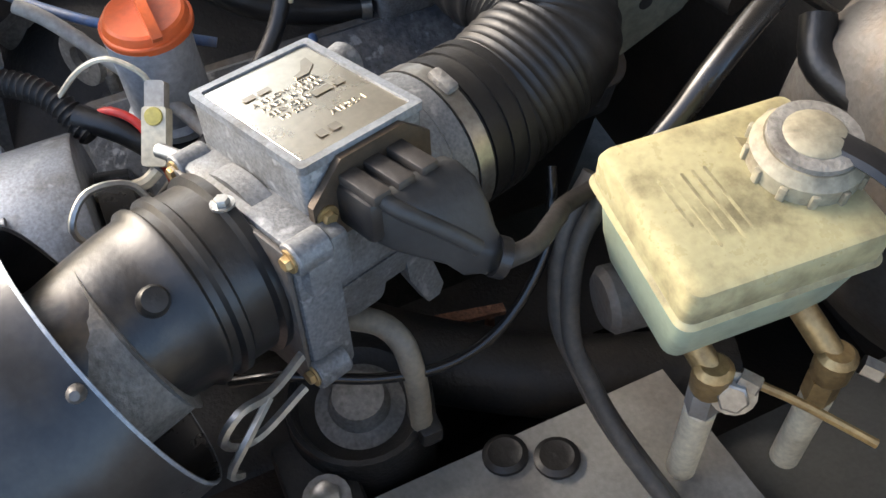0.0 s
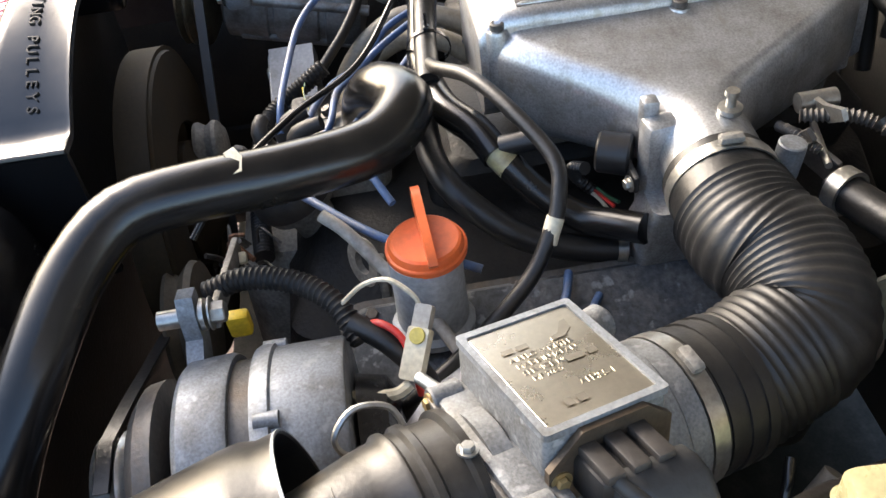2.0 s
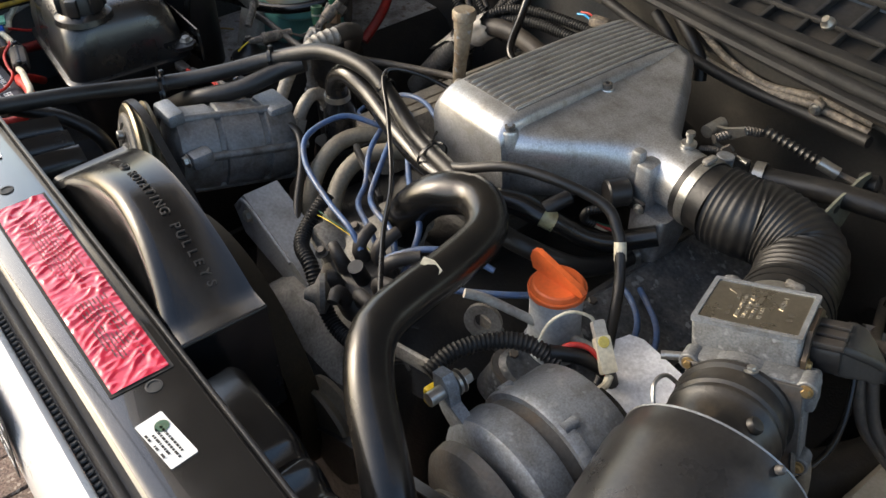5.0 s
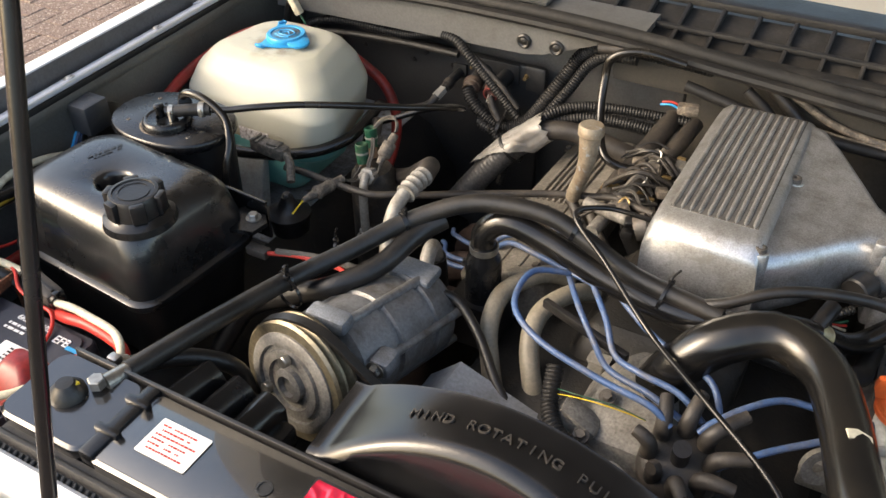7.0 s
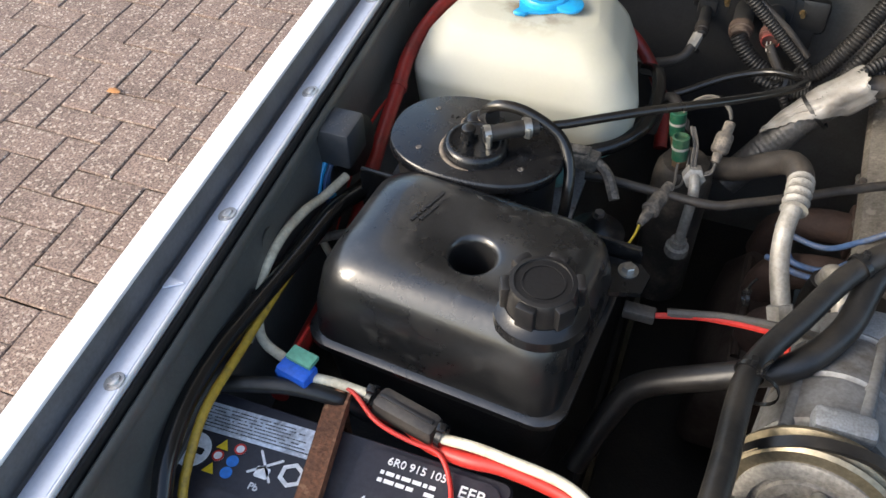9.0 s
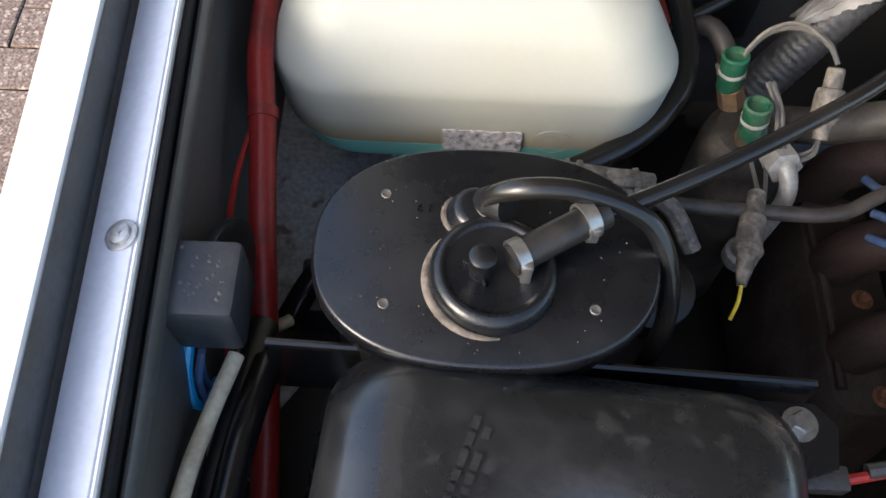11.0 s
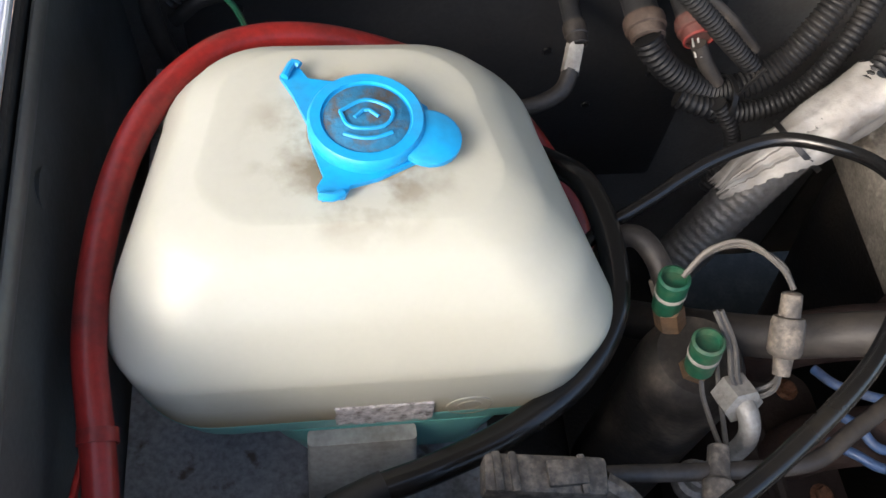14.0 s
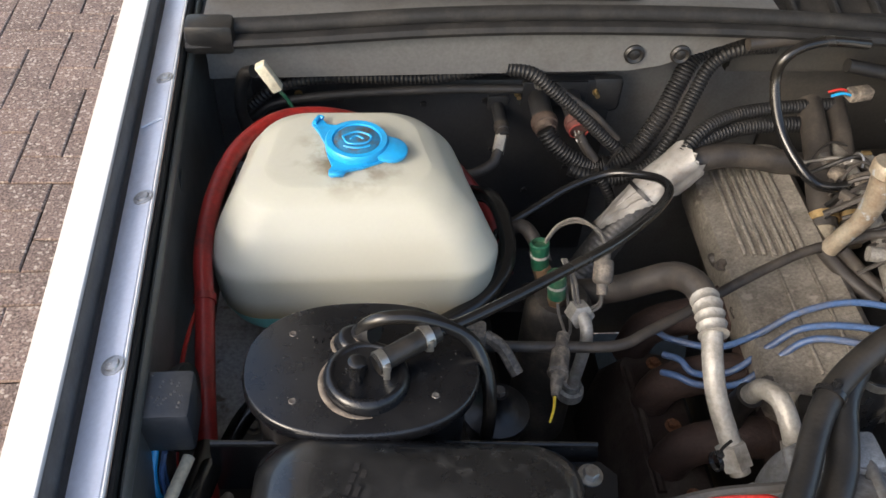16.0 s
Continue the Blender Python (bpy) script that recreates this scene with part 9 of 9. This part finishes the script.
part("ridge", tube([(-0.238, 0.72, 0.7365), (-0.236, 0.80, 0.7375), (-0.238, 0.88, 0.7365)], 0.005, 8), SCORCH, xs)
for y0 in (0.715, 0.80, 0.885):
    part("bolt", hexbolt((-0.205, y0, 0.735), (0, 0, 1), 0.006, 0.006), RUSTY, xs)

# ---------------------------------------------------------------- brick paving
PU, GAP = 0.1068, 0.003
PAVE = Vector((-1.7, 1.5, 0.0))
paving = thing("paving", "weathered brown concrete block paving laid in herringbone", "paving", PAVE, kind="structure")


def paver_mesh(seed):
    rng = random.Random(seed)
    hx, hy = PU / 2 - GAP / 2, PU - GAP / 2
    j = lambda k: rng.uniform(-k, k)
    low = [(-hx, -hy, -0.03), (hx, -hy, -0.03), (hx, hy, -0.03), (-hx, hy, -0.03)]
    mid = [(x + j(0.0012), y + j(0.0012), -0.0035) for x, y, _ in low]
    top = [(x * 0.94, y * 0.97, j(0.001)) for x, y, _ in low]
    me = bpy.data.meshes.new("brick")
    me.from_pydata(low + mid + top, [], [(8, 9, 10, 11)] + [(a + i, a + (i + 1) % 4, a + 4 + (i + 1) % 4, a + 4 + i) for a in (0, 4) for i in range(4)])
    me.materials.append(PAVER)
    return me


kinds = [paver_mesh(s) for s in range(6)]
rng = random.Random(7)
rest, spots = Mesh(), []
for i in range(-60, 62):
    for k in range(-50, 62):
        x, y = -2.08 + i * PU, 1.45 + k * PU
        if (i - k) % 4 == 0:
            spots.append((x + PU, y + PU / 2, 90))
        elif (i - k) % 4 == 3:
            spots.append((x + PU / 2, y + PU, 0))
# the blocks beside the wing are single pieces, those further off are joined
spots.sort(key=lambda q: abs(q[0] + 1.75) * 1.25 + abs(q[1] - 1.55))
for c, (x, y, turn) in enumerate(spots):
    src = kinds[rng.randrange(6)]
    m = pose(x, y, rng.uniform(-0.0015, 0.0015), rng.uniform(-0.6, 0.6), rng.uniform(-0.6, 0.6), turn + rng.uniform(-0.7, 0.7))
    if c < 296:
        b = new("brick", src)
        b.parent = paving
        b.matrix_local = Matrix.Translation(-PAVE) @ m
    else:
        rest.add([m @ q.co for q in src.vertices], [tuple(p.vertices) for p in src.polygons])
o = part("further_bricks", rest, PAVER, paving)
o["kind"] = "stuff"
part("joint_sand", sheet(Matrix.Translation((-2.1, 1.6, -0.0075)), 13.0, 12.5, 0.002), material("mossy_joint_sand", (0.165, 0.120, 0.092), 0.9, dirt=(0.055, 0.058, 0.028), amount=1.0, scale=2.2, grain=0.5, bump=0.6, fine=160), paving, "brown sand and moss in the joints")
leaf = single("fallen_leaf", rings([[(-1.985, 1.65, 0.004), (-1.98, 1.657, 0.008), (-1.985, 1.664, 0.006)], [(-1.965, 1.645, 0.008), (-1.96, 1.657, 0.014), (-1.965, 1.67, 0.009)],
                             [(-1.945, 1.652, 0.005), (-1.94, 1.658, 0.008), (-1.945, 1.664, 0.006)]], closed=False, cap=False), material("dry_leaf", (0.36, 0.16, 0.05), 0.7, dirt=(0.25, 0.10, 0.03), amount=0.5, scale=60), "small curled orange leaf on the paving", "leaf")

# ---------------------------------------------------------------- small clutter
rng = random.Random(21)
fr = thing("frayed_wires", "frayed dusty wires and crimps beside the alternator", "wire", (0.29, 0.515, 0.85))
for i in range(14):
    a = Vector((0.262 + rng.uniform(-0.02, 0.02), 0.508 + rng.uniform(-0.012, 0.02), 0.852 + rng.uniform(-0.01, 0.02)))
    b = a + Vector((rng.uniform(0.01, 0.05), rng.uniform(-0.01, 0.03), rng.uniform(0.01, 0.04)))
    c = a.lerp(b, 0.5) + Vector((rng.uniform(-0.01, 0.01), rng.uniform(-0.01, 0.01), rng.uniform(0.0, 0.018)))
    part("strand", tube([a, c, b], rng.choice((0.0012, 0.0018, 0.0026)), 6), (GREY_WIRE, RUBBER, DUST_RUBBER, RUSTY)[i % 4], fr)
for p in ((0.300, 0.520, 0.893), (0.285, 0.512, 0.886)):
    part("crimp", box(p, (0.010, 0.008, 0.007), 0.002, Matrix.Rotation(0.5, 4, "Y")), WHITE_WIRE, fr, "pale crimp terminal")
sl = thing("sensor_loom", "ribbed black sensor loom with coloured wire ends", "wire", (0.30, 0.82, 0.87))
part("sleeve", tube([(0.307, 0.806, 0.935), (0.292, 0.800, 0.925), (0.282, 0.806, 0.905), (0.286, 0.818, 0.893)], 0.0055, 10, rib=(0.004, 0.0012)), RUBBER, sl)
for mat, d in ((RED_WIRE, 0.0), (GREEN, 0.004), (WHITE_WIRE, -0.004)):
    part("wire_end", tube([(0.286, 0.818 + d, 0.894), (0.294, 0.826 + d, 0.889), (0.306, 0.832 + d, 0.888 + d)], 0.0017, 6), mat, sl)
for k, (p, ax, r) in enumerate((((0.123, 0.705, 0.955), (1, -0.1, -0.2), 0.020), ((-0.260, 0.639, 0.927), (1, 0.3, 0), 0.007), ((-0.243, 0.525, 0.948), (0.2, 1, 0), 0.019))):
    t = thing("cable_tie", "black nylon cable tie round the hoses", "cable tie", p, group="cable ties")
    part("band", ring(p, ax, r, 0.0035, 0.001, 20), BLACK_PLASTIC, t)
    w = frame_of(ax)[1]
    part("head", box(Vector(p) + w * (r + 0.003), (0.006, 0.006, 0.005), 0.001), BLACK_PLASTIC, t)
    part("tail", tube([Vector(p) + w * (r + 0.002), Vector(p) + w * (r + 0.012), Vector(p) + w * (r + 0.022) + Vector((0.004, 0, 0))], 0.0014, 6), BLACK_PLASTIC, t)
# thin wires by the heater hoses
for i, (mat, dz) in enumerate(((YELLOW, 0.0), (GREEN, 0.004))):
    hose("thin_wire", [(0.055, 0.575 + 0.004 * i, 0.893 + dz), (0.085, 0.578, 0.897 + dz), (0.12, 0.585, 0.893 + dz), (0.15, 0.592, 0.885)], 0.0007, mat, "thin coloured wire by the heater hoses", "wire", seg=6)
# brown manifold branch and lead ends under the washer-side rocker cover
MANIFOLD = material("scorched_iron", (0.045, 0.027, 0.022), 0.7, 0.2, dirt=(0.02, 0.013, 0.011), amount=0.7, scale=30, bump=0.4, worn=(0.05, 0.027, 0.019))
mf = thing("exhaust_branch", "rusty brown exhaust branch beside the rocker cover", "exhaust manifold", (-0.21, 0.82, 0.74))
for y0 in (0.74, 0.82, 0.90):
    part("branch", tube([(-0.13, y0, 0.80), (-0.175, y0 + 0.004, 0.795), (-0.215, y0 + 0.01, 0.77), (-0.225, y0 + 0.015, 0.72)], 0.021, 14), MANIFOLD, mf)
    part("branch_flange", box((-0.140, y0, 0.80), (0.010, 0.058, 0.044), 0.006), MANIFOLD, mf)
for y0 in (0.71, 0.79, 0.87, 0.95):
    part("spark_boot", cyl((-0.145, y0, 0.835), (-0.120, y0, 0.855), 0.009, bev=0.002), DUST_RUBBER, mf, "dusty spark plug boot")
# dry stalk on the tray
sd = thing("leaf_scrap", "dry stalk lying on the tray", "leaf", (-0.63, 0.79, 0.80))
part("stalk", tube([(-0.655, 0.775, 0.802), (-0.64, 0.79, 0.806), (-0.625, 0.81, 0.803)], 0.0016, 6), BRASS, sd)

# connector block at the end of the loom behind the plenum
cb = thing("loom_plug", "dusty plug with red and blue wires behind the plenum", "connector", (0.03, 1.08, 0.96))
part("block", box((0.034, 1.082, 0.972), (0.030, 0.016, 0.014), 0.003, Matrix.Rotation(0.2, 4, "Z")), PLUG_DUST, cb)
for mat, d in ((RED_WIRE, 0.004), (BLUE, -0.004)):
    part("wire", tube([(-0.004, 1.078 + d, 0.974), (0.010, 1.079 + d, 0.977), (0.022, 1.080 + d, 0.973)], 0.0016, 6), mat, cb)

# dusty pipes and cables along the bulkhead behind the plenum
BULK_A = [(0.15, 1.138, 1.0), (0.171, 1.136, 0.993), (0.200, 1.135, 0.978), (0.232, 1.134, 0.967), (0.287, 1.134, 0.959), (0.357, 1.135, 0.972), (0.43, 1.14, 0.968)]
BULK_B = [(0.180, 1.124, 0.968), (0.188, 1.126, 0.961), (0.251, 1.128, 0.954), (0.31, 1.130, 0.957), (0.357, 1.132, 0.962), (0.43, 1.136, 0.956)]
BULK_K = [(0.125, 1.132, 1.010), (0.14, 1.129, 0.999), (0.165, 1.125, 0.98), (0.188, 1.120, 0.958), (0.195, 1.115, 0.935)]
BULK_CLIP = (0.362, 1.131, 0.964)
hose("bulkhead_pipe", [(-0.11, 1.098, 1.026), (-0.05, 1.105, 1.030), (0.0, 1.115, 1.027), (0.145, 1.118, 1.013), (0.26, 1.119, 1.004), (0.383, 1.120, 0.994), (0.50, 1.128, 0.98), (0.62, 1.135, 0.965)], 0.0075, DUST_RUBBER, "smooth dusty pipe along the bulkhead", "pipe", seg=12)
hose("bulkhead_cable", BULK_A, 0.0055, PLUG_DUST, "dusty cable sagging on the bulkhead", "cable", seg=10)
hose("bulkhead_cable", BULK_B, 0.0055, PLUG_DUST, "dusty cable sagging on the bulkhead", "cable", seg=10)
hose("taped_branch", BULK_K, 0.009, RUBBER, "black taped loom branch on the bulkhead", "wiring loom", seg=10)
kc = thing("pipe_clip", "steel clip holding cables on the bulkhead", "clip", BULK_CLIP)
part("band", box(BULK_CLIP, (0.016, 0.016, 0.024), 0.004, Matrix.Rotation(0.3, 4, "Y")), PLUG_DUST, kc)
part("screw", hexbolt(Vector(BULK_CLIP) + Vector((0, -0.008, 0)), (0, -1, 0), 0.005, 0.004), STEEL, kc)

# castings, fittings and wires in front of the plenum, beside the heater hoses
wo = thing("water_outlet", "grimy alloy water outlet with brass sender and bolts", "engine casting", (0.10, 0.64, 0.80))
part("casting", loft([(0.79, 0.098, 0.645, 0.048, 0.036, 0.016), (0.825, 0.098, 0.648, 0.044, 0.032, 0.016), (0.838, 0.098, 0.650, 0.036, 0.026, 0.014)]), DIRTY_ALU, wo, sharp=60)
part("neck", tube([(0.105, 0.655, 0.828), (0.118, 0.660, 0.852), (0.135, 0.663, 0.872)], 0.020, 18), DIRTY_ALU, wo)
part("support_arm", loft([(0.80, 0.066, 0.662, 0.011, 0.007, 0.004), (0.856, 0.070, 0.672, 0.010, 0.006, 0.004), (0.864, 0.071, 0.673, 0.013, 0.010, 0.004)]), PIPE_ALU, wo, "pale cast support arm")
part("sender", hexbolt((0.140, 0.628, 0.824), (0.2, -0.5, 0.9), 0.012, 0.010, False) + cyl((0.143, 0.622, 0.832), (0.146, 0.612, 0.850), 0.008, 0.006), BRASS, wo, "tarnished brass temperature sender")
part("sender_cap", lathe((0.094, 0.655, 0.838), (0.05, -0.3, 1), [(0, 0.014), (0.008, 0.015), (0.014, 0.012), (0.017, 0.005)], 18), BEIGE_HOSE, wo, "dusty tan rubber cap")
for x, y in ((0.060, 0.630), (0.132, 0.668), (0.070, 0.655), (0.128, 0.630)):
    part("bolt", hexbolt((x, y, 0.828), (0, 0, 1), 0.0065, 0.006), STEEL if x > 0.1 else DARK_STEEL, wo)
th2 = thing("thermostat_cover", "stained cast thermostat cover bolted to the engine front", "engine casting", (0.165, 0.60, 0.82))
part("cover", lathe((0.165, 0.603, 0.815), (0.1, -0.4, 0.9), [(0, 0.030), (0.006, 0.031), (0.010, 0.026), (0.020, 0.021), (0.026, 0.0)], 26), STAINED, th2)
for a in (30, 150, 270):
    part("ear", cyl((0.165 + 0.032 * math.cos(radians(a)), 0.601 + 0.030 * math.sin(radians(a)), 0.812 + 0.010 * math.sin(radians(a))), (0.166 + 0.032 * math.cos(radians(a)), 0.598 + 0.030 * math.sin(radians(a)), 0.824 + 0.010 * math.sin(radians(a))), 0.009, bev=0.002), STAINED, th2)
iw = thing("injector_wiring", "tangle of dusty black injector wires and plugs", "wire", (0.02, 0.93, 0.90))
for i in range(26):
    y = 0.845 + 0.2 * rng.random()
    a = Vector((-0.022 + rng.uniform(-0.014, 0.02), y, 0.897 + rng.uniform(0, 0.014)))
    b = Vector((0.048 + rng.uniform(-0.02, 0.014), y + rng.uniform(-0.035, 0.035), 0.905 + rng.uniform(0, 0.02)))
    c = a.lerp(b, 0.5) + Vector((0, rng.uniform(-0.02, 0.02), rng.uniform(0.012, 0.032)))
    part("wire", tube([a, c, b], rng.choice((0.0016, 0.0024, 0.0038)), 6), (RUBBER, DUST_RUBBER, GREY_WIRE, DUST_RUBBER)[i % 4], iw)
for i in range(9):
    p = (rng.uniform(-0.018, 0.05), 0.85 + 0.022 * i, 0.916 + rng.uniform(0, 0.014))
    part("plug", box(p, (rng.uniform(0.010, 0.018), rng.uniform(0.012, 0.02), 0.012), 0.003, Matrix.Rotation(rng.uniform(-0.6, 0.6), 4, "Z") @ Matrix.Rotation(rng.uniform(-0.4, 0.4), 4, "X")), (DULL_PLASTIC, PLUG_DUST, DARK_STEEL)[i % 3], iw)
for i, y in enumerate((0.88, 0.95, 1.01)):
    part("spring_clip", tube([(0.010, y, 0.930), (0.016, y + 0.006, 0.938), (0.024, y + 0.002, 0.934), (0.022, y - 0.006, 0.926)], 0.0015, 6), STEEL if i else BRASS, iw, "plated wire clip")
# scuffs and grit on the canister lid
gr = thing("lid_grit", "pale specks of grit on the canister lid", "grit", (-0.538, 0.679, 1.0085), kind="stuff")
grit = Mesh()
for i in range(34):
    a, q = rng.uniform(0, 6.283), rng.uniform(0.036, 0.058)
    p = (-0.538 + 1.3 * q * math.cos(a), 0.679 + 0.95 * q * math.sin(a), 1.0086)
    grit = grit + box(p, (rng.uniform(0.0003, 0.0007), rng.uniform(0.0003, 0.0011), 0.0006), 0.0001, Matrix.Rotation(a * 3, 4, "Z"), 1)
part("specks", grit, material("dull_grit", (0.13, 0.12, 0.105), 0.7, amount=0.4, scale=90), gr)

# pale cables under the relay, and a pressed slot in the inner wing
hose("relay_cable", [(-0.655, 0.70, 0.875), (-0.672, 0.682, 0.887), (-0.680, 0.657, 0.900), (-0.685, 0.629, 0.910), (-0.685, 0.611, 0.908), (-0.680, 0.600, 0.895), (-0.672, 0.600, 0.87)], 0.0042, WHITE_WIRE, "pale grey cable looping under the relay", "cable", seg=8)
hose("relay_cable", [(-0.650, 0.66, 0.868), (-0.665, 0.625, 0.888), (-0.672, 0.579, 0.922), (-0.675, 0.552, 0.932), (-0.676, 0.524, 0.936), (-0.678, 0.49, 0.938), (-0.676, 0.44, 0.925)], 0.0048, PALE_CABLE, "dusty grey cable along the inner wing", "cable", seg=8)
for dy, c in ((0.0, 0.0), (0.008, 0.006)):
    hose("relay_wire", [(-0.682, 0.640 + dy, 0.968), (-0.686, 0.632 + dy, 0.950), (-0.683, 0.625 + dy, 0.932 - c), (-0.676, 0.63 + dy, 0.915 - c)], 0.0022, BLUE_LEAD, "blue wire below the relay", "wire", seg=6)

# dried water marks on the relay box
wm2 = thing("water_marks", "pale dried drops on the relay box", "water marks", (-0.678, 0.663, 1.0085), kind="stuff")
drops = Mesh()
for i in range(26):
    w = rng.uniform(0.0005, 0.0016)
    drops = drops + lathe((-0.678 + rng.uniform(-0.014, 0.014), 0.663 + rng.uniform(-0.017, 0.017), 1.0079), (0, 0, 1), [(0, w), (0.0004, w * 0.7), (0.0005, 0.0)], 8)
part("drops", drops, material("dried_drop", (0.060, 0.060, 0.060), 0.5, amount=0.3, scale=80), wm2)
# dark moulded clamp beside the canister
cb = thing("canister_clamp", "blue-black moulded clamp standing on the tray beside the canister", "clamp", (-0.636, 0.748, 0.80))
part("body", loft([(0.7985, -0.636, 0.748, 0.024, 0.024, 0.004), (0.826, -0.636, 0.748, 0.023, 0.023, 0.004), (0.830, -0.636, 0.748, 0.020, 0.020, 0.004)]), material("blue_black_plastic", (0.010, 0.012, 0.018), 0.4, dirt=(0.04, 0.038, 0.036), amount=0.4, scale=24, bump=0.08), cb)
part("arm", loft([(0.80, -0.612, 0.735, 0.010, 0.008, 0.003), (0.86, -0.606, 0.728, 0.008, 0.007, 0.003)]), DULL_PLASTIC, cb)
part("screw", hexbolt((-0.640, 0.752, 0.8295), (0, 0, 1), 0.005, 0.004), DARK_STEEL, cb)

# small parts seen in the gap under the airflow meter
rb = thing("rusty_bracket", "rust-brown steel bracket bolted to the chassis rail", "bracket", (0.53, 0.81, 0.67))
part("long_strip", prism([(0.525, 0.802), (0.538, 0.858), (0.546, 0.857), (0.536, 0.802)], (0, 0, 0.696), (1, 0, 0), (0, 1, 0), 0.006), RUSTY, rb)
part("short_strip", prism([(0.509, 0.775), (0.514, 0.784), (0.534, 0.785), (0.532, 0.776)], (0, 0, 0.696), (1, 0, 0), (0, 1, 0), 0.006), RUSTY, rb)
for x, y in ((0.522, 0.780), (0.541, 0.845), (0.533, 0.808)):
    part("leg", box((x, y, 0.678), (0.008, 0.006, 0.034), 0.001), RUSTY, rb)
hose("breather_hose", [(0.585, 0.700, 0.870), (0.602, 0.719, 0.880), (0.613, 0.732, 0.881), (0.625, 0.739, 0.876), (0.634, 0.741, 0.862), (0.640, 0.742, 0.83), (0.642, 0.742, 0.79)], 0.0075, BEIGE_HOSE, "dusty brown hose bending down under the meter", "hose", seg=12)
